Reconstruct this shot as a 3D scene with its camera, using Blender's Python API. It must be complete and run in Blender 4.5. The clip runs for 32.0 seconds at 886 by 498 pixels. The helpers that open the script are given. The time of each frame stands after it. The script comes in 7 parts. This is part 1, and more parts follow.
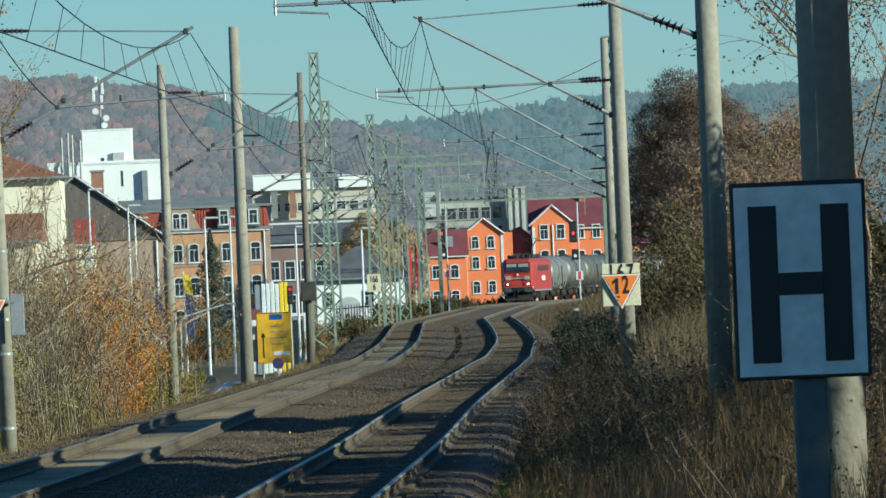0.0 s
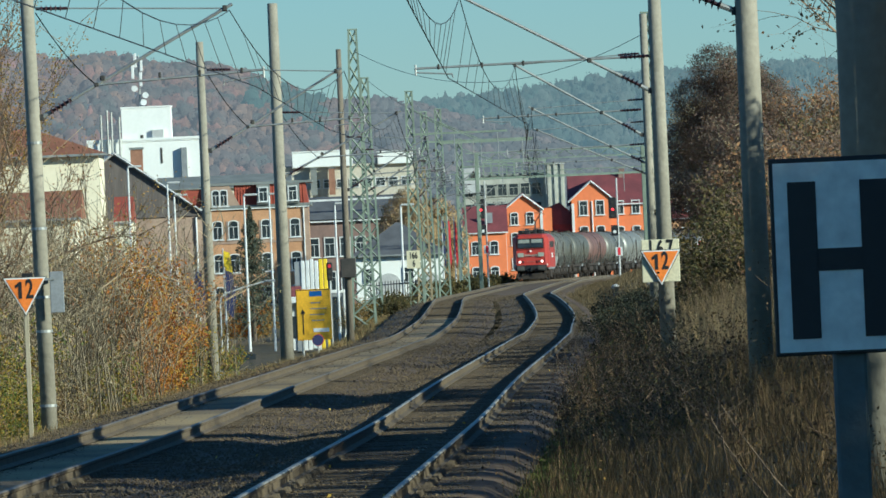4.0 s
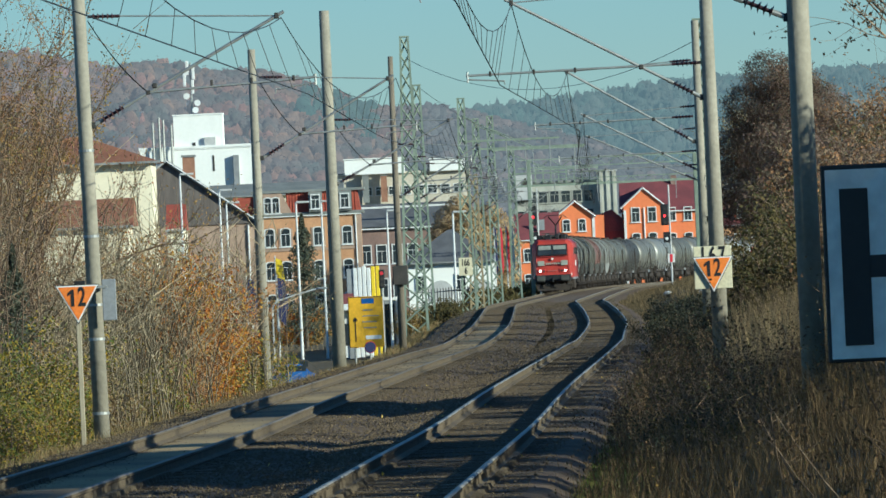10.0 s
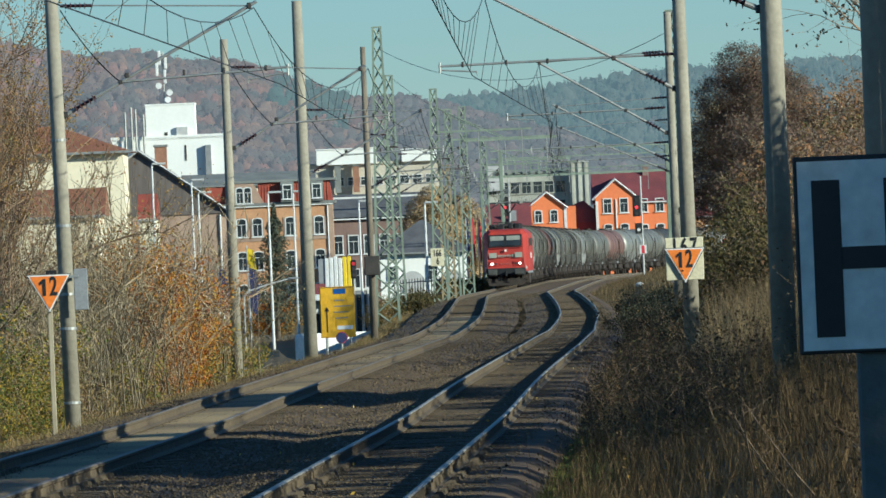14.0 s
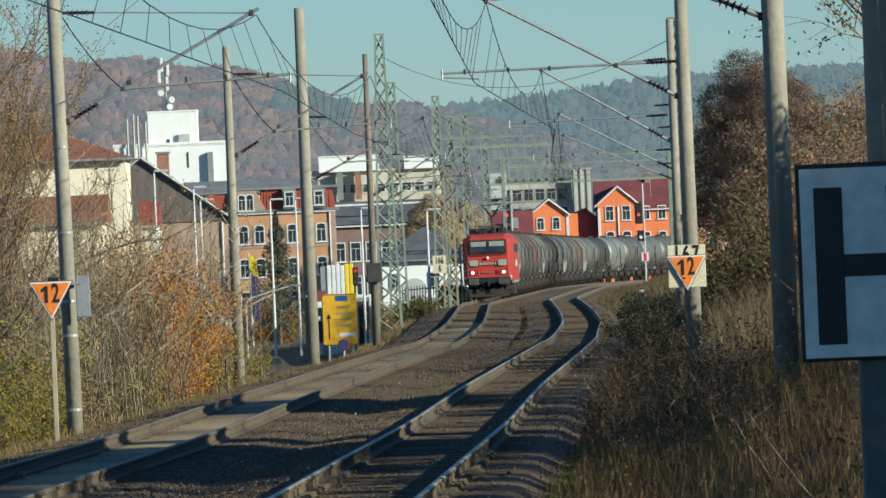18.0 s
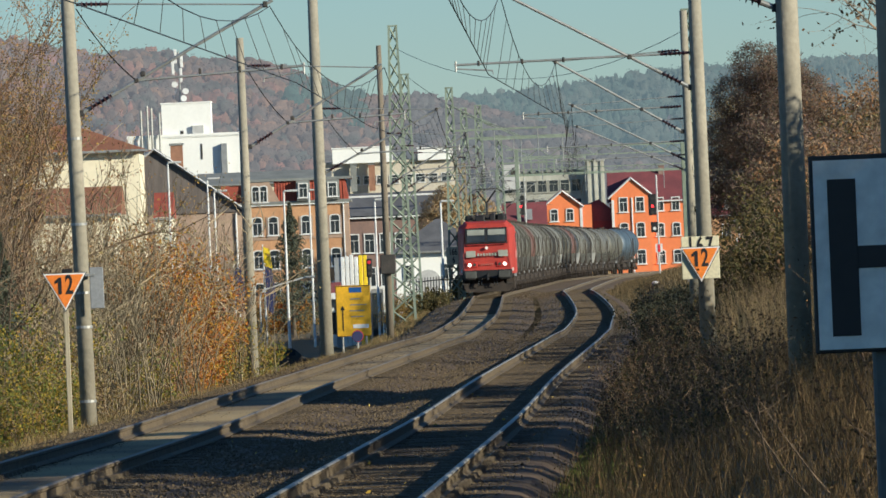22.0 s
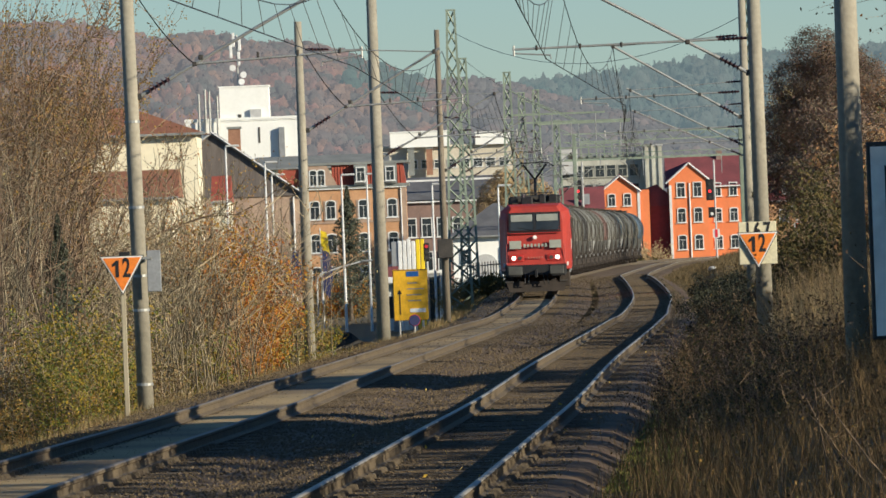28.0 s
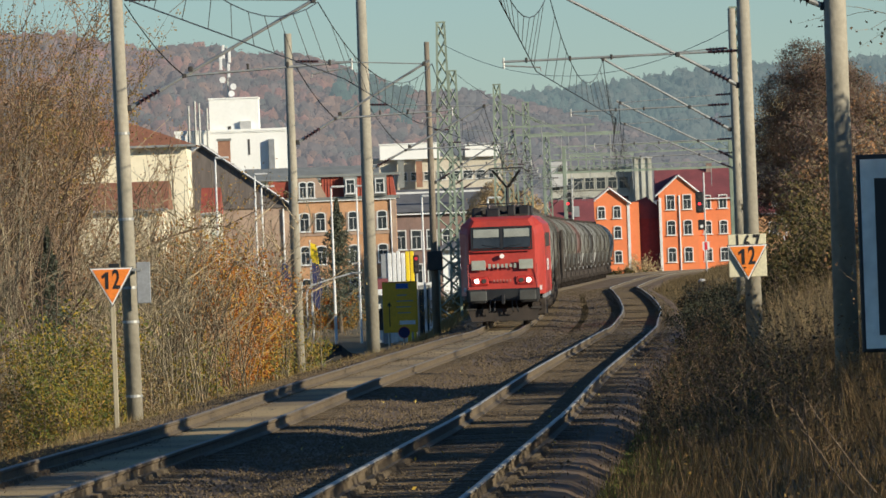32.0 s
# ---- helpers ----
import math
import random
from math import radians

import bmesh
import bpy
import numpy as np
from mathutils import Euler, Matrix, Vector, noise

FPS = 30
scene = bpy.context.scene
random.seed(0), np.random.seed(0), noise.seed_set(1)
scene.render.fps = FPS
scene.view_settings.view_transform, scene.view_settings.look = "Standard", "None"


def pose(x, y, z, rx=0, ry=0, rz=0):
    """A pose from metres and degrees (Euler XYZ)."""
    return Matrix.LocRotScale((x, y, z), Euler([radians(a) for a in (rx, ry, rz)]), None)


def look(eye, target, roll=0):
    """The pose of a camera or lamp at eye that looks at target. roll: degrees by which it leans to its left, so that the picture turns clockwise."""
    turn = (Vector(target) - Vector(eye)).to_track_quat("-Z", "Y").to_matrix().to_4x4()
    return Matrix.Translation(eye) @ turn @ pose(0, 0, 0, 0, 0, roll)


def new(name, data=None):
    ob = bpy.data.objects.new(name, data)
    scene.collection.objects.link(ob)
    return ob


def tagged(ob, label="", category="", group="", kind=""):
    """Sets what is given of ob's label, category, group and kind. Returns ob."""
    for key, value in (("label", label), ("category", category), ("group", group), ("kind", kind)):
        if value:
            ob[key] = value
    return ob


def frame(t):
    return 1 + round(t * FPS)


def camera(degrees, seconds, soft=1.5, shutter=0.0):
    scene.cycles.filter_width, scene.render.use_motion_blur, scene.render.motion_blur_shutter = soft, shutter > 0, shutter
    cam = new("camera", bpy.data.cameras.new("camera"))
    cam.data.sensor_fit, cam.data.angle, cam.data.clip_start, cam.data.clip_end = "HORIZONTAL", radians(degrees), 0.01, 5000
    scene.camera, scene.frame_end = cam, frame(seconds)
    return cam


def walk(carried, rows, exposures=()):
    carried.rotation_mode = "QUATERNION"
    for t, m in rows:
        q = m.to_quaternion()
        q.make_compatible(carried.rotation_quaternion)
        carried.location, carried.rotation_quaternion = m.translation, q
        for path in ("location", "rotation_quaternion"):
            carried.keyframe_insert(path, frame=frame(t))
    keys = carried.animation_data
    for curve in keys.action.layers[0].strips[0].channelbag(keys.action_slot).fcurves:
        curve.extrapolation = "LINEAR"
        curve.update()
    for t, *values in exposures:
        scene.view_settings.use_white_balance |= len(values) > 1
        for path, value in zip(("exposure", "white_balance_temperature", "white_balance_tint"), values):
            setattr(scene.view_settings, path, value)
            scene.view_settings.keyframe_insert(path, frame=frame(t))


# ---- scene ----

# ---- camera: a tripod beside the line, long lens, slow pan ----
cam = camera(6.0, 32.0, soft=1.6)
EYE = (0.0, 0.0, 2.4)
PAN = [  # seconds, yaw, pitch, roll in degrees
    (0, -0.5885, 0.1542, 2.35), (0.5, -0.4084, 0.1379, 2.49), (1, -0.4088, 0.0923, 2.44), (1.5, -0.4203, 0.0582, 2.49), (2, -0.4025, 0.0970, 2.45),
    (2.5, -0.3818, 0.0449, 2.51), (3, -0.3809, 0.0386, 2.50), (3.5, -0.3211, -0.0009, 2.50), (5.5, -0.3422, 0.0385, 2.46), (6, -0.3345, 0.0240, 2.49),
    (6.5, -0.3454, 0.0628, 2.46), (7, -0.3661, 0.0754, 2.49), (7.5, -0.2867, 0.0710, 2.49), (8, -0.2848, 0.0826, 2.52), (8.5, -0.3075, 0.0845, 2.52),
    (9, -0.3209, 0.1098, 2.46), (9.5, -0.3139, 0.1260, 2.56), (10, 0.0333, 0.0691, 2.59), (10.5, 0.0567, 0.0956, 2.59), (11, 0.0362, 0.0262, 2.58),
    (11.5, 0.0124, 0.0203, 2.53), (12, -0.0139, 0.0485, 2.57), (12.5, 0.0021, -0.0056, 2.55), (13, 0.0000, 0.0306, 2.50), (13.5, -0.0246, 0.0177, 2.53),
    (14, -0.1581, -0.0032, 2.41), (14.5, -0.1535, 0.0263, 2.41), (16.5, -0.1601, 0.0436, 2.41), (17, -0.1638, 0.0496, 2.36), (17.5, -0.1376, 0.0642, 2.39),
    (18, -0.1439, 0.0465, 2.37), (18.5, -0.1409, 0.0269, 2.39), (19, -0.1412, 0.0634, 2.32), (19.5, -0.1061, 0.0167, 2.41), (20, -0.1098, 0.0469, 2.36),
    (20.5, -0.0647, 0.0261, 2.39), (21, -0.0524, -0.0047, 2.41), (21.5, -0.0529, 0.0070, 2.41), (22, -0.0506, -0.0075, 2.38), (22.5, -0.0578, -0.0040, 2.44),
    (23, -0.0275, -0.0253, 2.45), (23.5, -0.0518, -0.0261, 2.38), (24, -0.0576, -0.0293, 2.37), (24.5, -0.0425, -0.0127, 2.30), (25, -0.0418, -0.0071, 2.38),
    (25.5, -0.0231, -0.0424, 2.35), (26, 0.0316, -0.0481, 2.41), (26.5, 0.4395, -0.0620, 2.27), (28.5, 0.3010, -0.1000, 2.14), (29, 0.2644, -0.0765, 2.15),
    (29.5, 0.2425, -0.0664, 2.16), (30, 0.2227, -0.0200, 2.09), (30.5, 0.2613, -0.0102, 2.15), (31, 0.2895, -0.0212, 2.18), (31.5, 0.2938, -0.0231, 2.11),
    (32, 0.2679, -0.0184, 2.09),
]
walk(cam, [(t, pose(*EYE, 90 + p, r, y)) for t, y, p, r in PAN], exposures=[
    (0, 0.30, 5250, -12), (7, 0.30, 5300, -10), (13, 0.30, 5400, -8), (20, 0.31, 5850, -1), (26, 0.31, 6300, 4), (32, 0.31, 6350, 4)])

# ---- light: low autumn sun behind the camera to the right ----
SUN_AZ, SUN_EL = radians(123), radians(17.5)   # azimuth from the line of view, clockwise
to_sun = Vector((math.sin(SUN_AZ) * math.cos(SUN_EL), math.cos(SUN_AZ) * math.cos(SUN_EL), math.sin(SUN_EL)))
world = bpy.data.worlds.new("world")
scene.world = world
world.use_nodes = True
wn = world.node_tree
sky = wn.nodes.new("ShaderNodeTexSky")
sky.sky_type, sky.sun_disc = "NISHITA", False
sky.sun_elevation, sky.sun_rotation = SUN_EL, SUN_AZ
sky.air_density, sky.dust_density, sky.ozone_density = 1.0, 0.0, 6.0
bg = wn.nodes["Background"]
bg.inputs["Strength"].default_value = 0.08
tint = wn.nodes.new("ShaderNodeMix")
tint.data_type, tint.blend_type = "RGBA", "MULTIPLY"
tint.inputs["Factor"].default_value = 1.0
tint.inputs["B"].default_value = (0.98, 0.99, 1.01, 1.0)
wn.links.new(sky.outputs[0], tint.inputs["A"])
wn.links.new(tint.outputs["Result"], bg.inputs["Color"])
sun = new("sun", bpy.data.lights.new("sun", "SUN"))
sun.data.energy, sun.data.angle, sun.data.color = 5.0, radians(0.55), (1.0, 0.86, 0.68)
sun.matrix_world = look((0, 0, 60), Vector((0, 0, 60)) - to_sun)


# ---- materials ----
def mat(name, c1, c2=None, scale=2.0, rough=0.8, metal=0.0, bump=0.0, rand=0.0, fine=9.0, stretch=None, emit=None, power=1.0, vary=0.28):
    m = bpy.data.materials.new(name)
    m.use_nodes = True
    nt = m.node_tree
    b = nt.nodes["Principled BSDF"]
    b.inputs["Roughness"].default_value, b.inputs["Metallic"].default_value = rough, metal
    c2 = c2 or tuple(v * 0.75 for v in c1)
    tc = nt.nodes.new("ShaderNodeTexCoord")
    src = tc.outputs["Object"]
    if stretch:
        mp = nt.nodes.new("ShaderNodeMapping")
        mp.inputs["Scale"].default_value = stretch
        nt.links.new(src, mp.inputs[0])
        src = mp.outputs[0]
    n1, n2 = nt.nodes.new("ShaderNodeTexNoise"), nt.nodes.new("ShaderNodeTexNoise")
    for n, s in ((n1, scale), (n2, scale * fine)):
        n.inputs["Scale"].default_value, n.inputs["Detail"].default_value = s, 4
        nt.links.new(src, n.inputs["Vector"])
    ramp = nt.nodes.new("ShaderNodeValToRGB")
    ramp.color_ramp.elements[0].position, ramp.color_ramp.elements[1].position = 0.35, 0.65
    ramp.color_ramp.elements[0].color, ramp.color_ramp.elements[1].color = (*c1, 1), (*c2, 1)
    nt.links.new(n1.outputs["Fac"], ramp.inputs["Fac"])
    hsv = nt.nodes.new("ShaderNodeHueSaturation")
    mr = nt.nodes.new("ShaderNodeMapRange")
    mr.inputs["To Min"].default_value, mr.inputs["To Max"].default_value = 1 - vary, 1 + vary
    nt.links.new(n2.outputs["Fac"], mr.inputs["Value"])
    val = mr.outputs[0]
    if rand:
        info = nt.nodes.new("ShaderNodeObjectInfo")
        geo = nt.nodes.new("ShaderNodeNewGeometry")
        r1, r2 = nt.nodes.new("ShaderNodeMapRange"), nt.nodes.new("ShaderNodeMapRange")
        for r, out in ((r1, info.outputs["Random"]), (r2, geo.outputs["Random Per Island"])):
            r.inputs["To Min"].default_value, r.inputs["To Max"].default_value = 1 - rand, 1 + rand
            nt.links.new(out, r.inputs["Value"])
        for r in (r1, r2):
            mul = nt.nodes.new("ShaderNodeMath")
            mul.operation = "MULTIPLY"
            nt.links.new(val, mul.inputs[0])
            nt.links.new(r.outputs[0], mul.inputs[1])
            val = mul.outputs[0]
    nt.links.new(val, hsv.inputs["Value"])
    nt.links.new(ramp.outputs[0], hsv.inputs["Color"])
    nt.links.new(hsv.outputs[0], b.inputs["Base Color"])
    if bump:
        bp = nt.nodes.new("ShaderNodeBump")
        bp.inputs["Strength"].default_value, bp.inputs["Distance"].default_value = bump, 0.05
        nt.links.new(n2.outputs["Fac"], bp.inputs["Height"])
        nt.links.new(bp.outputs[0], b.inputs["Normal"])
    if emit:
        b.inputs["Emission Color"].default_value, b.inputs["Emission Strength"].default_value = (*emit, 1), power
    return m


def leafmat(name, cols, rough=0.8, rand=0.25, emit=None, power=0.0, thin=0.25, sieve=0.0):
    """Foliage: a colour picked leaf by leaf, some light let through."""
    m = bpy.data.materials.new(name)
    m.use_nodes = True
    nt = m.node_tree
    b = nt.nodes["Principled BSDF"]
    b.inputs["Roughness"].default_value = rough
    geo = nt.nodes.new("ShaderNodeNewGeometry")
    ramp = nt.nodes.new("ShaderNodeValToRGB")
    ramp.color_ramp.interpolation = "CONSTANT"
    for i, c in enumerate(cols):
        e = ramp.color_ramp.elements[i] if i < 2 else ramp.color_ramp.elements.new(0.5)
        e.color = (*c, 1)
    for i, e in enumerate(ramp.color_ramp.elements):
        e.position = i / len(cols)
    nt.links.new(geo.outputs["Random Per Island"], ramp.inputs["Fac"])
    nt.links.new(ramp.outputs[0], b.inputs["Base Color"])
    if thin:
        tr, mix = nt.nodes.new("ShaderNodeBsdfTranslucent"), nt.nodes.new("ShaderNodeMixShader")
        mix.inputs[0].default_value = thin
        nt.links.new(ramp.outputs[0], tr.inputs["Color"])
        nt.links.new(b.outputs[0], mix.inputs[1])
        nt.links.new(tr.outputs[0], mix.inputs[2])
        last = mix
        if sieve:
            # the gaps in a spray of small leaves
            last, hole = nt.nodes.new("ShaderNodeMixShader"), nt.nodes.new("ShaderNodeBsdfTransparent")
            last.inputs[0].default_value = sieve
            nt.links.new(mix.outputs[0], last.inputs[1])
            nt.links.new(hole.outputs[0], last.inputs[2])
        nt.links.new(last.outputs[0], nt.nodes["Material Output"].inputs["Surface"])
    if emit:
        b.inputs["Emission Color"].default_value, b.inputs["Emission Strength"].default_value = (*emit, 1), power
    return m


M = dict(
    ground=mat("dry_grass_ground", (0.145, 0.10, 0.05), (0.085, 0.072, 0.026), 0.4, 0.95, bump=0.5),
    ballast=mat("ballast", (0.15, 0.10, 0.06), (0.092, 0.062, 0.038), 0.6, 0.95, bump=0.35, fine=40),
    stone=mat("ballast_stone", (0.15, 0.108, 0.06), (0.10, 0.072, 0.041), 3.0, 0.95, rand=0.22),
    sleeper=mat("concrete_sleeper", (0.145, 0.106, 0.062), (0.09, 0.066, 0.039), 1.5, 0.9, bump=0.3, rand=0.12),
    rail=mat("rusty_rail", (0.15, 0.115, 0.07), (0.10, 0.075, 0.048), 3.0, 0.75, bump=0.3),
    railtop=mat("polished_rail_head", (0.40, 0.38, 0.33), (0.32, 0.30, 0.26), 8.0, 0.55, metal=0.2),
    dullrail=mat("dusty_rail_head", (0.26, 0.22, 0.17), (0.19, 0.16, 0.13), 6.0, 0.6, metal=0.3),
    concrete=mat("mast_concrete", (0.345, 0.31, 0.24), (0.27, 0.245, 0.19), 1.2, 0.9, bump=0.2, rand=0.06),
    signpost=mat("grey_painted_post", (0.15, 0.165, 0.155), (0.11, 0.125, 0.12), 2.0, 0.7, bump=0.2),
    wood=mat("old_tarred_wood", (0.25, 0.21, 0.155), (0.17, 0.14, 0.105), 2.0, 0.9, bump=0.3, stretch=(6, 6, 0.6)),
    lattice=mat("green_grey_steel", (0.26, 0.31, 0.24), (0.19, 0.23, 0.18), 1.5, 0.6, metal=0.1, rand=0.08),
    tanlattice=mat("ochre_painted_steel", (0.34, 0.27, 0.15), (0.26, 0.21, 0.13), 1.5, 0.7),
    zinc=mat("zinc_tube", (0.42, 0.42, 0.40), (0.32, 0.32, 0.30), 3.0, 0.5, metal=0.5),
    wire=mat("copper_wire", (0.06, 0.055, 0.05), (0.04, 0.04, 0.035), 3.0, 0.6, metal=0.4),
    insul=mat("brown_insulator", (0.065, 0.032, 0.034), (0.04, 0.02, 0.022), 8.0, 0.3),
    white=mat("white_paint", (0.78, 0.78, 0.76), (0.66, 0.66, 0.64), 1.0, 0.6),
    signwhite=mat("sign_white", (0.88, 0.88, 0.80), (0.82, 0.82, 0.75), 2.0, 0.5),
    black=mat("black_paint", (0.012, 0.012, 0.014), (0.02, 0.02, 0.02), 3.0, 0.5),
    oldpost=mat("weathered_wood_post", (0.46, 0.40, 0.28), (0.34, 0.29, 0.20), 3.0, 0.85, stretch=(5, 5, 0.6)),
    orange=mat("sign_orange", (0.85, 0.24, 0.03), (0.78, 0.21, 0.03), 2.0, 0.5),
    cream=mat("cream_board", (0.72, 0.66, 0.45), (0.64, 0.58, 0.40), 2.0, 0.6),
    signyellow=mat("sign_yellow", (0.80, 0.45, 0.02), (0.74, 0.41, 0.02), 2.0, 0.5),
    blue=mat("sign_blue", (0.02, 0.12, 0.40), (0.02, 0.10, 0.34), 2.0, 0.5),
    grey=mat("grey_paint", (0.30, 0.31, 0.32), (0.24, 0.25, 0.26), 2.0, 0.6),
    lightgrey=mat("light_grey_paint", (0.55, 0.55, 0.54), (0.47, 0.47, 0.46), 1.0, 0.6),
    crashgrey=mat("dusty_grey_steel", (0.085, 0.088, 0.08), (0.055, 0.055, 0.05), 2.0, 0.7),
    dark=mat("dark_steel", (0.035, 0.033, 0.03), (0.06, 0.052, 0.045), 2.0, 0.7, bump=0.2),
    grime=mat("brake_dust_steel", (0.05, 0.038, 0.03), (0.03, 0.024, 0.02), 2.0, 0.85, bump=0.3),
    red=mat("traffic_red_paint", (0.44, 0.045, 0.028), (0.34, 0.042, 0.030), 0.9, 0.45),
    redside=mat("dusty_red_paint", (0.48, 0.035, 0.028), (0.38, 0.034, 0.028), 0.6, 0.5),
    glass=mat("window_glass", (0.025, 0.032, 0.038), (0.04, 0.048, 0.055), 0.8, 0.08),
    blind=mat("cab_blind", (0.30, 0.31, 0.27), (0.24, 0.25, 0.22), 2.0, 0.7),
    toplamp=mat("dim_top_lamp", (0.9, 0.85, 0.8), rough=0.3, emit=(1.0, 0.8, 0.7), power=0.2),
    cabpanel=mat("dull_pale_panel", (0.40, 0.41, 0.35), (0.32, 0.33, 0.28), 1.0, 0.6),
    fadedmark=mat("faded_marking", (0.42, 0.16, 0.13), (0.34, 0.12, 0.10), 2.0, 0.7),
    lamp=mat("lit_headlamp", (0.9, 0.88, 0.8), rough=0.3, emit=(1.0, 0.93, 0.8), power=3.0),
    redlamp=mat("lit_red_signal", (0.8, 0.02, 0.02), rough=0.3, emit=(1.0, 0.04, 0.05), power=1.6),
    chimneybrick=mat("weathered_chimney_brick", (0.36, 0.19, 0.12), (0.27, 0.14, 0.09), 1.2, 0.9, bump=0.3),
    brick=mat("yellow_brick", (0.58, 0.33, 0.175), (0.48, 0.26, 0.135), 0.7, 0.9, bump=0.2),
    # darkbrick, slate, felt and timber: colours lightened to carry distance haze
    darkbrick=mat("dark_red_brick", (0.27, 0.175, 0.145), (0.20, 0.135, 0.115), 0.7, 0.9),
    orangewall=mat("orange_render", (0.80, 0.24, 0.09), (0.74, 0.21, 0.08), 0.3, 0.85, vary=0.1),
    redwall=mat("dark_red_render", (0.26, 0.05, 0.05), (0.22, 0.045, 0.045), 0.3, 0.85),
    creamwall=mat("cream_render", (0.88, 0.80, 0.60), (0.83, 0.74, 0.54), 0.3, 0.9, vary=0.1),
    whitewall=mat("white_render", (0.90, 0.90, 0.86), (0.86, 0.86, 0.82), 0.3, 0.85, vary=0.06),
    palecream=mat("pale_grey_cream_render", (0.62, 0.56, 0.45), (0.55, 0.50, 0.40), 0.3, 0.9),
    worksgrey=mat("stained_concrete_wall", (0.50, 0.50, 0.44), (0.36, 0.35, 0.30), 0.5, 0.9, stretch=(1.5, 1.5, 0.4)),
    pinkwall=mat("faded_plaster", (0.46, 0.33, 0.24), (0.35, 0.25, 0.19), 0.5, 0.9, bump=0.2),
    redtile=mat("red_roof_tile", (0.38, 0.085, 0.05), (0.28, 0.065, 0.045), 0.8, 0.85, bump=0.4, stretch=(1, 1, 3)),
    browntile=mat("brown_roof_tile", (0.33, 0.14, 0.075), (0.24, 0.10, 0.06), 0.8, 0.85, bump=0.4),
    darkredtile=mat("dark_red_roof", (0.23, 0.062, 0.068), (0.17, 0.05, 0.056), 0.6, 0.8),
    slate=mat("dark_slate_roof", (0.15, 0.15, 0.155), (0.11, 0.11, 0.115), 0.8, 0.7),
    felt=mat("grey_roof_felt", (0.25, 0.26, 0.245), (0.19, 0.20, 0.19), 0.5, 0.9),
    timber=mat("weathered_boards", (0.17, 0.145, 0.13), (0.125, 0.105, 0.095), 1.0, 0.9, stretch=(5, 5, 0.5)),
    # bluish emission stands in for the haze before the far slopes
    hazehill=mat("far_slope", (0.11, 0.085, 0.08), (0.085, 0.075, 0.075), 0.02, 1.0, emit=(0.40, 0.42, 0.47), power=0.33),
    asphalt=mat("asphalt", (0.06, 0.06, 0.062), (0.045, 0.045, 0.047), 1.0, 0.9),
    bark=mat("bark", (0.17, 0.13, 0.09), (0.11, 0.085, 0.06), 4.0, 0.9, stretch=(4, 4, 0.6)),
    twig=mat("pale_twig", (0.42, 0.33, 0.20), (0.29, 0.22, 0.13), 4.0, 0.9, rand=0.2),
    finetwig=mat("red_brown_twig", (0.25, 0.17, 0.105), (0.17, 0.115, 0.072), 4.0, 0.9, rand=0.25),
    scrubtwig=mat("grey_brown_stem", (0.32, 0.26, 0.16), (0.19, 0.155, 0.10), 4.0, 0.9, rand=0.4),
    yellow=mat("yellow_plastic", (0.85, 0.62, 0.02), (0.80, 0.56, 0.02), 1.0, 0.5),
    flagred=mat("red_flag_cloth", (0.65, 0.03, 0.05), (0.55, 0.03, 0.05), 1.0, 0.8),
    flagblue=mat("dark_blue_flag_cloth", (0.03, 0.035, 0.11), (0.025, 0.03, 0.09), 1.0, 0.8),
    tank_light=mat("light_grey_tank", (0.34, 0.34, 0.31), (0.23, 0.23, 0.21), 0.5, 0.42, metal=0.2, stretch=(1, 1, 0.35)),
    tank_grey=mat("dirty_grey_tank", (0.25, 0.245, 0.215), (0.165, 0.16, 0.14), 0.5, 0.45, metal=0.2, stretch=(1, 1, 0.35)),
    tank_dark=mat("near_black_tank", (0.05, 0.05, 0.05), (0.08, 0.078, 0.072), 0.5, 0.5, metal=0.1, stretch=(1, 1, 0.35)),
    tank_red=mat("faded_red_tank", (0.25, 0.135, 0.115), (0.17, 0.105, 0.092), 0.5, 0.55, metal=0.1, stretch=(1, 1, 0.35)),
    tank_olive=mat("olive_grey_tank", (0.20, 0.196, 0.165), (0.13, 0.128, 0.108), 0.5, 0.48, metal=0.2, stretch=(1, 1, 0.35)),
    tank_blue=mat("blue_tank", (0.10, 0.14, 0.18), (0.07, 0.10, 0.13), 0.5, 0.5, metal=0.1),
)


# ---- mesh helpers ----
def finish(bm, name, material=None, parent=None, smooth=False, label="", kind=""):
    me = bpy.data.meshes.new(name)
    bm.to_mesh(me)
    bm.free()
    if smooth:
        for p in me.polygons:
            p.use_smooth = True
    if material:
        me.materials.append(material)
    ob = new(name, me)
    if parent:
        ob.parent = parent
    return tagged(ob, label=label, kind=kind)


def part(name, bm, material, parent, label="", smooth=False, kind=""):
    return finish(bm, name, material, parent, smooth, label, kind)


def raw(name, verts, faces, material, parent=None, smooth=False, label="", kind="", category=""):
    me = bpy.data.meshes.new(name)
    me.from_pydata(verts, [], faces)
    me.materials.append(material)
    if smooth:
        me.polygons.foreach_set("use_smooth", [True] * len(me.polygons))
    ob = new(name, me)
    if parent:
        ob.parent = parent
    return tagged(ob, label, category, "", kind)


def thing(name, loc, label, category, rz=0, group="", kind=""):
    ob = new(name)
    ob.matrix_basis = pose(*loc, 0, 0, rz)
    return tagged(ob, label, category, group, kind)


def B():
    return bmesh.new()


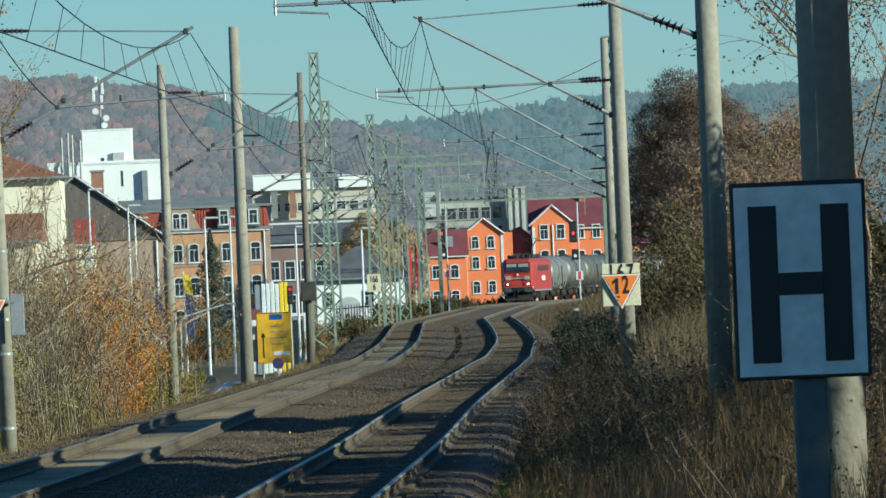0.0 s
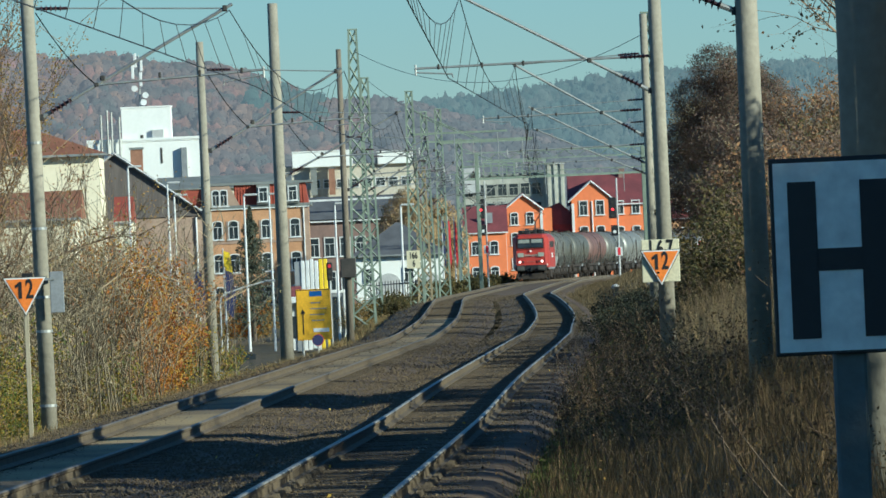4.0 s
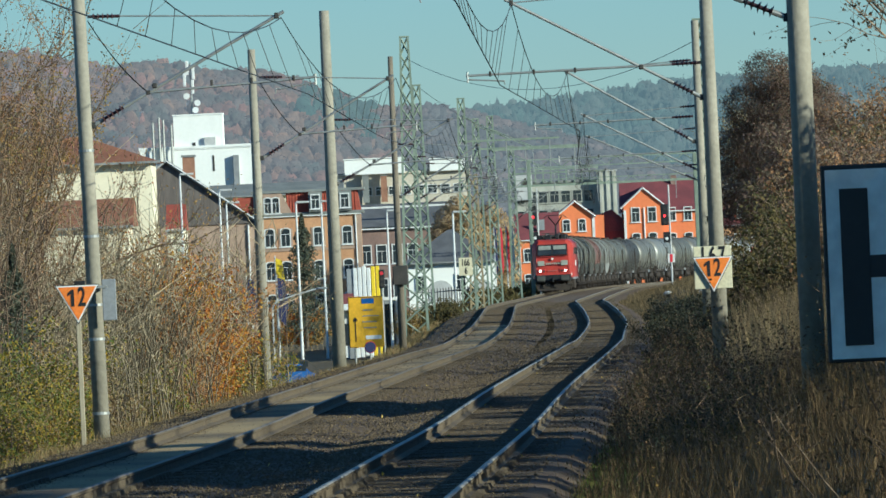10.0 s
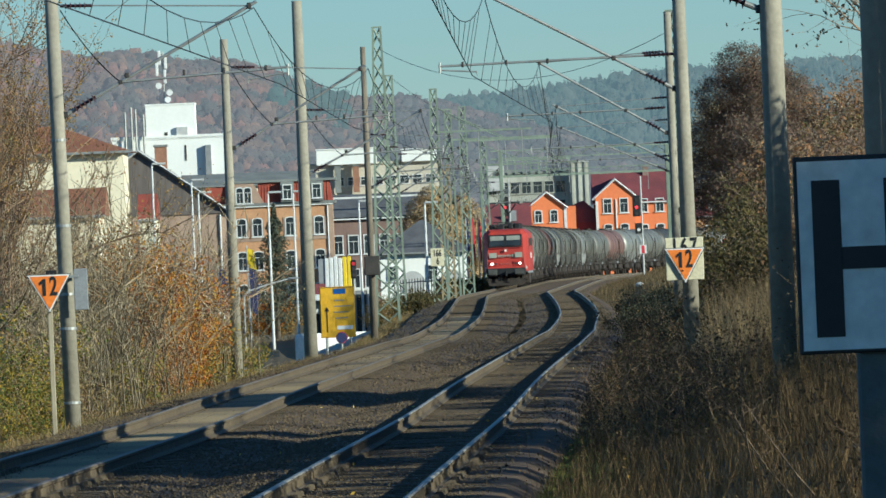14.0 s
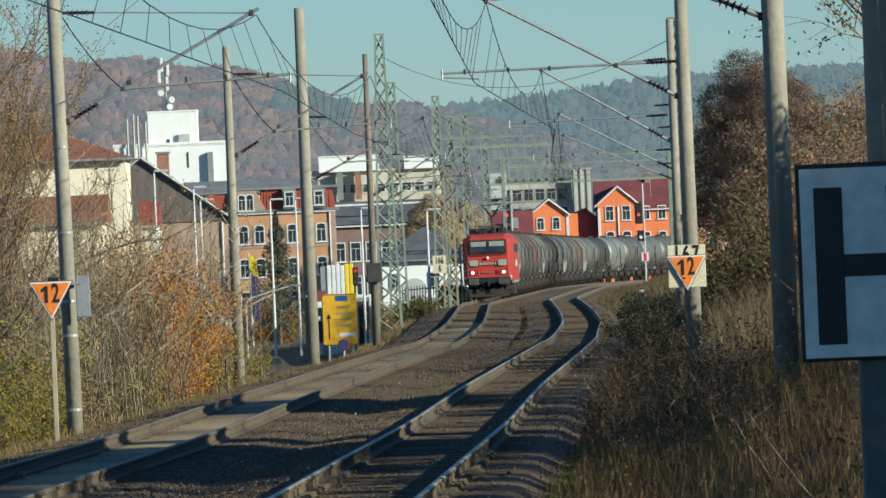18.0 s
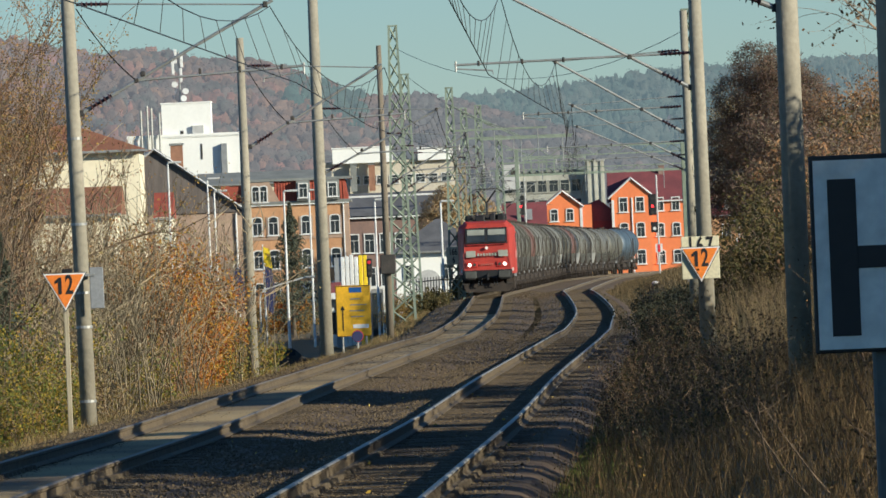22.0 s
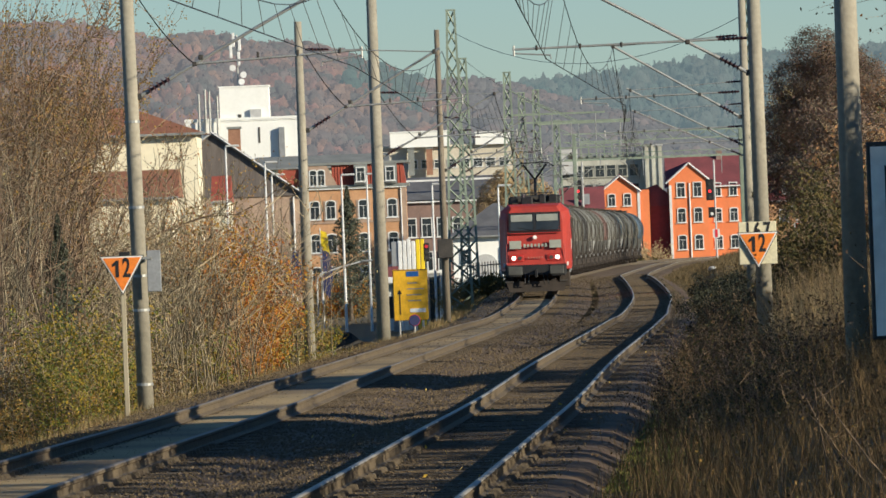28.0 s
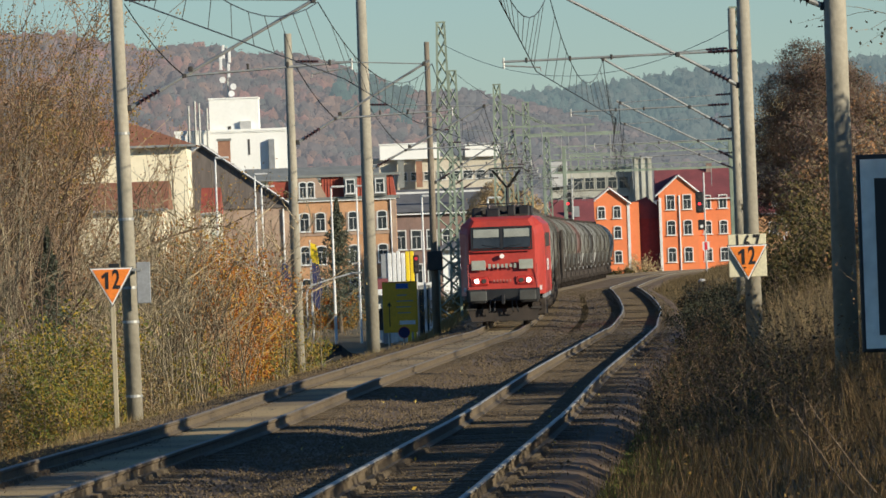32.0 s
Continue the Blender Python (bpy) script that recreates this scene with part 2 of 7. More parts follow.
def add_box(bm, c, s, bevel=0.0, rot=None):
    m = Matrix.Translation(c) @ (rot or Matrix()) @ Matrix.Diagonal((*s, 1))
    r = bmesh.ops.create_cube(bm, size=1, matrix=m)
    if bevel:
        es = list({e for v in r["verts"] for e in v.link_edges})
        bmesh.ops.bevel(bm, geom=es, offset=bevel, segments=1, affect="EDGES")
    return bm


def box(c, s, bevel=0.0):
    return add_box(bmesh.new(), c, s, bevel)


def add_rod(bm, a, b, r1, r2=None, seg=8):
    a, b = Vector(a), Vector(b)
    d = b - a
    m = Matrix.Translation((a + b) / 2) @ d.to_track_quat("Z", "Y").to_matrix().to_4x4()
    bmesh.ops.create_cone(bm, cap_ends=True, segments=seg, radius1=r1, radius2=r1 if r2 is None else r2, depth=d.length, matrix=m)
    return bm


def rod(a, b, r1, r2=None, seg=8):
    return add_rod(bmesh.new(), a, b, r1, r2, seg)


def prism(bm, poly, y0, y1):
    """A polygon in x, z drawn out along y."""
    a = [bm.verts.new((x, y0, z)) for x, z in poly]
    b = [bm.verts.new((x, y1, z)) for x, z in poly]
    bm.faces.new(a)
    bm.faces.new(b[::-1])
    for i in range(len(poly)):
        j = (i + 1) % len(poly)
        bm.faces.new((a[j], a[i], b[i], b[j]))
    bmesh.ops.recalc_face_normals(bm, faces=bm.faces)
    return bm


# ---- the line in plan and height ----
YS = np.arange(-60.0, 1401.0, 1.0)


def curve(knots, sigma):
    k = np.array(knots)
    v = np.interp(YS, k[:, 0], k[:, 1], left=None)
    lo = YS < k[0, 0]
    v[lo] = k[0, 1] + (YS[lo] - k[0, 0]) * (k[1, 1] - k[0, 1]) / (k[1, 0] - k[0, 0])
    n = int(3 * sigma)
    w = np.exp(-0.5 * (np.arange(-n, n + 1) / sigma) ** 2)
    pad = np.concatenate([v[0] + (np.arange(-n, 0)) * (v[1] - v[0]), v, v[-1] + np.arange(1, n + 1) * (v[-1] - v[-2])])
    v = np.convolve(pad, w / w.sum(), "valid")
    return lambda y: np.interp(y, YS, v)


XR = curve([(20, -2.9), (60, -1.6), (81, -0.87), (99, -0.25), (124, 0.45), (155, 1.25), (179, 2.0), (204, 2.9), (244, 4.1), (270, 4.75), (299, 5.3),
            (335, 6.3), (384, 6.88), (440, 7.4), (470, 7.65), (570, 10.5), (655, 13.5), (750, 18.05), (775, 20.9), (800, 24.8), (850, 32.8), (1000, 60), (1400, 140)], 14)
GAP = curve([(20, 4.2), (99, 4.25), (155, 4.4), (244, 4.3), (299, 4.72), (335, 4.79), (384, 4.78), (440, 4.78), (470, 4.65), (560, 4.45), (1400, 4.4)], 20)
ZR = curve([(20, 0.2), (60, 0.15), (81, 0.11), (99, 0.1), (124, -0.04), (179, -0.12), (204, -0.12), (244, -0.2), (270, -0.38), (299, -0.52), (335, -0.4),
            (384, -0.25), (440, -0.15), (470, -0.25), (570, -0.4), (655, -0.42), (755, -0.6), (900, -0.75), (1400, -0.8)], 9)


def XL(y):
    return XR(y) - GAP(y)


def step(a, b, x):
    t = np.clip((x - a) / (b - a), 0, 1)
    return t * t * (3 - 2 * t)


def ground_z(x, y):
    q = x - XR(np.clip(y, -60, 1400))
    zr = ZR(np.clip(y, -60, 1400))
    s = GAP(np.clip(y, -60, 1400))
    right = zr - 0.62 + 0.28 * step(1.0, 1.6, q) + 0.75 * step(2.9, 5.2, q) + 1.1 * step(5, 9, q) * step(300, 120, y) + 0.5 * step(9, 30, q)
    low = -3.0 - 1.7 * step(150, 420, y)
    low = low + (-1.2 - low) * step(700, 1100, y)
    d = -(q + s)
    left = zr - 0.62 + (low - zr + 0.62) * step(3.1, 8.2, d)
    z = np.where(q > -s / 2, right, left)
    far = step(1250, 1500, y)
    z = z * (1 - far) - 2.0 * far
    return z + 0.06 * np.sin(x * 1.7 + y * 0.31) * np.cos(y * 0.23 - x * 0.6) * step(3.2, 4.5, np.abs(q + s / 2) - s / 2)


def build_ground():
    ys = np.concatenate([np.arange(-60, 30, 15), np.arange(30, 520, 2.5), np.arange(520, 1300, 16), np.geomspace(1300, 4900, 22)])
    qs = np.concatenate([-np.geomspace(4000, 16, 26), np.arange(-15, 11.1, 0.6), np.geomspace(12, 4000, 26)])
    yy, qq = np.meshgrid(ys, qs, indexing="ij")
    xx = qq + XR(np.clip(yy, -60, 1400))
    zz = ground_z(xx, yy)
    n, m = yy.shape
    v = np.stack([xx, yy, zz], -1).reshape(-1, 3)
    f = [(i * m + j, i * m + j + 1, (i + 1) * m + j + 1, (i + 1) * m + j) for i in range(n - 1) for j in range(m - 1)]
    raw("ground", v.tolist(), f, M["ground"], smooth=True, kind="structure", label="dry grassy railway embankment and valley floor")


def sweep(name, xf, zf, prof, ys, material, parent=None, **k):
    """A profile (across, up) drawn along the line."""
    n = len(prof)
    v, f = [], []
    for y in ys:
        x, z = float(xf(y)), float(zf(y))
        v += [(x + a, float(y), z + b) for a, b in prof]
    for i in range(len(ys) - 1):
        for j in range(n - 1):
            a = i * n + j
            f.append((a, a + 1, a + n + 1, a + n))
    return raw(name, v, f, material, parent, **k)


build_ground()
TY = np.concatenate([np.arange(20, 520, 2.0), np.arange(520, 1201, 8.0)])


def build_track(xf, label, side):
    tr = thing("railway_track", (0, 0, 0), label, "railway track", group="tracks", kind="structure")
    head = [(-0.034, -0.010), (-0.026, 0.001), (0.026, 0.001), (0.034, -0.010)]
    for sx in (-0.7535, 0.7535):
        web = [(-0.036, -0.012), (-0.036, -0.04), (-0.011, -0.055), (-0.013, -0.13), (-0.075, -0.16), (-0.075, -0.172), (0.075, -0.172), (0.075, -0.16), (0.013, -0.13),
               (0.011, -0.055), (0.036, -0.04), (0.036, -0.012)]
        r = sweep("rail", lambda y: xf(y) + sx, ZR, web, TY, M["rail"], tr, label="rust-brown steel rail")
        sweep("rail_head", lambda y: xf(y) + sx, ZR, head, TY, M["railtop" if side > 0 else "dullrail"], r, smooth=True, label="polished running surface" if side > 0 else "dusty running surface")
    me = None
    for i in range(290):
        y = 76 + 0.62 * i
        if me is None:
            bm = bmesh.new()
            prism(bm, [(-1.3, -0.36), (-1.3, -0.2), (-1.24, -0.175), (1.24, -0.175), (1.3, -0.2), (1.3, -0.36)], -0.13, 0.13)
            s = part("sleeper", bm, M["sleeper"], tr)
            me = s.data
        else:
            s = new("sleeper", me)
            s.parent = tr
        s.location = (float(xf(y)), y, float(ZR(y)) + random.uniform(-0.008, 0.004))
        s.rotation_euler = (0, 0, -math.atan(float(xf(y + 1) - xf(y))) + random.uniform(-0.01, 0.01))
    v, f = [], []
    for i in range(400):
        y = 76 + 0.62 * (290 + i)
        x, z = float(xf(y)), float(ZR(y)) - 0.175
        b = len(v)
        v += [(x - 1.28, y - 0.13, z), (x + 1.28, y - 0.13, z), (x + 1.28, y + 0.13, z), (x - 1.28, y + 0.13, z),
              (x - 1.3, y - 0.14, z - 0.15), (x + 1.3, y - 0.14, z - 0.15), (x + 1.3, y + 0.14, z - 0.15), (x - 1.3, y + 0.14, z - 0.15)]
        f += [(b, b + 1, b + 2, b + 3), (b, b + 4, b + 5, b + 1), (b + 3, b + 2, b + 6, b + 7), (b, b + 3, b + 7, b + 4), (b + 1, b + 5, b + 6, b + 2)]
    raw("far_sleepers", v, f, M["sleeper"], tr, kind="stuff")


def build_ballast():
    for xf, prof in ((XR, [(-2.2, -0.285), (-1.5, -0.195), (1.3, -0.178), (1.5, -0.20), (1.75, -0.32), (2.4, -0.6)]),
                     (XL, [(-3.3, -0.9), (-2.5, -0.40), (-1.75, -0.26), (-1.45, -0.19), (1.5, -0.19), (2.3, -0.29)])):
        sweep("ballast_bed", xf, ZR, prof, TY, M["ballast"], smooth=True, kind="structure", label="brown crushed-stone ballast bed")


build_track(XR, "double rail on concrete sleepers with a polished running surface", 1)
build_track(XL, "dusty double rail on concrete sleepers, the line the goods train uses", -1)
build_ballast()


def rail_clips(xf, y0, y1):
    """Rail fastenings on the nearest sleepers."""
    V, Fc = [], []
    i = 0
    while 76 + 0.62 * i < y1:
        y = 76 + 0.62 * i
        i += 1
        for r in (-0.7535, 0.7535):
            for s in (-1, 1):
                cx, z = float(xf(y)) + r + s * 0.11, float(ZR(y)) - 0.175
                o = len(V)
                V += [(cx + a * 0.05, y + b * 0.06, z + c) for a, b, c in ((-1, -1, 0), (1, -1, 0), (1, 1, 0), (-1, 1, 0), (-0.7, -0.7, 0.05), (0.7, -0.7, 0.05), (0.7, 0.7, 0.05), (-0.7, 0.7, 0.05))]
                Fc += [tuple(o + k for k in f) for f in ((4, 5, 6, 7), (0, 1, 5, 4), (1, 2, 6, 5), (2, 3, 7, 6), (3, 0, 4, 7))]
    raw("rail_fastenings", V, Fc, M["rail"], kind="stuff", label="small rusty rail fastenings on the sleepers", category="rail fastening")


rail_clips(XR, 76, 104)
rail_clips(XL, 76, 104)


def loose_stones(name, n, y0, y1, s0, s1, seed):
    """Crushed stone lying proud of the bed: squashed octahedra."""
    rng = np.random.default_rng(seed)
    y = y0 + (y1 - y0) * rng.random(n) ** 1.3
    q = rng.uniform(-2.4 - GAP(y), 1.5, n)
    x = XR(y) + q
    near = np.minimum(np.abs(np.abs(x - XR(y)) - 0.7535), np.abs(np.abs(x - XL(y)) - 0.7535))
    keep = near > 0.12
    x, y, q = x[keep], y[keep], q[keep]
    n = len(x)
    off = np.minimum(np.abs(x - XR(y)), np.abs(x - XL(y)))
    z = ZR(y) - 0.184 - 0.09 * np.clip((off - 1.5) / 0.8, 0, 1)
    z = np.where(q > 1.3, ZR(y) - 0.18 - (q - 1.3) * 0.5, z)
    s = rng.uniform(s0, s1, n)
    ax = rng.normal(0, 1, (n, 6, 3)) * 0.25 + np.array([(1, 0, 0), (-1, 0, 0), (0, 1, 0), (0, -1, 0), (0, 0, 0.8), (0, 0, -0.5)])
    V = np.stack([x, y, z], 1)[:, None, :] + ax * s[:, None, None]
    T = np.array([(0, 2, 4), (2, 1, 4), (1, 3, 4), (3, 0, 4)])
    Fc = (np.arange(n)[:, None, None] * 6 + T).reshape(-1, 3).tolist()
    raw(name, V.reshape(-1, 3).tolist(), Fc, M["stone"], kind="stuff", label="loose brown ballast stones between the rails", category="ballast")


M["dust"] = mat("pale_track_dust", (0.44, 0.315, 0.145), (0.15, 0.108, 0.06), 0.14, 0.95, fine=60)
sweep("track_fill", XL, ZR, [(-0.66, -0.178), (-0.4, -0.168), (0.0, -0.165), (0.4, -0.168), (0.66, -0.178)], [y for y in TY if 70 < y < 360], M["dust"], smooth=True, kind="structure", label="pale sandy dust filling the track between the rails")
loose_stones("ballast_stones", 76000, 76, 190, 0.011, 0.023, 8)
loose_stones("far_ballast_stones", 30000, 190, 520, 0.018, 0.036, 9)


# ---- overhead line ----
def shaft(bm, z0, z1, r0, r1, seg=16):
    return add_rod(bm, (0, 0, z0), (0, 0, z1), r0, r1, seg)


def insulator(a, b, parent, rmax=0.095, rings=5):
    """Wide thin sheds on a core, with pale iron fittings at both ends."""
    a, b = Vector(a), Vector(b)
    d = b - a
    bm = bmesh.new()
    add_rod(bm, a, b, 0.030, seg=8)
    for i in range(rings):
        c = a + d * (0.2 + 0.6 * i / (rings - 1))
        add_rod(bm, c - d * 0.035, c + d * 0.015, rmax, rmax * 0.4, 12)
    ins = part("insulator", bm, M["insul"], parent, "dark brown porcelain insulator with wide sheds")
    return ins


def wire(name, pts, r, parent):
    """One continuous wire through the points."""
    V, Fc = [], []
    for p in pts:
        V += [(p[0] - r, p[1], p[2] - r * 0.6), (p[0] + r, p[1], p[2] - r * 0.6), (p[0], p[1], p[2] + r)]
    for k in range(len(pts) - 1):
        for i in range(3):
            j = (i + 1) % 3
            Fc.append((3 * k + i, 3 * k + j, 3 * k + 3 + j, 3 * k + 3 + i))
    return raw(name, V, Fc, M["wire"], parent)


def cantilever(mast, side, reach, zr):
    """Diagonal tube, top anchor, registration tube and steady arm on a mast; heights over the rail, in the mast's space."""
    x0 = 0.16 * side
    za, zt, zg = (zr + 5.62, zr + 7.75, zr + 6.3) if side < 0 else (zr + 5.32, zr + 7.2, zr + 5.95)
    tip = Vector((side * reach, 0, zt))
    low = Vector((x0, 0, za))
    d = (tip - low).normalized()
    dg = part("diagonal_tube", rod(low + d * 0.68, tip + d * 0.16, 0.032), M["zinc"], mast, "weathered zinc-coated tube")
    for q0, q1 in ((0.04, 0.22), (0.66, 0.80)):
        part("end_fitting", rod(low + d * q0, low + d * q1, 0.042, seg=8), M["zinc"], mast)
    insulator(low + d * 0.12, low + d * 0.75, dg)
    part("hinge", box(low, (0.10, 0.08, 0.12), 0.01), M["dark"], mast)
    part("clamp", box(tip, (0.09, 0.09, 0.12), 0.015), M["dark"], mast)
    an = part("top_anchor", rod((x0 + side * 0.6, 0, zt + 0.16), tip, 0.014, seg=6), M["zinc"], mast)
    insulator((x0, 0, zt + 0.18), (x0 + side * 0.6, 0, zt + 0.16), an, 0.07)
    k = (zg - za) / (zt - za)
    if side < 0:
        far, zw = side * (reach + 1.0), zr + 6.06
        rg = part("registration_tube", rod((x0 + side * 0.6, 0, zg + 0.03), (far, 0, zg - 0.02), 0.024, seg=6), M["zinc"], mast)
        insulator((x0, 0, zg + 0.04), (x0 + side * 0.6, 0, zg + 0.03), rg, 0.065)
    else:
        j = low + (tip - low) * 0.30
        far, zw = reach + 0.7, zr + 5.73
        zg = j.z + 0.12
        part("registration_tube", rod(j, (far, 0, zg), 0.024, seg=6), M["zinc"], mast)
        part("joint", box(j, (0.08, 0.08, 0.08), 0.01), M["dark"], mast)
        # the tube hangs from the mast head by a slack wire
        top = Vector((x0, 0, zt + 0.1))
        wire("stay_wire", [top.lerp(j, t / 8) - Vector((0, 0, 0.5 * (t / 8) * (1 - t / 8))) for t in range(9)], 0.012, mast)
    part("clamp", box((side * reach * k + x0 * (1 - k), 0, zg), (0.1, 0.1, 0.1), 0.02), M["dark"], mast)
    for f in (0.55, 0.72, 0.9):
        part("tube_clamp", box((far * f, 0, zg), (0.05, 0.07, 0.11), 0.01), M["dark"], mast)
    bm = rod((far - side * 0.03, 0, zg + 0.06), (far - side * 0.03, 0, zg - 0.16), 0.022, seg=6)
    add_rod(bm, (far - side * 0.03, 0, zg - 0.10), (far - side * 0.78, 0, zw + 0.08), 0.016, seg=6)
    add_rod(bm, (far - side * 0.78, 0, zw + 0.10), (far - side * 0.80, 0, zw), 0.012, seg=5)
    part("steady_arm", bm, M["zinc"], mast)


def concrete_mast(x, y, zb, top, r0, r1, side, reach, label, material="concrete"):
    zg = float(ground_z(np.array(x), np.array(float(y))))
    z0 = min(zb, zg) - 0.4
    ob = thing("catenary_mast", (x, y, z0), label, "catenary mast", group="catenary masts")
    if y == 160:
        ob.matrix_basis = pose(x, y, z0, 0, -0.6, 0)
    part("shaft", shaft(bmesh.new(), 0, top - z0, r0, r1), M[material], ob, smooth=True)
    for k in (0.09, 0.22, 0.28, 0.4, 0.55) if y == 160 else ():
        z = (top - z0) * k
        part("strap", rod((0, 0, z), (0, 0, z + 0.05), r0 * (1 - k) + r1 * k + 0.012, seg=16), M["zinc"], ob)
    if reach:
        cantilever(ob, side, reach, float(ZR(y)) - z0)
    return ob


RIGHT = [(3.38, 60, 10.0, 0.20, 0.17), (5.12, 120, 10.0, 0.18, 0.145), (5.57, 175, 9.9, 0.175, 0.12), (7.30, 240, 8.85, 0.14, 0.105)]
LEFT = [(-6.68, 160, 9.6, 0.155, 0.12), (-4.76, 215, 7.95, 0.15, 0.095), (-3.6, 270, 10.5, 0.22, 0.16), (-1.9, 330, 10.4, 0.15, 0.10)]
for x, y, top, r0, r1 in RIGHT:
    concrete_mast(x, y, 0.0, top, r0, r1, -1, x - float(XR(y)) + 0.35, "tall grey spun-concrete catenary mast beside the line")
for x, y, top, r0, r1 in LEFT:
    wood = y == 330
    concrete_mast(x, y, -0.8, top, r0, r1, 1, float(XL(y)) - x - (0.2 if y == 215 else 0.0),
                  "weathered brown wooden catenary pole" if wood else "grey spun-concrete catenary mast on the embankment edge", "wood" if wood else "concrete")


eq = thing("equipment_box", (-1.88, 329.72, 1.85), "dark square equipment box strapped to a wooden pole", "box")
part("housing", box((0, 0, 0), (0.60, 0.26, 0.76), 0.03), M["dark"], eq)
part("strap", box((0, 0.15, 0.2), (0.34, 0.1, 0.05)), M["zinc"], eq)


def lattice_mast(x, y, z0, top, wb, wt, side=0, reach=0, material="lattice", label="green-grey steel lattice catenary mast"):
    ob = thing("lattice_mast", (x, y, z0), label, "lattice mast", group="lattice masts")
    h = top - z0
    n = max(6, int(h / 0.8))

    def corner(i, k):
        w = (wb * (1 - k) + wt * k) / 2
        return Vector(((-w, w, w, -w)[i], (-w, -w, w, w)[i], h * k))
    for i in range(4):
        part("leg", rod(corner(i, 0), corner(i, 1), 0.08, 0.065, 4), M[material], ob)
    for i in range(4):
        bm = bmesh.new()
        j = (i + 1) % 4
        for s in range(n):
            a, b = (i, j) if s % 2 else (j, i)
            add_rod(bm, corner(a, s / n), corner(b, (s + 1) / n), 0.042, seg=4)
        part("lacing", bm, M[material], ob, kind="stuff")
    part("cap", box((0, 0, h), (wt + 0.12, wt + 0.12, 0.06)), M[material], ob)
    if reach:
        cantilever(ob, side, reach, float(ZR(y)) - z0)
    return ob


lattice_mast(9.22, 300, -0.6, 10.5, 0.40, 0.26, -1, 9.22 - float(XR(300)) + 0.3)
lattice_mast(11.3, 370, -0.6, 9.0, 0.38, 0.26, -1, 11.3 - float(XR(370)) + 0.3)
lattice_mast(-1.55, 385, -1.2, 12.6, 1.05, 0.34, 1, 3.5)
lattice_mast(-1.2, 420, -1.2, 11.1, 0.9, 0.34, 1, 3.5)
lattice_mast(1.05, 450, -0.9, 10.9, 0.75, 0.32, 1, 2.2)
lattice_mast(1.98, 500, -0.9, 10.6, 0.7, 0.32, 1, 2.8)
lattice_mast(3.06, 540, -0.9, 11.4, 0.7, 0.35)
lattice_mast(4.8, 600, -0.9, 10.2, 0.7, 0.35, 1, 2.5)
lattice_mast(1.55, 470, -0.9, 7.0, 0.75, 0.5, material="tanlattice", label="ochre-painted steel lattice post")


def portal(y, x0, x1, z, label="green-grey steel portal frame across the station tracks"):
    ob = thing("portal_frame", (0, y, 0), label, "portal frame", group="portal frames")
    for x in (x0, x1):
        part("post", box((x, 0, (z - 1) / 2), (0.30, 0.30, z + 1.0), 0.03), M["lattice"], ob)
    for dz in (0, 0.6):
        part("chord", box(((x0 + x1) / 2, 0, z - dz), (x1 - x0 + 1.6, 0.10, 0.08)), M["lattice"], ob)
    bm = bmesh.new()
    n = int((x1 - x0) / 0.8)
    for i in range(n):
        a, b = x0 + (x1 - x0) * i / n, x0 + (x1 - x0) * (i + 1) / n
        add_rod(bm, (a, 0, z - 0.6 * (i % 2)), (b, 0, z - 0.6 * ((i + 1) % 2)), 0.03, seg=4)
    part("lacing", bm, M["lattice"], ob, kind="stuff")


portal(640, 6.4, 19.0, 9.6)
portal(790, 6.0, 24.0, 9.4)


def cross_arm(y, x0, x1, z):
    """A braced beam from a lattice mast out over the station tracks."""
    ob = thing("cross_beam", (0, y, 0), "green-grey steel beam carrying the overhead line", "cross beam", group="cross beams")
    part("beam", box(((x0 + x1) / 2, 0, z), (x1 - x0, 0.10, 0.10)), M["lattice"], ob)
    part("brace", rod((x0, 0, z + 1.4), ((x0 + x1) / 2, 0, z), 0.03, seg=5), M["lattice"], ob)
    for k in (0.45, 0.9):
        part("hanger", rod((x0 + (x1 - x0) * k, 0, z), (x0 + (x1 - x0) * k, 0, z - 1.5), 0.03, seg=5), M["zinc"], ob)


cross_arm(450, 1.05, 6.2, 8.6)
cross_arm(500, 1.98, 8.4, 8.8)
cross_arm(540, 3.06, 9.0, 9.2)
cross_arm(600, 4.8, 11.5, 8.2)
cross_arm(680, 6.0, 20.0, 8.0)


def contact_line(xf, supports, label, hc, hm, sag_m, dx, swing, phase=0):
    """Heights of the contact and the carrying wire over the rail, sag, sideways offset and zigzag of the contact wire."""
    ob = thing("overhead_line", (0, 0, 0), label, "overhead line")
    for i, (y0, y1) in enumerate(zip(supports, supports[1:])):
        s0, s1 = (swing, -swing) if (i + phase) % 2 else (-swing, swing)
        n = 12
        cw, mw = [], []
        for k in range(n + 1):
            t = k / n
            y = y0 + (y1 - y0) * t
            x = float(xf(y0)) * (1 - t) + float(xf(y1)) * t + dx
            z = float(ZR(y0)) * (1 - t) + float(ZR(y1)) * t
            sag = 4 * t * (1 - t)
            cw.append(Vector((x + s0 * (1 - t) + s1 * t, y, z + hc)))
            mw.append(Vector((x, y, z + hm - sag_m * sag)))
        wire("contact_wire", cw, 0.011, ob)
        wire("messenger_wire", mw, 0.010, ob)
        for k in range(1, n):
            part("dropper", rod(cw[k], mw[k], 0.006, seg=4), M["wire"], ob)


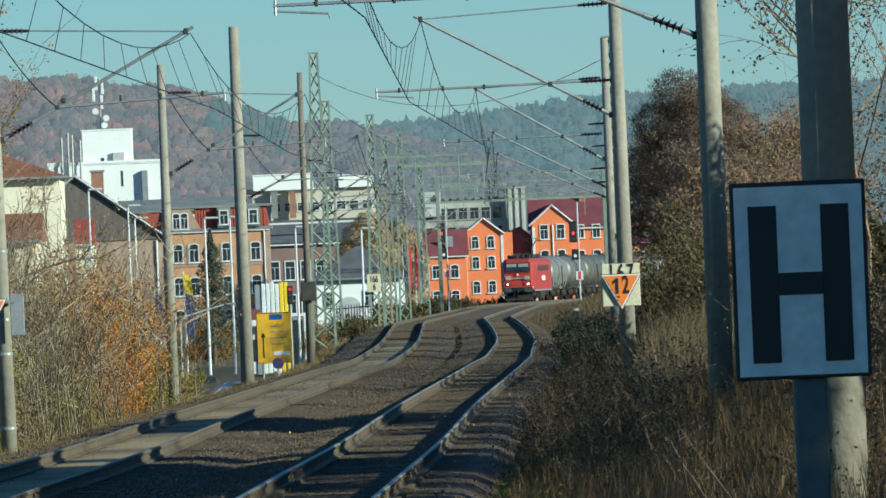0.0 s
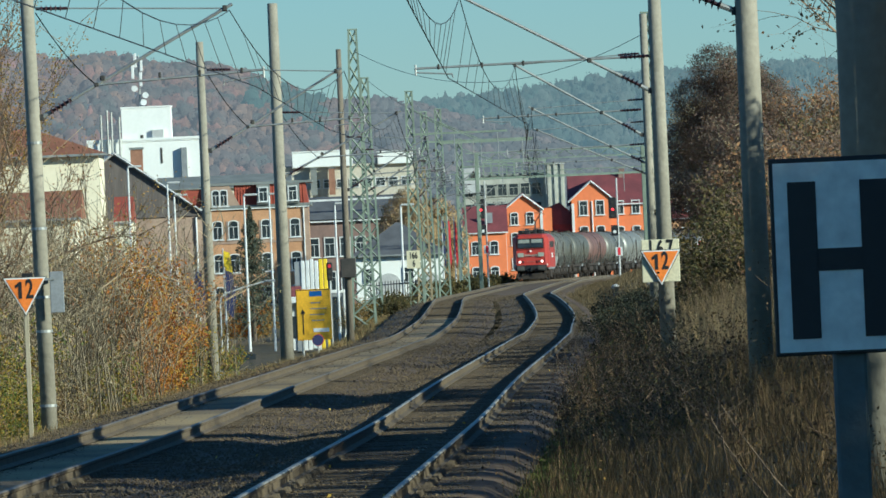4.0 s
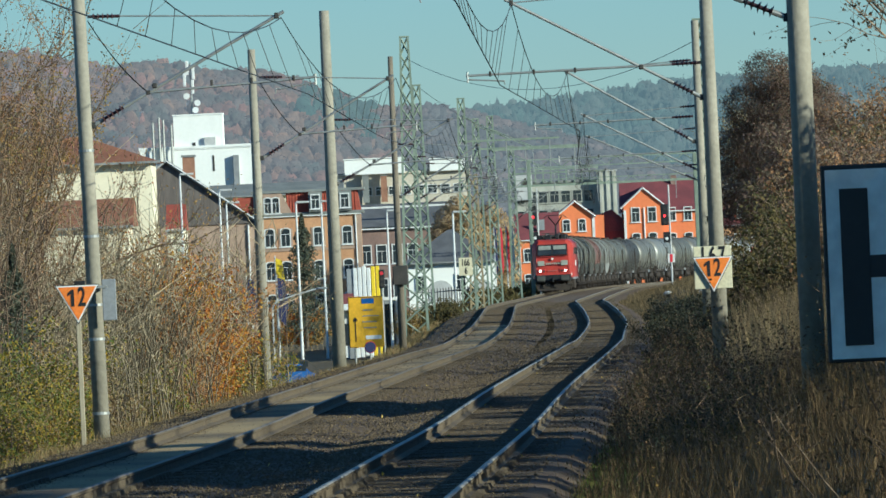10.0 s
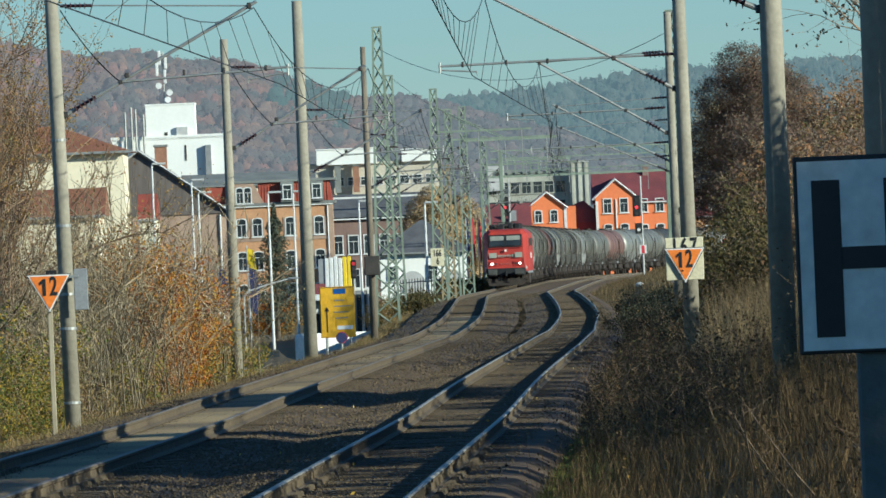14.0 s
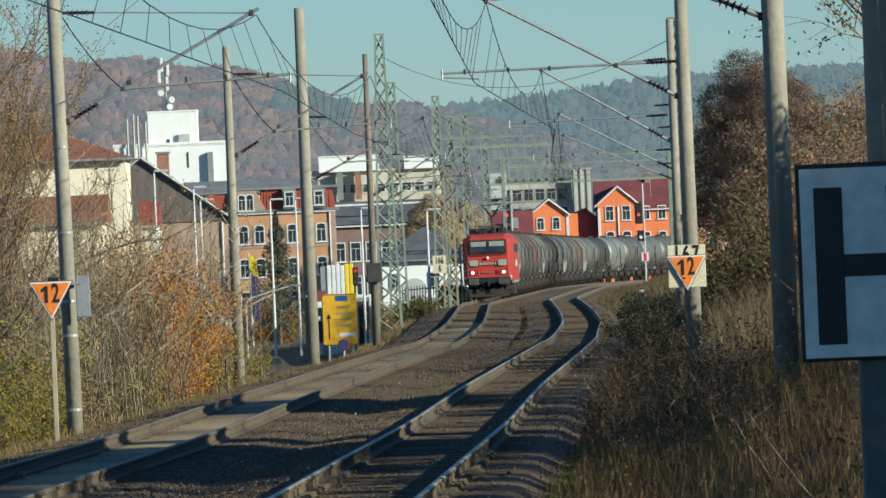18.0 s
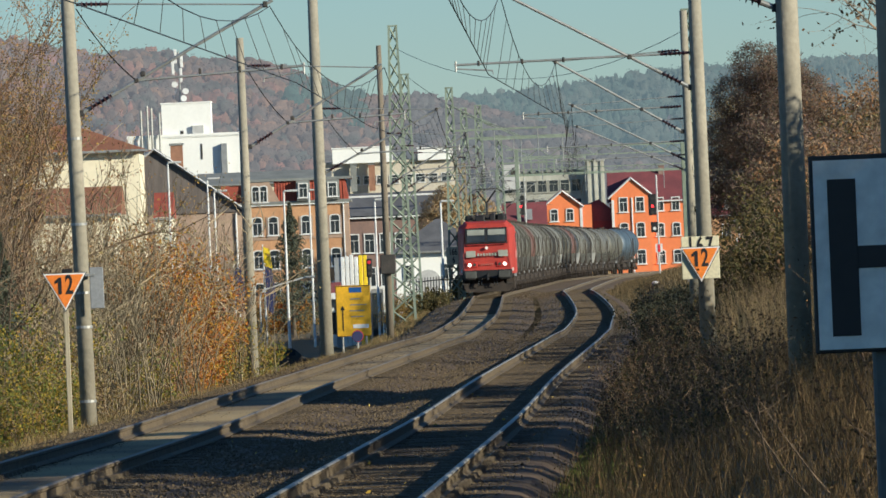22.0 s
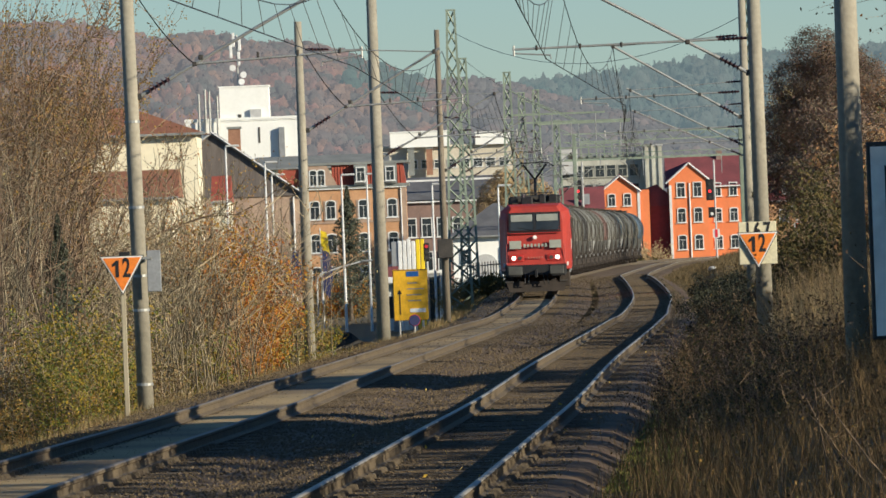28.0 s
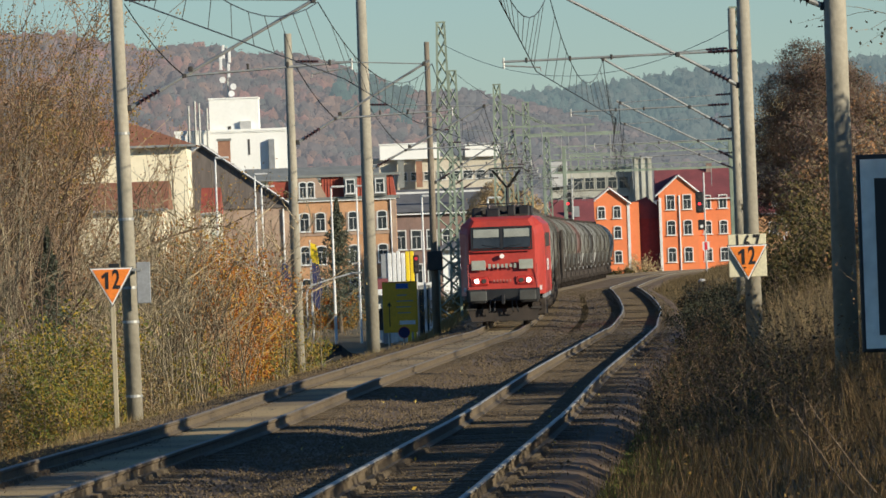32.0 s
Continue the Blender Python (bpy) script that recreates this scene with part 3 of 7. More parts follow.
contact_line(XR, [60, 120, 175, 240, 300, 370, 440, 510, 580], "sagging messenger wire with droppers and contact wire over the track", 6.06, 7.72, 1.2, -0.35, 0.3)
contact_line(XL, [100, 160, 215, 270, 330, 385, 450, 500, 580, 640], "contact wire hung by droppers from a sagging messenger wire", 5.73, 7.2, 0.95, 0.0, 0.45)
for nm, a, b, sag in (("tie_wire", (-1.5, 385, 11.6), (9.2, 300, 9.8), 1.6), ("feeder_wire", (-1.2, 420, 11.1), (7.4, 600, 10.6), 0.9)):
    tw = thing(nm, (0, 0, 0), "thin slack wire strung between two lattice masts", "wire")
    wire("strand", [Vector(a).lerp(Vector(b), k / 14) - Vector((0, 0, sag * 4 * (k / 14) * (1 - k / 14))) for k in range(15)], 0.012, tw)


# ---- lineside signs ----
def text_mesh(s, size, material, parent, loc, name="lettering", label="", space=1.0):
    cu = bpy.data.curves.new(name, "FONT")
    cu.body, cu.size, cu.align_x, cu.align_y, cu.extrude = s, size, "CENTER", "CENTER", 0.002
    cu.offset = size * 0.022
    cu.space_character = space
    tmp = bpy.data.objects.new("tmp", cu)
    scene.collection.objects.link(tmp)
    me = bpy.data.meshes.new_from_object(tmp.evaluated_get(bpy.context.evaluated_depsgraph_get()))
    bpy.data.objects.remove(tmp)
    me.materials.clear()
    me.materials.append(material)
    ob = new(name, me)
    ob.parent = parent
    ob.matrix_basis = pose(*loc, 90, 0, 0) @ Matrix.Diagonal((0.85, 1.4, 1, 1))
    return tagged(ob, label)


def h_board():
    ob = thing("stopping_point_board", (1.47, 28, 0.0), "white rectangular board with a black H on a dark post", "railway sign")
    zc, w, h = 2.325, 0.45, 0.655
    part("border", box((0, 0, zc), (w, 0.02, h), 0.004), M["black"], ob, "black board edge")
    part("panel", box((0, -0.012, zc - 0.002), (w - 0.026, 0.012, h - 0.028)), M["signwhite"], ob)
    for sx in (-1, 1):
        part("letter_stroke", box((sx * 0.12, -0.02, zc - 0.012), (0.094, 0.004, 0.52)), M["black"], ob)
    part("letter_stroke", box((0, -0.02, zc - 0.012), (0.15, 0.004, 0.074)), M["black"], ob)
    part("post", box((0.02, 0.05, 1.1), (0.11, 0.06, 3.0), 0.01), M["signpost"], ob)
    part("bracket", box((0.02, 0.018, zc), (0.3, 0.02, 0.05)), M["zinc"], ob)


h_board()


def tri(bm, w, h, y0, y1):
    return prism(bm, [(-w / 2, 0), (w / 2, 0), (0, -h)], y0, y1)


def speed_sign(x, y, ztop, w, post, on_board):
    ob = thing("speed_announcement_sign", (x, y, 0), "white-edged orange triangle with a black 12" + (" before a cream board" if on_board else " on a wooden post"), "railway sign", group="speed signs")
    h = w * 0.88
    for nm, k, yy, m in (("backing", 1.0, 0.0, "black"), ("white_edge", 0.95, -0.012, "white"), ("face", 0.84, -0.02, "orange")):
        bm = tri(bmesh.new(), w * k, h * k, yy - 0.006, yy + 0.006)
        p = part(nm, bm, M[m], ob)
        p.location.z = ztop - (1 - k) * h * 0.33
    c = w / 0.8
    bm = prism(bmesh.new(), [(a * c, b * c) for a, b in ((-0.03, -0.15), (0.03, -0.15), (0.03, 0.15), (-0.015, 0.15), (-0.09, 0.085), (-0.09, 0.03), (-0.03, 0.07))], -0.034, -0.030)
    d1 = part("figure_one", bm, M["black"], ob)
    d1.location = (-0.085 * c, 0, ztop - h * 0.33)
    text_mesh("2", w * 0.42, M["black"], ob, (0.08 * c, -0.03, ztop - h * 0.33), name="figure_two")
    if post:
        part("post", box((0.0, 0.05, (ztop - 0.35 + post) / 2), (0.085, 0.06, ztop - 0.35 - post), 0.008), M["oldpost"], ob, "weathered wooden post")
    return ob


speed_sign(-6.60, 150, 2.24, 0.80, -1.2, False)
speed_sign(5.46, 174.5, 2.21, 0.86, None, True)
bd = thing("hectometre_board", (5.46, 174.56, 1.98), "cream distance board with black figures, half hidden by a sign", "railway sign")
part("panel", box((0, 0, 0), (0.78, 0.02, 0.88), 0.01), M["cream"], bd)
text_mesh("167", 0.34, M["black"], bd, (0, -0.02, 0.24), label="black figures", space=1.35)
part("clip", box((0, 0.03, 0), (0.3, 0.05, 0.06)), M["zinc"], bd)
gb = thing("grey_signal_back", (-6.60, 159.6, 1.92), "plain grey metal panel strapped to a mast", "railway sign")
part("panel", box((0.18, 0, 0), (0.26, 0.03, 0.78), 0.01), M["grey"], gb)
part("strap", box((-0.1, 0.1, 0.25), (0.5, 0.28, 0.05)), M["zinc"], gb)
part("box", box((-0.36, -0.2, 0.32), (0.2, 0.1, 0.12), 0.01), M["black"], gb)
km = thing("kilometre_board", (0.92, 449.4, 1.95), "cream distance board with black figures on a lattice mast", "railway sign")
part("panel", box((0, 0, 0), (0.72, 0.02, 0.95), 0.01), M["cream"], km)
text_mesh("166", 0.36, M["black"], km, (0, -0.02, 0.2))
text_mesh("6", 0.36, M["black"], km, (0.02, -0.02, -0.22))


def colour_signal(x, y, zlamp, lit=True, label="railway colour-light signal showing red on a slim mast"):
    z0 = float(ground_z(np.array(x), np.array(float(y))))
    ob = thing("colour_light_signal", (x, y, z0), label, "railway signal", group="signals")
    h = zlamp - z0
    part("mast", rod((0.35, 0.1, 0), (0.35, 0.1, h + 2.2), 0.07, 0.06), M["lightgrey"], ob)
    hd = part("signal_head", box((0, 0, h + 0.1), (0.55, 0.25, 1.5), 0.05), M["black"], ob)
    for dz, m in ((0.0, "redlamp" if lit else "dark"), (0.5, "dark"), (-0.45, "dark")):
        part("lamp", rod((0, -0.13, h + dz), (0, -0.17, h + dz), 0.10, seg=16), M[m], hd)
    lw = part("lower_screen", box((0.1, 0, h - 1.5), (0.5, 0.2, 0.75), 0.03), M["black"], ob)
    part("white_lamp", rod((0.1, -0.11, h - 1.6), (0.1, -0.14, h - 1.6), 0.12, seg=12), M["white"], lw)
    part("mast_plate", box((0.35, -0.02, h - 3.0), (0.5, 0.03, 0.62)), M["white"], ob, "white plate with red middle")
    part("mast_plate_stripe", box((0.35, -0.045, h - 3.0), (0.2, 0.01, 0.55)), M["flagred"], ob)
    return ob


colour_signal(6.58, 640, 5.28)
colour_signal(15.5, 600, 4.75)
colour_signal(19.8, 560, 5.0, False, "railway signal on a slim mast, lamps turned away")


# ---- buildings ----
WIN = {}


def window(parent, x, z, w, h, arch=False, y=0.0, frame="white", cross=True):
    """A window with frame, sill, bars and dark panes, on the wall plane y."""
    key = (round(w, 2), round(h, 2), arch, frame, cross)
    if key not in WIN:
        t = 0.11
        bm = bmesh.new()
        n = 8
        def ring(ww, hh):
            pts = [(-ww / 2, -hh / 2), (ww / 2, -hh / 2)]
            if arch:
                pts += [(ww / 2 * math.cos(a), hh / 2 - 0.11 * hh + 0.11 * hh * math.sin(a)) for a in [math.pi * i / n for i in range(n + 1)]]
            else:
                pts += [(ww / 2, hh / 2), (-ww / 2, hh / 2)]
            return pts
        o, i = ring(w + 2 * t, h + 2 * t), ring(w, h)
        fo = [bm.verts.new((a, -0.10, b)) for a, b in o]
        fi = [bm.verts.new((a, -0.10, b)) for a, b in i]
        bo = [bm.verts.new((a, 0.02, b)) for a, b in o]
        bi = [bm.verts.new((a, 0.0, b)) for a, b in i]
        for k in range(len(o)):
            l = (k + 1) % len(o)
            bm.faces.new((fo[k], fo[l], fi[l], fi[k]))
            bm.faces.new((fo[l], fo[k], bo[k], bo[l]))
            bm.faces.new((fi[k], fi[l], bi[l], bi[k]))
        bmesh.ops.recalc_face_normals(bm, faces=bm.faces)
        fm = bpy.data.meshes.new("window_frame")
        bm.to_mesh(fm)
        fm.materials.append(M[frame])
        bm = bmesh.new()
        prism(bm, ring(w, h), -0.03, -0.005)
        pm = bpy.data.meshes.new("pane")
        bm.to_mesh(pm)
        pm.materials.append(M["glass"])
        bm = bmesh.new()
        if cross:
            add_box(bm, (0, -0.045, -h * 0.16), (0.045, 0.04, h * 0.68))
            add_box(bm, (0, -0.045, h * 0.18), (w, 0.04, 0.05))
        add_box(bm, (0, -0.10, -h / 2 - t), (w + 0.5, 0.2, 0.08))
        sm = bpy.data.meshes.new("sill_and_bars")
        bm.to_mesh(sm)
        sm.materials.append(M[frame])
        WIN[key] = (fm, pm, sm)
    fr = new("window", WIN[key][0])
    fr.parent, fr.location = parent, (x, y, z)
    for nm, me in (("pane", WIN[key][1]), ("glazing_bar", WIN[key][2])):
        p = new(nm, me)
        p.parent = fr
    return fr


def house(name, label, x, y, z0, w, d, h, wall, roof, kind="gable_x", rh=3.0, over=0.35, rz=0, category="house"):
    """Local: front wall on y = 0 facing the line of view, x centred. gable_x: ridge along x; gable_y: gable to the front; flat; hip."""
    ob = thing(name, (x, y, z0), label, category, rz)
    bm = bmesh.new()
    if kind == "gable_y":
        prism(bm, [(-w / 2, 0), (w / 2, 0), (w / 2, h), (0, h + rh), (-w / 2, h)], 0, d)
    else:
        add_box(bm, (0, d / 2, h / 2), (w, d, h))
    part("wall", bm, M[wall], ob)
    bm = bmesh.new()
    t = 0.18
    if kind == "gable_y":
        for s in (-1, 1):
            e = (w / 2 + over)
            k = rh / (w / 2)
            a = [(0, h + rh + 0.02), (s * e, h - over * k + 0.02), (s * e, h - over * k + t), (0, h + rh + t + 0.05)]
            prism(bm, a, -over, d + over)
    elif kind == "gable_x":
        vs = [(-w / 2 - over, -over, h - 0.1), (w / 2 + over, -over, h - 0.1), (w / 2 + over, d / 2, h + rh), (-w / 2 - over, d / 2, h + rh), (w / 2 + over, d + over, h - 0.1), (-w / 2 - over, d + over, h - 0.1)]
        v = [bm.verts.new(p) for p in vs]
        for f in ((0, 1, 2, 3), (3, 2, 4, 5), (1, 4, 2), (0, 3, 5), (0, 5, 4, 1)):
            bm.faces.new([v[i] for i in f])
    elif kind == "hip":
        i = min(w, d) / 2 * 0.95
        vs = [(-w / 2 - over, -over, h - 0.1), (w / 2 + over, -over, h - 0.1), (w / 2 + over, d + over, h - 0.1), (-w / 2 - over, d + over, h - 0.1), (-w / 2 + i, d / 2, h + rh), (w / 2 - i, d / 2, h + rh)]
        v = [bm.verts.new(p) for p in vs]
        for f in ((0, 1, 5, 4), (1, 2, 5), (2, 3, 4, 5), (3, 0, 4), (0, 3, 2, 1)):
            bm.faces.new([v[i] for i in f])
    else:
        add_box(bm, (0, d / 2, h + 0.1), (w + 2 * over, d + 2 * over, 0.3))
    bmesh.ops.recalc_face_normals(bm, faces=bm.faces)
    part("roof", bm, M[roof], ob)
    if kind != "flat":
        part("gutter", box((0, -over - 0.08, h - 0.12), (w + 2 * over, 0.14, 0.14)), M["zinc"] if wall != "orangewall" else M["white"], ob) if kind != "gable_y" else None
    return ob


def chimney(ob, x, y, z, w=0.7, h=1.6, m="darkbrick"):
    c = part("chimney", box((x, y, z + h / 2), (w, w, h)), M[m], ob)
    part("chimney_cap", box((x, y, z + h), (w + 0.2, w + 0.2, 0.18)), M["felt"], c)


# brick corner hotel with a red mansard roof
b = house("brick_apartment_house", "yellow brick house with arched white windows and red mansard roof", -14.0, 850, -4.2, 10.8, 9, 11.7, "brick", "felt", "flat")
for zc in (-1.35 + 4.2, 1.95 + 4.2, 5.3 + 4.2):
    for xc in (-3.8, -2.2, 1.1, 4.0):
        window(b, xc, zc, 0.85, 1.75, True)
        part("stone_surround", box((xc, -0.012, zc - 1.12), (1.35, 0.10, 0.16)), M["pinkwall"], b)
        for e in (-0.63, 0.63):
            part("stone_surround", box((xc + e, -0.012, zc - 0.05), (0.15, 0.09, 1.95)), M["pinkwall"], b)
bm = bmesh.new()
prism(bm, [(-2.0, 11.7), (5.5, 11.7), (5.15, 14.0), (-2.0, 14.0)], 0.05, 8)
part("mansard_roof", bm, M["redtile"], b, "bright red tiled mansard")
bm = bmesh.new()
for i in range(24):
    add_rod(bm, (-1.9 + 0.3 * i, 0.0, 11.75), (-1.9 + 0.3 * i * 0.99, 0.04, 13.95), 0.045, seg=5)
part("tile_ribs", bm, M["redtile"], b, kind="stuff")
part("corner_quoin", box((5.2, -0.04, 5.8), (0.5, 0.12, 11.6)), M["pinkwall"], b)
part("flat_top", box((0.2, 4.2, 14.1), (11.4, 9.0, 0.25)), M["felt"], b)
bm = bmesh.new()
prism(bm, [(-5.3, 11.62), (-1.3, 11.62), (-2.45, 13.95), (-4.75, 13.95)], -0.2, 0.4)
part("stone_gable", bm, M["pinkwall"], b, "weathered stone gable with sloping sides")
bm = bmesh.new()
prism(bm, [(-7.7, 11.7), (-5.35, 11.7), (-4.9, 13.7), (-7.3, 13.7)], 0.3, 8)
part("mansard_roof", bm, M["redtile"], b, "bright red tiled mansard")
part("side_wing", box((-6.5, 4.5, 5.85), (2.2, 8.0, 11.7)), M["pinkwall"], b, "plain stone-coloured side wing")
for xc in (-3.85, -3.05):
    window(b, xc, 12.75, 0.62, 1.5, True, y=-0.2)
for xc in (0.95, 3.9):
    dm = part("dormer", box((xc, 0.1, 12.95), (1.35, 1.6, 2.0)), M["felt"], b)
    window(dm, xc, 12.95, 0.75, 1.3, False, y=-0.72)
part("cornice", box((0.0, -0.15, 11.65), (11.0, 0.3, 0.22)), M["whitewall"], b)
part("string_course", box((0.0, -0.04, 8.2), (10.8, 0.1, 0.2)), M["pinkwall"], b)
part("downpipe", rod((4.9, -0.12, 0), (4.9, -0.12, 11.5), 0.07), M["white"], b)

# long dark brick works behind it
b = house("brick_works", "long dark brick works with a white-edged flat roof", -7.0, 900, -4.0, 16.0, 12, 10.2, "darkbrick", "slate", "gable_x", 2.4)
for zc in (3.6, 7.2):
    for i in range(9):
        window(b, -6.6 + 1.65 * i, zc, 0.95, 1.9)
part("eaves_band", box((0, -0.4, 10.0), (16.6, 0.2, 0.28)), M["white"], b)
part("eaves_band", box((0, -0.1, 12.2), (16.4, 0.2, 0.2)), M["white"], b)

# barn-like house with boarded gable
b = house("gabled_house", "old house with a boarded dark gable and white verge boards", -23.0, 700, -4.2, 14.4, 10, 10.4, "pinkwall", "slate", "gable_y", 5.2)
bm = bmesh.new()
prism(bm, [(-7.1, 10.45), (7.1, 10.45), (0, 15.5)], -0.06, 0.0)
part("gable_cladding", bm, M["timber"], b, "dark weathered vertical boards")
for s in (-1, 1):
    add = rod((0, -0.42, 15.75), (s * 7.6, -0.42, 10.3), 0.10, seg=4)
    part("verge_board", add, M["lightgrey"], b)
chimney(b, 1.85, 2.0, 14.0, 1.0, 2.1, "chimneybrick")
part("sill_band", box((0, -0.1, 10.4), (14.5, 0.12, 0.2)), M["timber"], b)
part("downpipe", rod((6.6, -0.12, 0), (6.6, -0.12, 10.2), 0.08), M["white"], b)
for xc in (-3.0, 0.2, 3.0):
    window(b, xc, 4.5, 0.9, 1.6)

# cream villas among the shrubs
b = house("cream_house", "cream rendered house with a brown tiled hipped roof", -23.5, 520, -3.9, 11.0, 9, 13.2, "creamwall", "browntile", "hip", 1.7, 0.6)
part("roof_walkway_rail", box((-0.5, 2.6, 15.4), (3.0, 0.06, 0.06)), M["zinc"], b)
chimney(b, -1.5, 4.5, 14.4)
b = house("cream_annexe", "low cream annexe with a brown tiled roof", -22.0, 500, -3.9, 6.2, 8, 9.2, "creamwall", "browntile", "gable_x", 1.6, 0.4)
b = house("yellow_gabled_house", "small bright yellow gabled house with a red roof", -20.5, 640, -4.2, 1.3, 8, 9.8, "creamwall", "redtile", "gable_x", 1.9, 0.1)

# white block with the aerial mast
b = house("white_works_block", "white flat-roofed industrial block carrying a radio mast", -35.0, 1200, -3, 16.0, 16, 22.6, "whitewall", "whitewall", "flat", 0, 0.1, category="industrial building")
t = part("stair_tower", box((0.4, 4, 24.9), (7.0, 7, 5.0)), M["whitewall"], b)
part("stair_tower_roof", box((0.4, 4, 27.5), (7.2, 7.2, 0.2)), M["whitewall"], t)
part("roof_edge", box((0, -0.05, 22.9), (16.3, 0.3, 0.35)), M["whitewall"], b)
part("vent_shaft", box((5.6, -0.42, 17.0), (0.8, 0.8, 9.0)), M["grey"], b)
part("slit_window", box((2.4, -0.03, 20.5), (0.25, 0.08, 2.2)), M["dark"], b)
part("hatch", box((-0.3, 0.47, 23.2), (0.45, 0.08, 0.7)), M["dark"], b)
for xc in (-6.0, -5.1, -4.5, -3.4):
    part("steel_flue", rod((xc, -0.6, 16), (xc, -0.6, 27.3 - abs(xc + 5) * 0.7), 0.16), M["zinc"], b)
part("plant_room", box((2.0, 0.3, 23.5), (1.6, 0.7, 1.4)), M["lightgrey"], b)
am = part("aerial_mast", rod((-0.4, 3, 24), (-0.4, 3, 35.0), 0.14, 0.08), M["zinc"], b)
for dx, z in ((-0.9, 32.6), (0.35, 33.6), (-0.5, 34.2), (0.2, 31.5)):
    part("panel_antenna", box((-0.4 + dx, 2.6, z), (0.42, 0.25, 2.0), 0.05), M["white"], am)
for dx, z in ((0.8, 29.2), (0.5, 28.2), (-0.7, 30.2)):
    part("dish_antenna", rod((-0.4 + dx, 2.6, z), (-0.4 + dx, 2.35, z), 0.45, seg=14), M["white"], am)
for s in (-1, 1):
    part("stay", rod((-0.4, 3, 27.6), (-0.4 + 3 * s, 2, 24), 0.06), M["zinc"], am)

b = house("long_white_block", "long cream factory block with white roof storeys", -6.9, 1300, -3, 21.7, 14, 19.0, "palecream", "felt", "flat", 0, 0.15, category="industrial building")
part("upper_block", box((-3.76, 3, 20.1), (9.2, 8, 2.3)), M["whitewall"], b)
part("upper_block", box((7.45, 3, 19.9), (5.4, 8, 1.8)), M["whitewall"], b)
part("upper_block_roof", box((-3.76, 3, 21.34), (9.4, 8.3, 0.16)), M["whitewall"], b)
part("upper_block_roof", box((7.45, 3, 20.88), (5.6, 8.3, 0.16)), M["whitewall"], b)
for xc in (-4.4, -3.2, 4.6, 5.8):
    part("roof_vent", rod((xc, -0.2, 19.1), (xc, -0.2, 20.0), 0.3, seg=10), M["zinc"], b)
for i in range(10):
    window(b, -9 + 2.0 * i, 16.3, 1.3, 1.2)
for xc in (-5.2, -2.4):
    chimney(b, xc, -1.2, 14.6, 0.95, 4.1, "felt" if xc < -5 else "chimneybrick")
part("parapet", box((0, -0.1, 19.0), (21.9, 0.4, 0.3)), M["palecream"], b)
b = house("green_roof_hall", "wide low hall with a grey-green felt roof", -20.0, 1000, -3, 15, 14, 14.0, "creamwall", "felt", "gable_x", 1.4, 0.5, category="industrial building")
b = house("grey_works", "tall unfinished grey concrete works building with window bands", 16.4, 1150, -3, 13.8, 12, 15.1, "worksgrey", "felt", "flat", 0, 0.2, category="industrial building")
tw = part("tower", box((5.65, 1.6, 12.9), (2.6, 6.0, 7.0)), M["worksgrey"], b, "pale stained concrete stair tower")
for xc in (4.75, 5.65, 6.55):
    part("tower_pier", box((xc, -1.5, 12.9), (0.28, 0.25, 7.0)), M["worksgrey"], tw)
part("tower_slab", box((5.65, 1.5, 16.5), (2.9, 6.4, 0.25)), M["lightgrey"], tw)
part("end_block", box((-5.6, -0.3, 14.6), (2.2, 1.0, 3.4)), M["lightgrey"], b)
part("round_vent", rod((-5.3, -0.8, 15.2), (-5.3, -0.95, 15.2), 0.5, seg=14), M["dark"], b)
for i in range(9):
    part("steel_frame_post", box((-4.0 + 1.05 * i, -0.35, 16.1), (0.16, 0.16, 2.0)), M["lattice"], b)
part("steel_frame_beam", box((0.2, -0.35, 17.0), (8.8, 0.18, 0.2)), M["lattice"], b)
for zc in (7.8, 10.6, 13.2):
    for i in range(7):
        window(b, -6.2 + 1.55 * i, zc, 1.15, 1.5, frame="worksgrey")

# orange station houses
b = house("orange_gabled_house", "orange rendered house with white corner strips and arched windows", 15.2, 1000, -1.6, 4.6, 10, 8.4, "orangewall", "darkredtile", "gable_y", 1.7, 0.25)
for zc in (2.0, 4.9, 7.3):
    for xc in (-1.0, 0.85):
        window(b, xc, zc, 0.75, 1.35, True)
for s in (-1, 1):
    part("corner_strip", box((s * 2.2, -0.03, 4.2), (0.32, 0.1, 8.4)), M["white"], b)
    part("verge_board", rod((0, -0.3, 10.15), (s * 2.5, -0.3, 8.2), 0.11, seg=4), M["white"], b)
part("side_wing", box((4.6, 4, 3.3), (4.4, 6, 6.6)), M["redwall"], b, "dark red recessed wing")
part("wing_roof", prism(bmesh.new(), [(2.3, 6.4), (7.0, 6.4), (7.0, 6.7), (4.4, 9.0), (2.3, 8.2)], 0.9, 7.2), M["darkredtile"], b)
part("return_wall", box((2.9, 0.6, 4.2), (1.1, 0.9, 8.4)), M["orangewall"], b)
b = house("orange_station_house", "long orange rendered station house with white window surrounds", 25.7, 1000, -1.6, 9.4, 11, 8.6, "orangewall", "darkredtile", "gable_x", 3.6, 0.3)
part("front_gable", prism(bmesh.new(), [(-4.7, 0), (0.0, 0), (0.0, 9.2), (-2.35, 11.2), (-4.7, 9.2)], -0.8, 4), M["orangewall"], b)
for s in (-1, 1):
    part("verge_board", rod((-2.35, -1.0, 11.35), (-2.35 + s * 2.75, -1.0, 9.0), 0.11, seg=4), M["white"], b)
part("gable_roof", prism(bmesh.new(), [(-5.0, 9.05), (-2.35, 11.3), (0.3, 9.05), (0.3, 9.25), (-2.35, 11.5), (-5.0, 9.25)], -1.0, 5), M["darkredtile"], b)
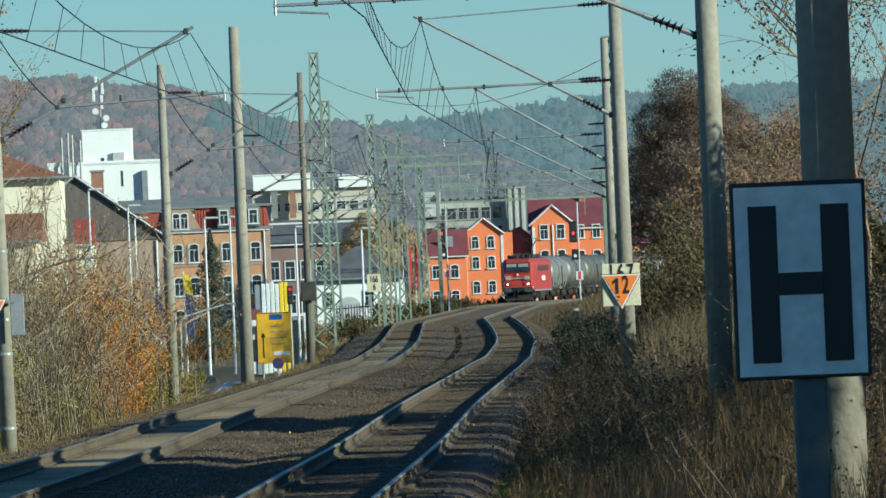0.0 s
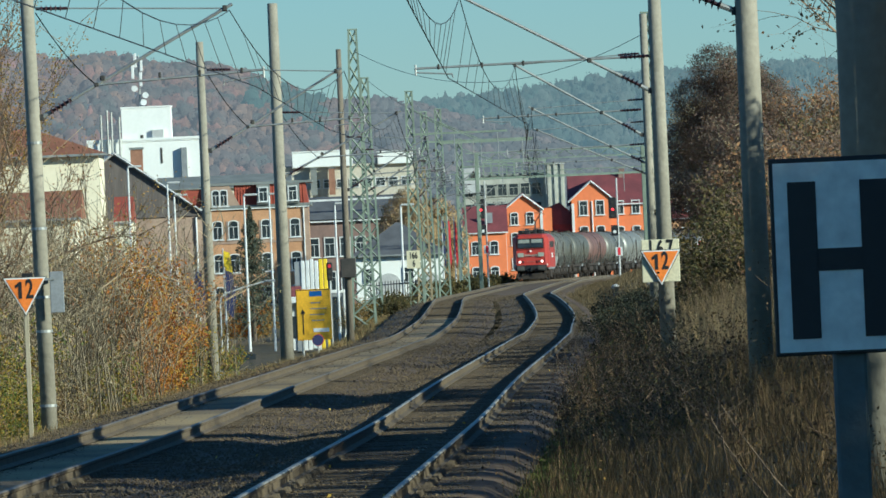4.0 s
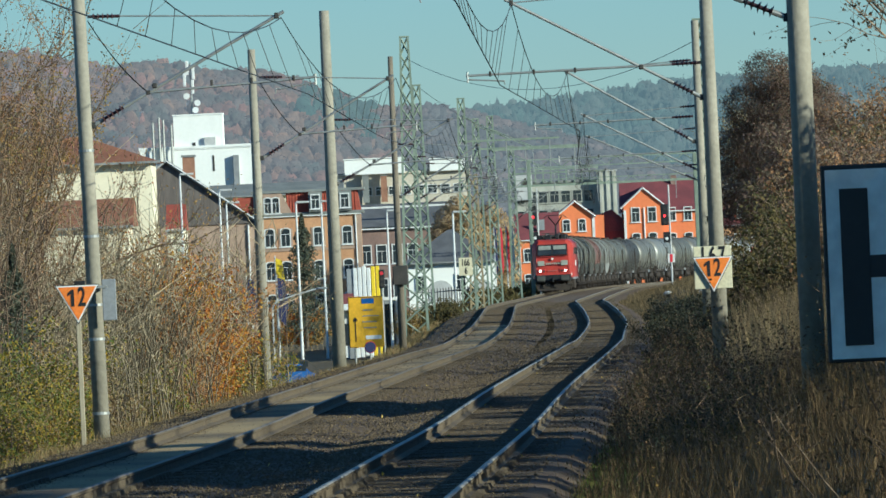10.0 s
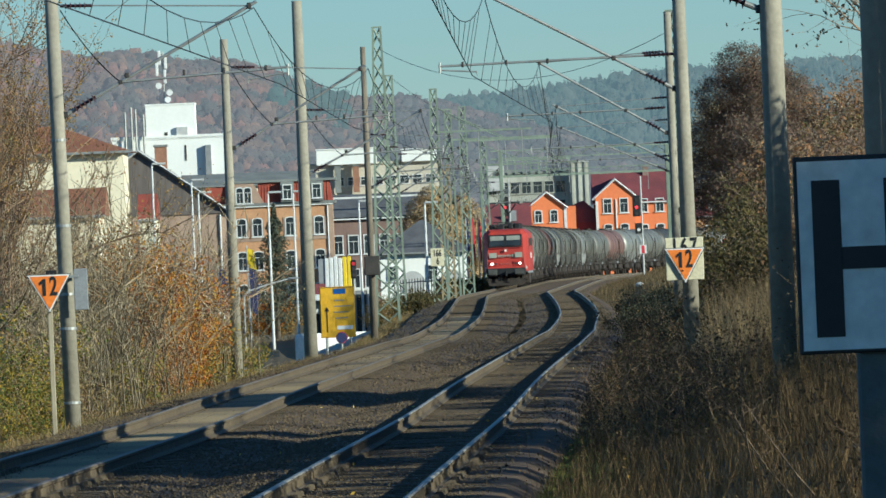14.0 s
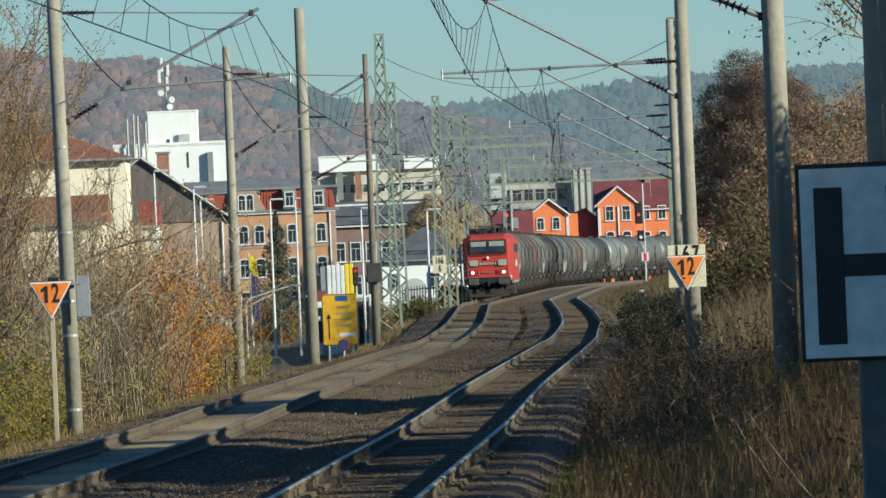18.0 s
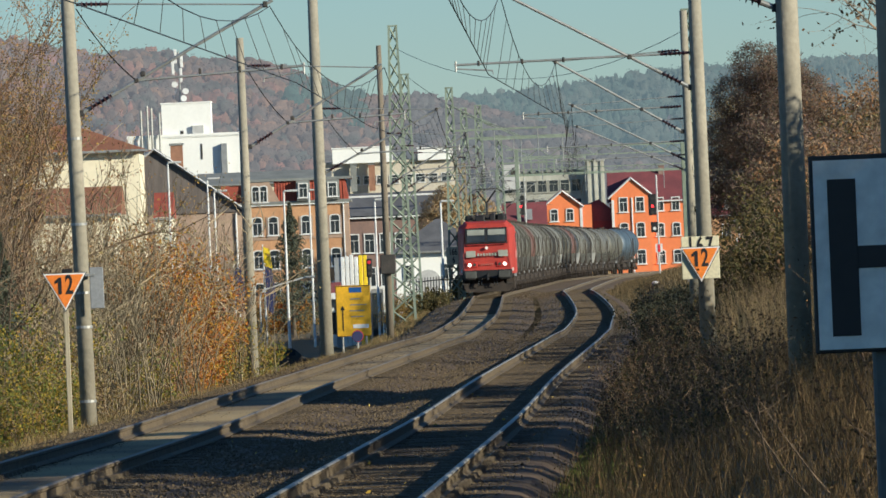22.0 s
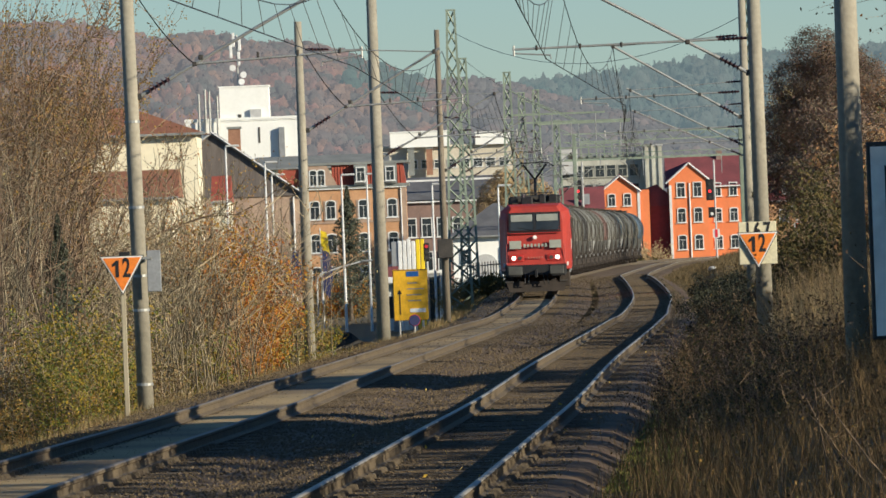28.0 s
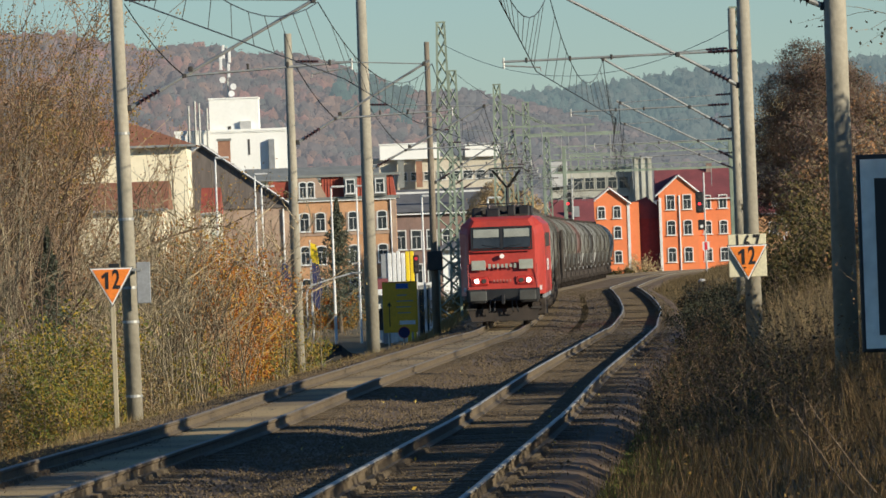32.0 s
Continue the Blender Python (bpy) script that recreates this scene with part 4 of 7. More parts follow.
for zc in (2.0, 5.2, 8.2):
    for xc in (-3.3, -1.35):
        window(b, xc, zc, 0.85, 1.6, zc < 8, y=-0.8)
    for xc in (1.0, 2.9):
        window(b, xc, zc - 0.1, 0.8, 1.45, zc < 8)
for xc in (-4.55, 4.55):
    part("corner_strip", box((xc, -0.85 if xc < 0 else -0.03, 4.4), (0.3, 0.1, 8.8)), M["white"], b)
part("downpipe", rod((-2.3, -0.9, 0), (-2.3, -0.9, 9), 0.09), M["white"], b)
chimney(b, 1.5, 5, 11.2)
b = house("orange_lean_house", "small orange house with a dark red roof and white strips", 10.3, 960, -2.2, 4.6, 8, 6.4, "orangewall", "darkredtile", "gable_x", 3.0, 0.25)
for zc in (1.7, 4.6):
    for xc in (-1.2, 0.9):
        window(b, xc, zc, 0.8, 1.4, True)
part("corner_strip", box((-2.15, -0.03, 3.2), (0.3, 0.1, 6.4)), M["white"], b)
part("roof_window", box((0.4, 0.9, 8.0), (0.9, 0.1, 1.2)), M["grey"], b)
b = house("brick_side_house", "low ochre brick house with a dark red roof and a dormer", 36.0, 1050, -1.5, 9.0, 9, 6.6, "brick", "darkredtile", "gable_x", 3.2, 0.3)
for xc in (-2.6, 0.2, 2.8):
    window(b, xc, 4.6, 0.9, 1.5)
dm = part("dormer", box((0.6, 1.2, 8.0), (1.6, 1.6, 1.7)), M["redtile"], b)
window(dm, 0.6, 8.0, 0.8, 1.1, y=0.38)

# low white depot with a dark roof beside the line
b = house("white_depot", "low white depot with a dark hipped roof", 0.3, 800, -4.4, 8.2, 11, 6.6, "whitewall", "slate", "hip", 3.0, 0.6)
for xc in (-2.9, 0.8):
    window(b, xc, 4.6, 0.9, 1.3)
for xc in (-1.1, 2.7):
    part("blank_arch", rod((xc, -0.02, 3.6), (xc, -0.06, 3.6), 1.2, seg=24), M["lightgrey"], b)

# ---- hills ----
def ridge(knots):
    k = np.array(knots)
    return lambda x: np.interp(x, k[:, 0], k[:, 1])


def hill(name, y0, y1, prof, label):
    xs = np.arange(-1400, 1401, 25.0)
    ts = np.linspace(0, 1, 14)
    v, f = [], []
    for t in ts:
        for x in xs:
            up = (1 - (1 - min(t / 0.75, 1)) ** 1.6) if t < 0.75 else 1 - ((t - 0.75) / 0.25) ** 2 * 0.6
            v.append((x, y0 + (y1 - y0) * t, -2.5 + float(prof(x)) * up + 1.5 * math.sin(x * 0.05 + t * 9)))
    m = len(xs)
    for i in range(len(ts) - 1):
        for j in range(m - 1):
            f.append((i * m + j, i * m + j + 1, (i + 1) * m + j + 1, (i + 1) * m + j))
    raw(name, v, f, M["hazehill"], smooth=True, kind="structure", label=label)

    def z_at(x, t):
        up = (1 - (1 - min(t / 0.75, 1)) ** 1.6)
        return -2.5 + float(prof(x)) * up
    return z_at


def woodmat(name, cols, emit, power):
    """Distant woods: patches of colour some tens of metres wide, with distance haze added as emission."""
    m = bpy.data.materials.new(name)
    m.use_nodes = True
    nt = m.node_tree
    b = nt.nodes["Principled BSDF"]
    b.inputs["Roughness"].default_value = 1.0
    tc, nz, geo = nt.nodes.new("ShaderNodeTexCoord"), nt.nodes.new("ShaderNodeTexNoise"), nt.nodes.new("ShaderNodeNewGeometry")
    nz.inputs["Scale"].default_value, nz.inputs["Detail"].default_value = 0.028, 5
    ramp = nt.nodes.new("ShaderNodeValToRGB")
    for i, c in enumerate(cols):
        e = ramp.color_ramp.elements[i] if i < 2 else ramp.color_ramp.elements.new(0.5)
        e.color = (*c, 1)
    for i, e in enumerate(ramp.color_ramp.elements):
        e.position = 0.30 + 0.42 * i / (len(cols) - 1)
    mr, hsv = nt.nodes.new("ShaderNodeMapRange"), nt.nodes.new("ShaderNodeHueSaturation")
    mr.inputs["To Min"].default_value, mr.inputs["To Max"].default_value = 0.94, 1.06
    nt.links.new(tc.outputs["Object"], nz.inputs["Vector"])
    nt.links.new(nz.outputs["Fac"], ramp.inputs["Fac"])
    nt.links.new(geo.outputs["Random Per Island"], mr.inputs["Value"])
    # finer random mottling of the value, a few metres across
    n3, m3, mul = nt.nodes.new("ShaderNodeTexNoise"), nt.nodes.new("ShaderNodeMapRange"), nt.nodes.new("ShaderNodeMath")
    n3.inputs["Scale"].default_value, n3.inputs["Detail"].default_value = 0.22, 5
    m3.inputs["From Min"].default_value, m3.inputs["From Max"].default_value = 0.3, 0.7
    m3.inputs["To Min"].default_value, m3.inputs["To Max"].default_value = 0.45, 1.5
    mul.operation = "MULTIPLY"
    nt.links.new(tc.outputs["Object"], n3.inputs["Vector"])
    nt.links.new(n3.outputs["Fac"], m3.inputs["Value"])
    nt.links.new(m3.outputs[0], mul.inputs[0])
    nt.links.new(mr.outputs[0], mul.inputs[1])
    nt.links.new(mul.outputs[0], hsv.inputs["Value"])
    nt.links.new(ramp.outputs[0], hsv.inputs["Color"])
    nt.links.new(hsv.outputs[0], b.inputs["Base Color"])
    # glow added to the trees to imitate haze
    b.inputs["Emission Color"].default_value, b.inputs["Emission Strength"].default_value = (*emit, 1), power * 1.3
    n2, bp = nt.nodes.new("ShaderNodeTexNoise"), nt.nodes.new("ShaderNodeBump")
    n2.inputs["Scale"].default_value, n2.inputs["Detail"].default_value = 0.9, 5
    bp.inputs["Strength"].default_value, bp.inputs["Distance"].default_value = 0.45, 1.0
    nt.links.new(tc.outputs["Object"], n2.inputs["Vector"])
    nt.links.new(n2.outputs["Fac"], bp.inputs["Height"])
    nt.links.new(bp.outputs[0], b.inputs["Normal"])
    tr, mix = nt.nodes.new("ShaderNodeBsdfTranslucent"), nt.nodes.new("ShaderNodeMixShader")
    mix.inputs[0].default_value = 0.12
    nt.links.new(hsv.outputs[0], tr.inputs["Color"])
    nt.links.new(b.outputs[0], mix.inputs[1])
    nt.links.new(tr.outputs[0], mix.inputs[2])
    nt.links.new(mix.outputs[0], nt.nodes["Material Output"].inputs["Surface"])
    return m


def woods(name, z_at, y0, y1, xr, n, cols, h0, h1, emit, power, label, conifer=0.0, cell=0.5, q=14, ts=(0.02, 0.76), seed=5):
    """Distant crowns on a slope: lumpy cores with many small ragged facets, joined."""
    rng = np.random.default_rng(seed)
    bm = bmesh.new()
    bmesh.ops.create_icosphere(bm, subdivisions=2, radius=1)
    S = np.array([v.co[:] for v in bm.verts])
    T = np.array([[v.index for v in f.verts] for f in bm.faces])
    bm.free()
    V, N, Fc, o = [], [], [], 0
    for _ in range(n):
        t = rng.uniform(*ts)
        x = rng.uniform(*xr)
        y, h, z = y0 + (y1 - y0) * t, rng.uniform(h0, h1), z_at(x, t)
        con = rng.random() < conifer
        w = h * (0.2 if con else 0.36)
        ph = rng.uniform(0, 6, 3)
        lump = 0.86 + 0.16 * np.sin(S[:, 0] * 4 + ph[0]) * np.cos(S[:, 1] * 4 + ph[1]) + 0.12 * np.sin(S[:, 2] * 6 + ph[2]) + rng.normal(0, 0.13, len(S))
        c = rng.normal(0, 1, (q, 3))
        c /= np.linalg.norm(c, axis=1)[:, None]
        R = np.concatenate([S * lump[:, None], c * rng.uniform(0.85, 1.2, (q, 1))])
        wide = w * ((1.15 - 0.85 * (R[:, 2] * 0.5 + 0.5)) if con else np.ones(len(R)))
        P = np.stack([x + R[:, 0] * wide, y + R[:, 1] * wide, z + h * 0.52 + R[:, 2] * h * 0.46], 1)
        nr = R / np.linalg.norm(R, axis=1)[:, None]
        k = len(S)
        V.append(P[:k])
        N.append(nr[:k])
        Fc.append(T + o)
        o += k
        a = rng.normal(0, 1, (q, 3))
        a *= (cell * rng.uniform(0.5, 1.2, q) / np.linalg.norm(a, axis=1))[:, None]
        b = np.cross(a, rng.normal(0, 1, (q, 3)))
        b *= (cell * 0.6 / (np.linalg.norm(b, axis=1) + 1e-9))[:, None]
        V.append(np.stack([P[k:] - a, P[k:] + b, P[k:] + a * 0.6], 1).reshape(-1, 3))
        N.append(np.repeat(nr[k:] + rng.normal(0, 0.15, (q, 3)), 3, axis=0))
        Fc.append(np.arange(3 * q).reshape(-1, 3) + o)
        o += 3 * q
    V, N, Fc = np.concatenate(V), np.concatenate(N) * 0.3 + (0.12, -0.5, 0.45), np.concatenate(Fc).astype(np.int32)
    me = bpy.data.meshes.new(name)
    me.vertices.add(len(V))
    me.vertices.foreach_set("co", V.ravel())
    me.loops.add(3 * len(Fc))
    me.loops.foreach_set("vertex_index", Fc.ravel())
    me.polygons.add(len(Fc))
    me.polygons.foreach_set("loop_start", np.arange(0, 3 * len(Fc), 3, dtype=np.int32))
    me.update()
    me.validate()
    me.polygons.foreach_set("use_smooth", [True] * len(me.polygons))
    me.normals_split_custom_set_from_vertices((N / np.linalg.norm(N, axis=1)[:, None]).tolist())
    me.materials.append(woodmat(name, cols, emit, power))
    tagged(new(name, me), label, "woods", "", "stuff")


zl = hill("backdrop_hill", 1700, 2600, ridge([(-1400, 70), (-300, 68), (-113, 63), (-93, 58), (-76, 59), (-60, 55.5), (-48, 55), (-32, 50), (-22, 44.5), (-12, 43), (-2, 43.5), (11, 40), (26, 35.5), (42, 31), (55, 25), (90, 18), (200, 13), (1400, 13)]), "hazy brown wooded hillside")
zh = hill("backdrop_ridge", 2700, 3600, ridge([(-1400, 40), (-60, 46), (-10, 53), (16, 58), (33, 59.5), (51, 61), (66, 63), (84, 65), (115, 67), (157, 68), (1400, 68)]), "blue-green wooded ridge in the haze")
RUSSET = [(0.05, 0.045, 0.042), (0.085, 0.06, 0.055), (0.135, 0.062, 0.048), (0.12, 0.075, 0.05), (0.07, 0.055, 0.05), (0.03, 0.042, 0.038)]
MAUVE = [(0.06, 0.055, 0.055), (0.075, 0.062, 0.06), (0.09, 0.066, 0.058), (0.065, 0.06, 0.056), (0.05, 0.052, 0.05)]
# emit colour and power set how much haze glow each wood gets
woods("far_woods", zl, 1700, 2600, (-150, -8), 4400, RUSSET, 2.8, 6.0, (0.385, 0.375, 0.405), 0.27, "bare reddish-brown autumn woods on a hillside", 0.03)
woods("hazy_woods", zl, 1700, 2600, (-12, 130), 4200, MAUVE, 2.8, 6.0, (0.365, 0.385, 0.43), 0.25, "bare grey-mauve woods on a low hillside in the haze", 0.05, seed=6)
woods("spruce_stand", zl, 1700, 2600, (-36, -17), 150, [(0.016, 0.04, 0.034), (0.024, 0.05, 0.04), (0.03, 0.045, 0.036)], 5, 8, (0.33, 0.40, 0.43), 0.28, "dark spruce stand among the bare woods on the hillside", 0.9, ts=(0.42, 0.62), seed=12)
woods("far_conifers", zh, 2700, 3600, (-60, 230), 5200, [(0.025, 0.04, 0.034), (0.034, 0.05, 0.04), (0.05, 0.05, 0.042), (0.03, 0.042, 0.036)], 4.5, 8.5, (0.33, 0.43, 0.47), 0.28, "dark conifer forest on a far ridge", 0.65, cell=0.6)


# ---- goods train ----
def loft(sections, close=True):
    """Rings of equal length joined into a skin; the ends are capped."""
    bm = bmesh.new()
    rings = [[bm.verts.new(p) for p in s] for s in sections]
    n = len(sections[0])
    for a, b in zip(rings, rings[1:]):
        for i in range(n):
            j = (i + 1) % n
            bm.faces.new((a[i], a[j], b[j], b[i]))
    bm.faces.new(rings[0][::-1])
    bm.faces.new(rings[-1])
    bmesh.ops.recalc_face_normals(bm, faces=bm.faces)
    return bm


def wheelset(ob, y, r=0.5, m="grime"):
    for s in (-1, 1):
        bm = rod((s * 0.68, y, r), (s * 0.82, y, r), r, seg=20)
        add_rod(bm, (s * 0.64, y, r), (s * 0.68, y, r), r + 0.03, seg=20)
        part("wheel", bm, M[m], ob)
    part("axle", rod((-0.9, y, r), (0.9, y, r), 0.08), M[m], ob)


def buffer_pair(ob, y, sgn, z=1.06):
    for s in (-1, 1):
        bf = part("buffer", rod((s * 0.875, y, z), (s * 0.875, y + sgn * 0.5, z), 0.11, seg=14), M["dark"], ob)
        part("buffer_plate", rod((s * 0.875, y + sgn * 0.5, z), (s * 0.875, y + sgn * 0.56, z), 0.24, 0.22, 18), M["dark"], bf)


def bogie(ob, y, base, r=0.5):
    bm = bmesh.new()
    for s in (-1, 1):
        prism_pts = [(-base / 2 - 0.35, 0.55), (base / 2 + 0.35, 0.55), (base / 2 + 0.3, 0.85), (0.5, 0.95), (-0.5, 0.95), (-base / 2 - 0.3, 0.85)]
        a = [bm.verts.new((s * 0.98, y + p, z)) for p, z in prism_pts]
        b = [bm.verts.new((s * 1.12, y + p, z)) for p, z in prism_pts]
        bm.faces.new(a), bm.faces.new(b[::-1])
        for i in range(6):
            j = (i + 1) % 6
            bm.faces.new((a[j], a[i], b[i], b[j]))
        for e in (-1, 1):
            add_rod(bm, (s * 1.1, y + e * base / 2, r), (s * 1.25, y + e * base / 2, r), 0.16, seg=10)
            add_rod(bm, (s * 1.05, y + e * base / 4, 0.6), (s * 1.05, y + e * base / 4, 0.95), 0.12, seg=8)
    add_box(bm, (0, y, 0.7), (2.1, 0.5, 0.3))
    bmesh.ops.recalc_face_normals(bm, faces=bm.faces)
    part("bogie_frame", bm, M["grime"], ob)
    for e in (-1, 1):
        wheelset(ob, y + e * base / 2, r)


def locomotive():
    ob = thing("electric_locomotive", (0, 0, 0), "red electric locomotive with lit headlamps and a raised pantograph", "locomotive")
    L = 9.1

    def ring(y, hw, zt, ht, z0=1.1):
        # half width at the side, shoulder height, roof half width
        return [(-hw, y, z0), (hw, y, z0), (hw, y, zt - 0.55), (hw * 0.965, y, zt - 0.30), (ht, y, zt), (-ht, y, zt), (-hw * 0.965, y, zt - 0.30), (-hw, y, zt - 0.55)]

    def nose(sgn):
        # from flat front to full width
        out = []
        for k, (dy, hw, zt, ht) in enumerate(((0.0, 1.17, 3.72, 0.95), (0.10, 1.25, 3.80, 1.02), (0.75, 1.49, 3.88, 1.10))):
            r = ring(sgn * (L - dy), hw, zt, ht)
            r = [(x, y - sgn * max(0, (z - 2.3)) * (0.33 if k < 2 else 0.1), z) for x, y, z in r]
            out.append(r)
        return out
    secs = nose(-1) + [ring(-4, 1.49, 3.88, 1.1), ring(4, 1.49, 3.88, 1.1)] + nose(1)[::-1]
    part("body", loft(secs), M["red"], ob, "glossy traffic-red body shell")
    part("roof_panel", box((0, 0, 3.9), (1.9, 15.0, 0.10), 0.03), M["grime"], ob, "dark soiled roof")
    up = 0.33

    def fp(z):  # the front plane
        return -(L - max(0, z - 2.3) * up)
    lean = Matrix.Rotation(-math.atan(up), 4, "X")
    for s in (-1, 1):
        w = part("windscreen", add_box(bmesh.new(), (s * 0.54, fp(3.11) - 0.03, 3.11), (0.98, 0.05, 0.74), 0.01, lean), M["glass"], ob, "dark windscreen pane")
        part("sun_blind", add_box(bmesh.new(), (s * 0.54, fp(3.30) - 0.075, 3.29), (0.90, 0.02, 0.30), 0, lean), M["blind"], w, "pale blind behind the top of the pane")
        part("wiper", rod((s * 0.12, fp(2.78) - 0.07, 2.78), (s * 0.70, fp(2.90) - 0.09, 2.90), 0.008, seg=4), M["black"], w)
        fr = bmesh.new()
        add_box(fr, (s * 0.54, fp(3.49) - 0.04, 3.50), (1.12, 0.05, 0.05))
        add_box(fr, (s * 0.54, fp(2.72) - 0.04, 2.71), (1.12, 0.05, 0.05))
        add_box(fr, (s * 1.06, fp(3.11) - 0.04, 3.11), (0.05, 0.05, 0.80), 0, lean)
        add_box(fr, (s * 0.025, fp(3.11) - 0.04, 3.11), (0.05, 0.05, 0.80), 0, lean)
        part("windscreen_frame", fr, M["black"], ob)
        part("white_panel", box((s * 0.84, -L - 0.02, 2.17), (0.50, 0.04, 0.34), 0.01), M["cabpanel"], ob, "pale grey front panel")
        hl = part("headlamp", rod((s * 0.92, -L - 0.05, 1.61), (s * 0.92, -L + 0.05, 1.61), 0.085, seg=18), M["lamp"], ob, "lit white headlamp")
        part("tail_lamp", rod((s * 0.66, -L - 0.03, 1.61), (s * 0.66, -L + 0.05, 1.61), 0.08, seg=14), M["dark"], ob)
        part("lamp_bezel", box((s * 0.80, -L + 0.02, 1.61), (0.62, 0.05, 0.30), 0.04), M["redside"], hl)
        part("step", box((s * 1.15, -L + 0.25, 0.62), (0.35, 0.3, 0.05)), M["dark"], ob)
        part("handrail", rod((s * 1.22, -L + 0.05, 1.25), (s * 1.22, -L + 0.02, 2.2), 0.018, seg=6), M["redside"], ob)
        part("white_mark", box((s * 1.30, -L + 0.28, 1.32), (0.16, 0.05, 0.16)), M["white"], ob)
        for yy in (-6.9, 6.9):
            part("cab_door", box((s * 1.49, yy, 2.25), (0.03, 0.75, 2.1), 0.01), M["redside"], ob)
            part("cab_window", box((s * 1.495, yy, 2.85), (0.03, 0.55, 0.75)), M["glass"], ob)
        for i in range(6):
            part("side_grille", box((s * 1.495, -4.6 + 1.84 * i, 3.0), (0.02, 1.4, 0.5)), M["dark"], ob)
        part("side_lettering_bar", box((s * 1.495, 0, 2.1), (0.02, 3.2, 0.4)), M["white"], ob)
        part("solebar", box((s * 1.42, 0, 1.05), (0.08, 16.5, 0.2)), M["grey"], ob)
        part("battery_box", box((s * 1.15, 0, 0.65), (0.5, 3.5, 0.75), 0.04), M["grime"], ob)
    part("top_lamp", rod((0, fp(2.47) - 0.05, 2.47), (0, fp(2.47) + 0.05, 2.47), 0.08, seg=16), M["toplamp"], ob, "pale top lamp")
    bm = bmesh.new()
    for i in range(7):
        add_box(bm, (-0.45 + 0.15 * i, -L - 0.02, 2.13), (0.09, 0.02, 0.12 if i % 2 else 0.16))
    part("front_lettering", bm, M["cabpanel"], ob, kind="stuff")
    bm = bmesh.new()
    for i in range(6):
        add_box(bm, (-0.30 + 0.115 * i, -L - 0.02, 1.61), (0.05, 0.02, 0.09))
    part("front_numbering", bm, M["fadedmark"], ob, kind="stuff")
    part("vent_strip", box((0.0, fp(2.68) - 0.012, 2.66), (2.1, 0.02, 0.05)), M["redside"], ob)
    part("buffer_beam", box((0, -L + 0.18, 1.10), (2.6, 0.44, 0.44), 0.03), M["black"], ob)
    for s in (-1, 1):
        part("crash_box", box((s * 0.93, -L - 0.05, 1.06), (0.62, 0.12, 0.48), 0.03), M["black"], ob)
        bf = part("buffer", rod((s * 0.875, -L, 1.06), (s * 0.875, -L - 0.5, 1.06), 0.12, seg=14), M["dark"], ob)
        part("buffer_plate", box((s * 0.875, -L - 0.53, 1.08), (0.60, 0.06, 0.36), 0.025), M["crashgrey"], bf, "rectangular grey buffer plate")
    buffer_pair(ob, L, 1)
    bm = rod((0, -L - 0.02, 1.05), (0, -L - 0.35, 1.05), 0.06)
    add_box(bm, (0, -L - 0.38, 0.95), (0.12, 0.1, 0.35), 0.02)
    part("coupling_hook", bm, M["black"], ob)
    for s in (-0.45, -0.3, 0.3, 0.45):
        bm = bmesh.new()
        pts = [(s, -L, 1.0), (s * 1.05, -L - 0.15, 0.75), (s * 1.08, -L - 0.15, 0.55), (s * 1.15, -L - 0.05, 0.5)]
        for a, b in zip(pts, pts[1:]):
            add_rod(bm, a, b, 0.025, seg=5)
        part("brake_hose", bm, M["black"], ob)
    bm = bmesh.new()
    prism(bm, [(-1.28, 0.62), (-1.15, 0.18), (1.15, 0.18), (1.28, 0.62)], -L + 0.15, -L + 0.3)
    part("rail_guard", bm, M["grime"], ob, "dirty grey snow plough")
    bogie(ob, -5.2, 2.6, 0.62)
    bogie(ob, 5.2, 2.6, 0.62)
    # roof gear and pantograph
    for y in (-6.6, -5.4, -2, 1.5, 5.0):
        eq = part("roof_insulator", rod((0.45, y, 3.95), (0.45, y, 4.3), 0.08, 0.05), M["insul"], ob)
        part("roof_insulator", rod((-0.45, y, 3.95), (-0.45, y, 4.3), 0.08, 0.05), M["insul"], ob)
    for y, s in ((-6.2, 0.9), (-4.4, 1.0), (0, 2.5), (5.6, 1.4)):
        part("roof_equipment", box((0, y, 4.08), (1.5, s, 0.30), 0.06), M["dark"], ob)
    for x, y, w, h in ((-0.85, -7.0, 0.35, 0.30), (0.8, -6.9, 0.4, 0.34), (-0.3, -7.3, 0.5, 0.26), (0.35, -7.2, 0.3, 0.36), (-0.95, -5.0, 0.3, 0.28), (0.95, -5.2, 0.3, 0.32), (0.0, -3.2, 0.9, 0.34)):
        part("roof_equipment", box((x, y, 3.86 + h / 2), (w, 0.6, h + 0.12), 0.05), M["black"], ob)
    part("roof_busbar", rod((-0.45, -6.6, 4.3), (-0.45, 5.0, 4.3), 0.03), M["dark"], ob)
    fold = bmesh.new()
    for s in (-1, 1):
        add_rod(fold, (s * 0.5, -5.8, 4.25), (s * 0.55, -3.9, 4.35), 0.03, seg=5)
    for y in (-5.95, -5.65):
        add_rod(fold, (-0.8, y, 4.34), (0.8, y, 4.34), 0.03, seg=5)
    part("folded_pantograph", fold, M["dark"], ob, "lowered pantograph")
    pg = part("pantograph_frame", box((0, 5.6, 4.22), (1.3, 1.5, 0.1)), M["dark"], ob)
    bm = rod((0, 5.0, 4.25), (0, 6.3, 4.95), 0.07, seg=6)
    part("lower_arm", bm, M["dark"], pg)
    bm = bmesh.new()
    add_rod(bm, (0, 6.3, 4.95), (-0.5, 5.3, 5.6), 0.045, seg=5)
